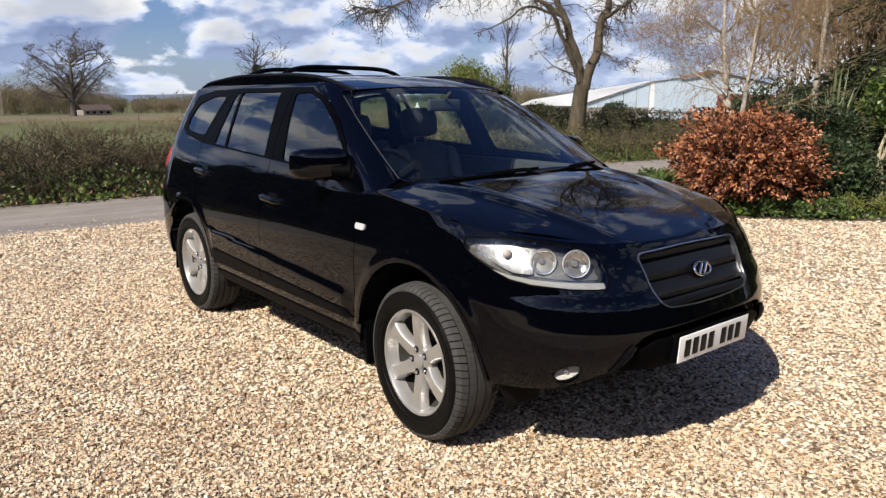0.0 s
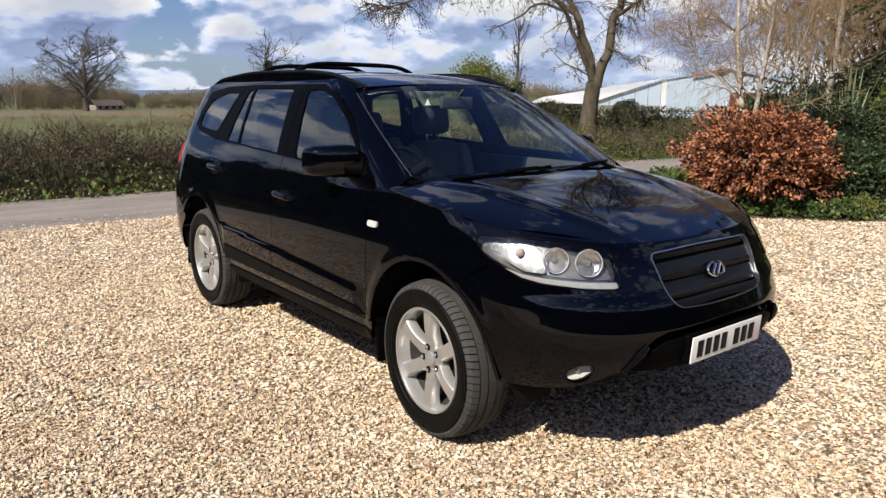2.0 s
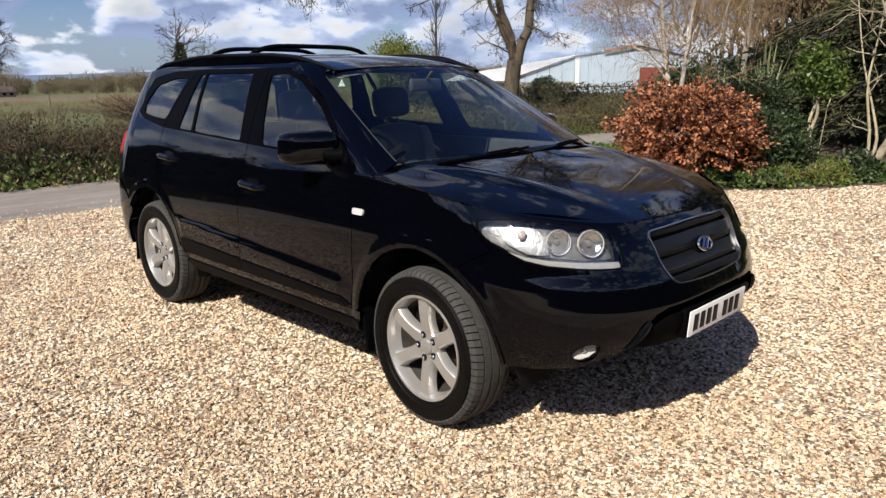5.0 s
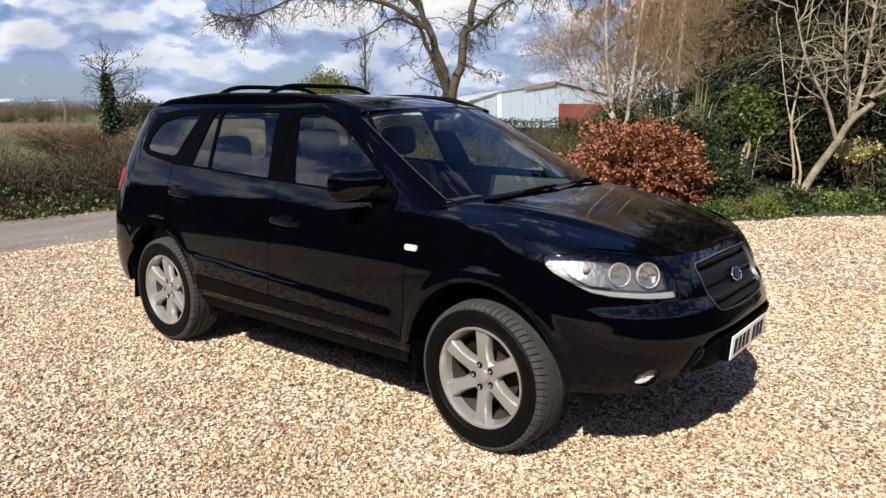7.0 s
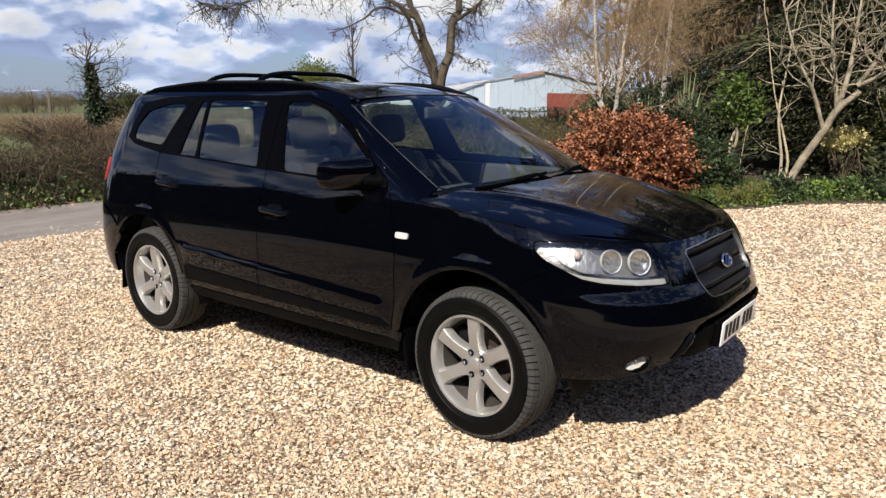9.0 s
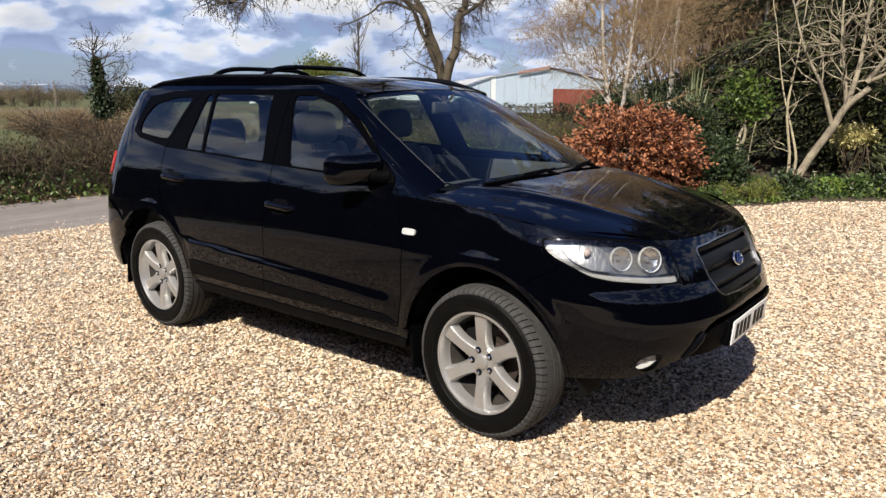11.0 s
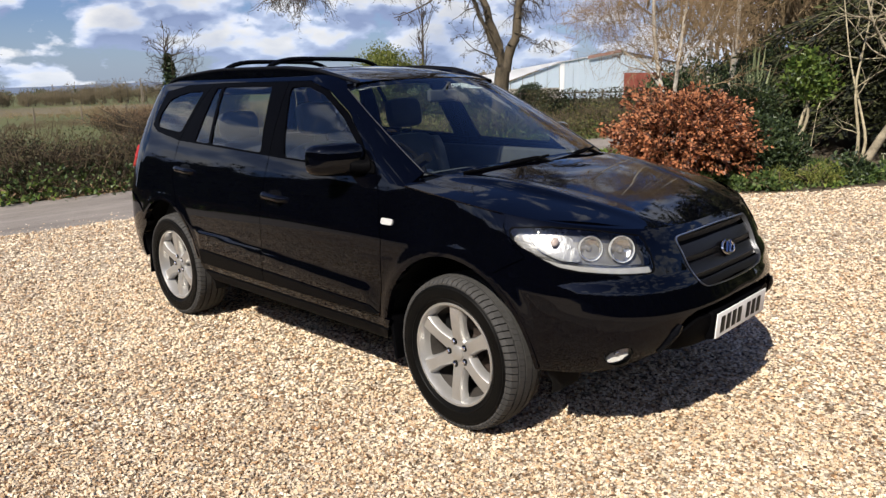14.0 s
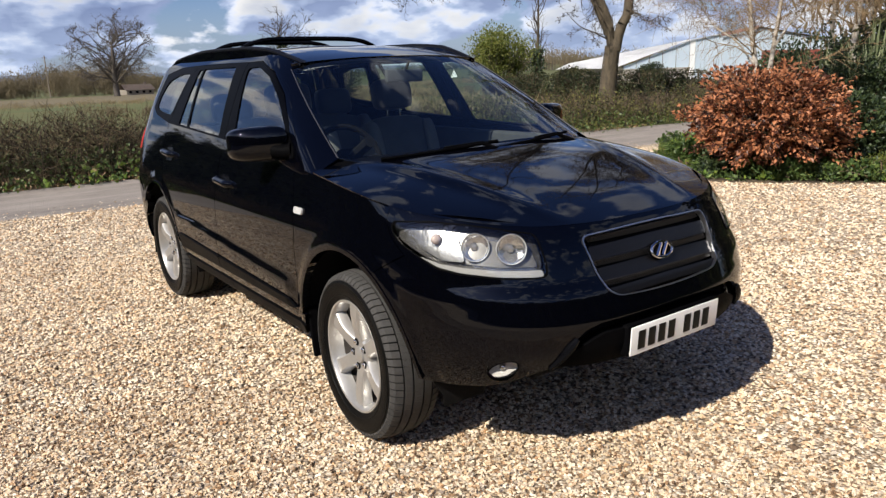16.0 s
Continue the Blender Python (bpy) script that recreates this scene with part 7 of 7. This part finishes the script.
TIMBER = mat("grey_timber", (0.13, 0.105, 0.075), (0.20, 0.165, 0.125), 2.0, 0.9)

far_woods("far_woods", -225, -30, -200, 46, 9, 10.4, 64000, 101, WOOD_BROWN, "belt of bare brown woodland across the field", .70, False)
far_woods("far_woods", -245, 40, -250, 112, 12, 8.6, 30000, 102, WOOD_BROWN, "low line of far bare trees along the field", .75)
far_woods("far_woods", -235, -140, -225, -25, 12, 8.8, 20000, 103, WOOD_BROWN, "belt of bare far woodland", 1.0, False)
far_woods("far_woods", -420, 100, -380, 420, 30, 6.5, 14000, 104, WOOD_GREEN, "low far trees on the horizon", 2.0, False)
far_woods("far_woods", -125, 110, -60, 175, 14, 6.4, 30000, 105, WOOD_BROWN, "bare wooded rise behind the barn", .55)
far_woods("far_woods", -60, 175, 60, 200, 20, 9, 8000, 106, WOOD_BROWN, "bare trees beyond the garden", 1.5)
far_woods("bare_thicket", -6.5, 24, 4.5, 27, 2.5, 11.5, 32000, 110, THICKET, "tall brown thicket of bare trees behind the garden", .50)
far_woods("far_scrub", -58, 18, -52, 42, 2, 1.2, 14000, 107, FIELD_BROWN, "dry reddish scrub across the field", .15, False)
far_woods("far_hedge", -64, -30, -60, 22, .8, .8, 16000, 108, FIELD_BROWN, "low dry hedge crossing the field", .12, False)
far_woods("far_hedge", -34, 4, -31, 26, 1.0, .7, 12000, 109, WOOD_BROWN, "low brown hedge behind the lane", .11, False)


STUBBLE = mat("dry_stubble", (0.085, 0.070, 0.034), (0.15, 0.118, 0.058), .15, 0.95, bump=.5, bump_scale=3.0)
# a strip of dry stubble between the pasture and the woods
V, F = [], []
xs, ys = np.linspace(-185, -78, 16), np.linspace(-70, 84, 24)
V = np.array([(x, y * (.45 - x / 260), float(ground_z(x, y * (.45 - x / 260))) + .03) for x in xs for y in ys])
F = [(i * 24 + j, (i + 1) * 24 + j, (i + 1) * 24 + j + 1, i * 24 + j + 1) for i in range(15) for j in range(23)]
tagged(mesh_np("dry_field", V, F, STUBBLE), "strip of dry brown stubble across the field", "field", kind="structure")


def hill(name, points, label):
    """A long far ridge: its crest by (x, y, height), with a foot on both sides; its colour holds the haze."""
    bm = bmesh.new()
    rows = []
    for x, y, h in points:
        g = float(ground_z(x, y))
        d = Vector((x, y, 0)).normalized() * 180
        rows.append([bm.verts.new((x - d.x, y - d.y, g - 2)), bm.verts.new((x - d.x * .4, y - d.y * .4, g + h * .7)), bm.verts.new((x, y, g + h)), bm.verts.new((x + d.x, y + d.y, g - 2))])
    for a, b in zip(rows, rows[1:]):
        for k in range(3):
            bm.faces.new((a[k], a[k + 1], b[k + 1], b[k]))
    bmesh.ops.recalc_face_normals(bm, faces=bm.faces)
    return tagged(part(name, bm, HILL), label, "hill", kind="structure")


hill("backdrop_hills", [(-1500, y, 12 + 4 * math.sin(y * .0021 + .6) + 3 * math.sin(y * .011)) for y in range(-900, 1900, 60)], "far hills on the horizon, coloured blue for haze")


def cottage(x, y, turn):
    c = tagged(new("cottage"), "low cream cottage with a brown roof across the field", "house")
    c.location, c.rotation_euler, c.scale = (x, y, float(ground_z(x, y))), (0, 0, turn), (.7, .7, .7)
    bm = bmesh.new()
    box(bm, 0, 0, .85, 6, 9, 1.7, .05)
    wall = part("wall", bm, SHADED_CREAM, c)
    bm = bmesh.new()
    for s in (-1, 1):
        vs = [bm.verts.new(p) for p in ((s * 3.4, -4.9, 1.6), (s * 3.4, 4.9, 1.6), (0, 4.9, 3.4), (0, -4.9, 3.4))]
        bm.faces.new(vs)
    bmesh.ops.solidify(bm, geom=bm.faces[:], thickness=.15)
    part("roof", bm, ROOFTILE, c)
    for yy in (-3.2, -1.1, 1.1, 3.2):
        bm = bmesh.new()
        box(bm, 3.02, yy, .95, .06, .9, .8, .02)
        part("window", bm, DARK, wall)
    bm = bmesh.new()
    box(bm, 0, 3, 3.5, .6, .6, 1.0, .04)
    part("chimney", bm, ROOFTILE, c)


cottage(-176, 41, .15)


def barn():
    """A low sheet-clad barn: a gabled front with a lean-to, and a long white roof running back."""
    b = tagged(new("barn"), "low pale-blue sheet-clad barn with a white roof and rust-red door", "barn")
    o = Vector((-31.0, 46.0, 0))
    right = Vector((.82, .573, 0)).normalized()
    back = Vector((-.573, .82, 0)).normalized()
    at = lambda u, z, d=0: o + right * u + back * d + Vector((0, 0, z))

    def slab(name, pts, mt, thick=.12, label=""):
        bm = bmesh.new()
        f = bm.faces.new([bm.verts.new(p) for p in pts])
        bmesh.ops.solidify(bm, geom=[f], thickness=thick)
        bmesh.ops.recalc_face_normals(bm, faces=bm.faces)
        return part(name, bm, mt, b, label, smooth=False)

    gable = lambda u: 2.75 + (3.5 - 2.75) * u / 4.5 if u < 4.5 else 3.5 - (u - 4.5) * .235
    # front wall, sheet by sheet
    us = np.linspace(0, 9, 10)
    for u0, u1 in zip(us, us[1:]):
        slab("wall_sheet", [at(u0 + .006, -.1), at(u1 - .006, -.1), at(u1 - .006, gable(u1)), at(u0 + .006, gable(u0))], BARN_BLUE)
    us = np.linspace(-4.9, -.05, 6)
    low = lambda u: 1.05 + (u + 4.9) * .345
    for u0, u1 in zip(us, us[1:]):
        slab("wall_sheet", [at(u0, .85), at(u1 - .04, .85), at(u1 - .04, low(u1)), at(u0, low(u0))], BARN_BLUE)
    slab("wall_base", [at(-4.9, -.2), at(-.05, -.2), at(-.05, .85), at(-4.9, .85)], CONCRETE, .2)
    slab("side_wall", [at(-4.9, -.2), at(-4.9, 1.0), Vector((-52.6, 53.6, .75)), Vector((-52.6, 53.6, -.3))], CONCRETE, .2)
    slab("corner_post", [at(-.06, -.1, -.08), at(.32, -.1, -.08), at(.32, 2.78, -.08), at(-.06, 2.70, -.08)], BARN_WHITE, .1)
    # roofs
    slab("white_roof", [at(-5.6, .95, -.3), at(.2, 2.92, -.3), Vector((-57.65, 60.15, 1.40)), Vector((-52.98, 53.51, .85))], BARN_WHITE, .08, "long white sheet roof")
    slab("main_roof", [at(-.2, 2.80, -.25), at(4.5, 3.58, -.25), at(3, 3.58, 22), at(-1.6, 2.80, 22)], BARN_WHITE, .08)
    slab("main_roof", [at(4.5, 3.58, -.25), at(9.3, 2.46, -.25), at(7.8, 2.46, 22), at(3, 3.58, 22)], ROOFTILE, .08)
    slab("ridge_sheet", [at(2.1, 3.22, -.32), at(4.6, 3.63, -.32), at(4.6, 3.40, -.32), at(2.1, 2.98, -.32)], RUST, .06, "rusty red ridge flashing")
    slab("door", [at(4.9, -.1, -.12), at(8.9, -.1, -.12), at(8.9, 1.78, -.12), at(4.9, 1.86, -.12)], BARN_RED, .08, "rust-red sheet door")
    slab("side_wall", [at(9, -.2), at(9, 2.45), at(7.6, 2.45, 20), at(7.6, -.2, 20)], BARN_BLUE, .15)


barn()


def white_gable(x, y):
    """A small white-boarded gable far across the field."""
    g = float(ground_z(x, y))
    bm = bmesh.new()
    d = Vector((x - 3, y + 3, 0)).normalized()
    s = Vector((-d.y, d.x, 0))
    o = Vector((x, y, g))
    front = [o - s * .7 + Vector((0, 0, -.1)), o + s * .7 + Vector((0, 0, -.1)), o + Vector((0, 0, 1.5))]
    f = bm.faces.new([bm.verts.new(p) for p in front])
    r = bmesh.ops.extrude_face_region(bm, geom=[f])
    for v in r["geom"]:
        if isinstance(v, bmesh.types.BMVert):
            v.co += d * 5
    bmesh.ops.recalc_face_normals(bm, faces=bm.faces)
    tagged(part("white_shed", bm, BARN_WHITE, smooth=False), "small white gabled shed far across the field", "shed")


white_gable(-116.0, 87.2)


def post(name, x, y, tall, r, label, cat, group="", mt=None, arm=False, tilt=0.0):
    g = float(ground_z(x, y))
    bm = bmesh.new()
    tube(bm, [(x, y, g), (x + tilt, y, g + tall * .5), (x + 2 * tilt, y, g + tall)], [r, r * .9, r * .8], 8)
    if arm:
        tube(bm, [(x + 2 * tilt - .1, y - .55, g + tall * .95), (x + 2 * tilt - .1, y + .55, g + tall * .95)], r * .5, 6)
    return tagged(part(name, bm, mt or TIMBER), label, cat, group)


post("telegraph_pole", -194, 25.7, 9.8, .15, "wooden telegraph pole in the field", "pole", "field poles", arm=True)
post("telegraph_pole", -243, 107, 6.3, .16, "wooden telegraph pole in the field", "pole", "field poles", arm=True)
post("telegraph_pole", -170, 74, 6.0, .15, "far wooden pole among the trees", "pole", "field poles")
for k in range(7):
    post("fence_post", -46 + .6 * k, 12 + 2.6 * k, 1.0, .06, "weathered wooden fence post", "post", "fence posts in the field")
for k in range(9):
    t = k / 8
    post("fence_post", -22 + 9 * t, 25 + 6 * t, 1.05, .06, "weathered wooden fence post by the barn", "post", "fence posts by the barn")
bm = bmesh.new()
for z in (.45, .85):
    tube(bm, [(-22, 25, z), (-13, 31, z)], .035, 6)
tagged(part("fence_rail", bm, TIMBER), "weathered wooden fence rails by the barn", "fence")
mound("clipped_shrub", (-20.5, 28.5, .75), (1.3, 1.1, .75), 4000, .09, LEAF_DARK, "dark clipped shrub near the barn", "shrub", .4, .45, 60, seed=111)
mound("clipped_shrub", (-24.6, 27.0, .7), (1.6, 1.0, .65), 4000, .09, LEAF_HEDGE, "olive shrub near the barn", "shrub", .4, .4, 60, seed=112)
mound("clipped_shrub", (-27.5, 25.4, .6), (1.6, 1.0, .55), 3000, .09, LEAF_DARK, "dark shrub by the field gate", "shrub", .4, .4, 60, seed=113)

hedge("field_hedge", [(-18.6, 17.4), (-17.3, 18.5), (-15, 20.3), (-12.7, 22.2), (-10.5, 24.5)], .9, 1.15, 4000, 16000, "clipped olive hedge along the far verge",
      [(LEAF_HEDGE, .8, .1, 1.15, .08), (LEAF_DARK, .5, .0, 1.0, .08)])

# the garden's other side, met only in reflections: a tall evergreen screen, added to darken them, and a bare tree
def screen_hedge():
    h = tagged(new("unseen_screen"), "unseen tall dark evergreen screen, added for the car's reflections", "hedge")
    rng = np.random.default_rng(120)
    line = smooth_line([(-64, -16.5), (-40, -17.5), (-15, -17), (8, -17), (20, -14), (26, -4), (27, 8), (25, 18), (21, 27), (14, 33)], 120)
    nrm = np.gradient(line, axis=0)
    nrm = unit(np.c_[-nrm[:, 1], nrm[:, 0]])
    top = 8.6 + .8 * np.sin(np.arange(120) * .9) * np.sin(np.arange(120) * .37 + 1) + .3 * np.sin(np.arange(120) * 2.3)
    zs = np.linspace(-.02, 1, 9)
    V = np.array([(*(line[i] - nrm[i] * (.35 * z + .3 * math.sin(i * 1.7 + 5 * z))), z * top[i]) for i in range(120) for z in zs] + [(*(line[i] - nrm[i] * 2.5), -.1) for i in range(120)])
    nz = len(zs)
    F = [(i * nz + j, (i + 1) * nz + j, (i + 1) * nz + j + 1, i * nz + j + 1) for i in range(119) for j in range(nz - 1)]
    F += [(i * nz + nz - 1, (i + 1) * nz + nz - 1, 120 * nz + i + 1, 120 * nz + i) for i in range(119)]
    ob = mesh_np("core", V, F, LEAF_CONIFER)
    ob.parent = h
    n = 34000
    i, z = rng.integers(0, 119, n), rng.uniform(0, 1.04, n)
    f = rng.uniform(0, 1, (n, 1))
    p = line[i] * (1 - f) + line[i + 1] * f + nrm[i] * rng.normal(.15, .22, (n, 1)) - nrm[i] * .35 * z[:, None]
    leaf_mesh("foliage", np.c_[p, z * top[i]], rng.normal(size=(n, 3)) + np.c_[nrm[i] * .5, np.full(n, .2)], .30, .3, LEAF_CONIFER, h)


screen_hedge()

# rough dry grass on the field behind the lane hedge
rng = np.random.default_rng(140)
n = 34000
g = np.c_[rng.uniform(-95, -11, n), rng.uniform(0, 1, n)]
g[:, 1] = 2 + g[:, 1] * (12 + .5 * (-g[:, 0] - 11))
g = g[g[:, 1] + 3 > (3 - g[:, 0]) * .45]
g = g[np.sin(g[:, 0] * .5 + 2 * np.sin(g[:, 1] * .31)) + np.sin(g[:, 1] * .9) > -.4]
leaf_mesh("dry_grass", np.c_[g, ground_z(g[:, 0], g[:, 1])], rng.normal(0, .35, (len(g), 3)) + (0, 0, 1), .42, .06, FIELD_BROWN, None, "tufts of rough dry brown grass")
round_tree("garden_tree", (-1.0, -16.6, -.05), 12.0, 4.5, 131, BARK, TWIG, "bare garden tree opposite the lane", .22, 3, (7, 5, 3), .012)
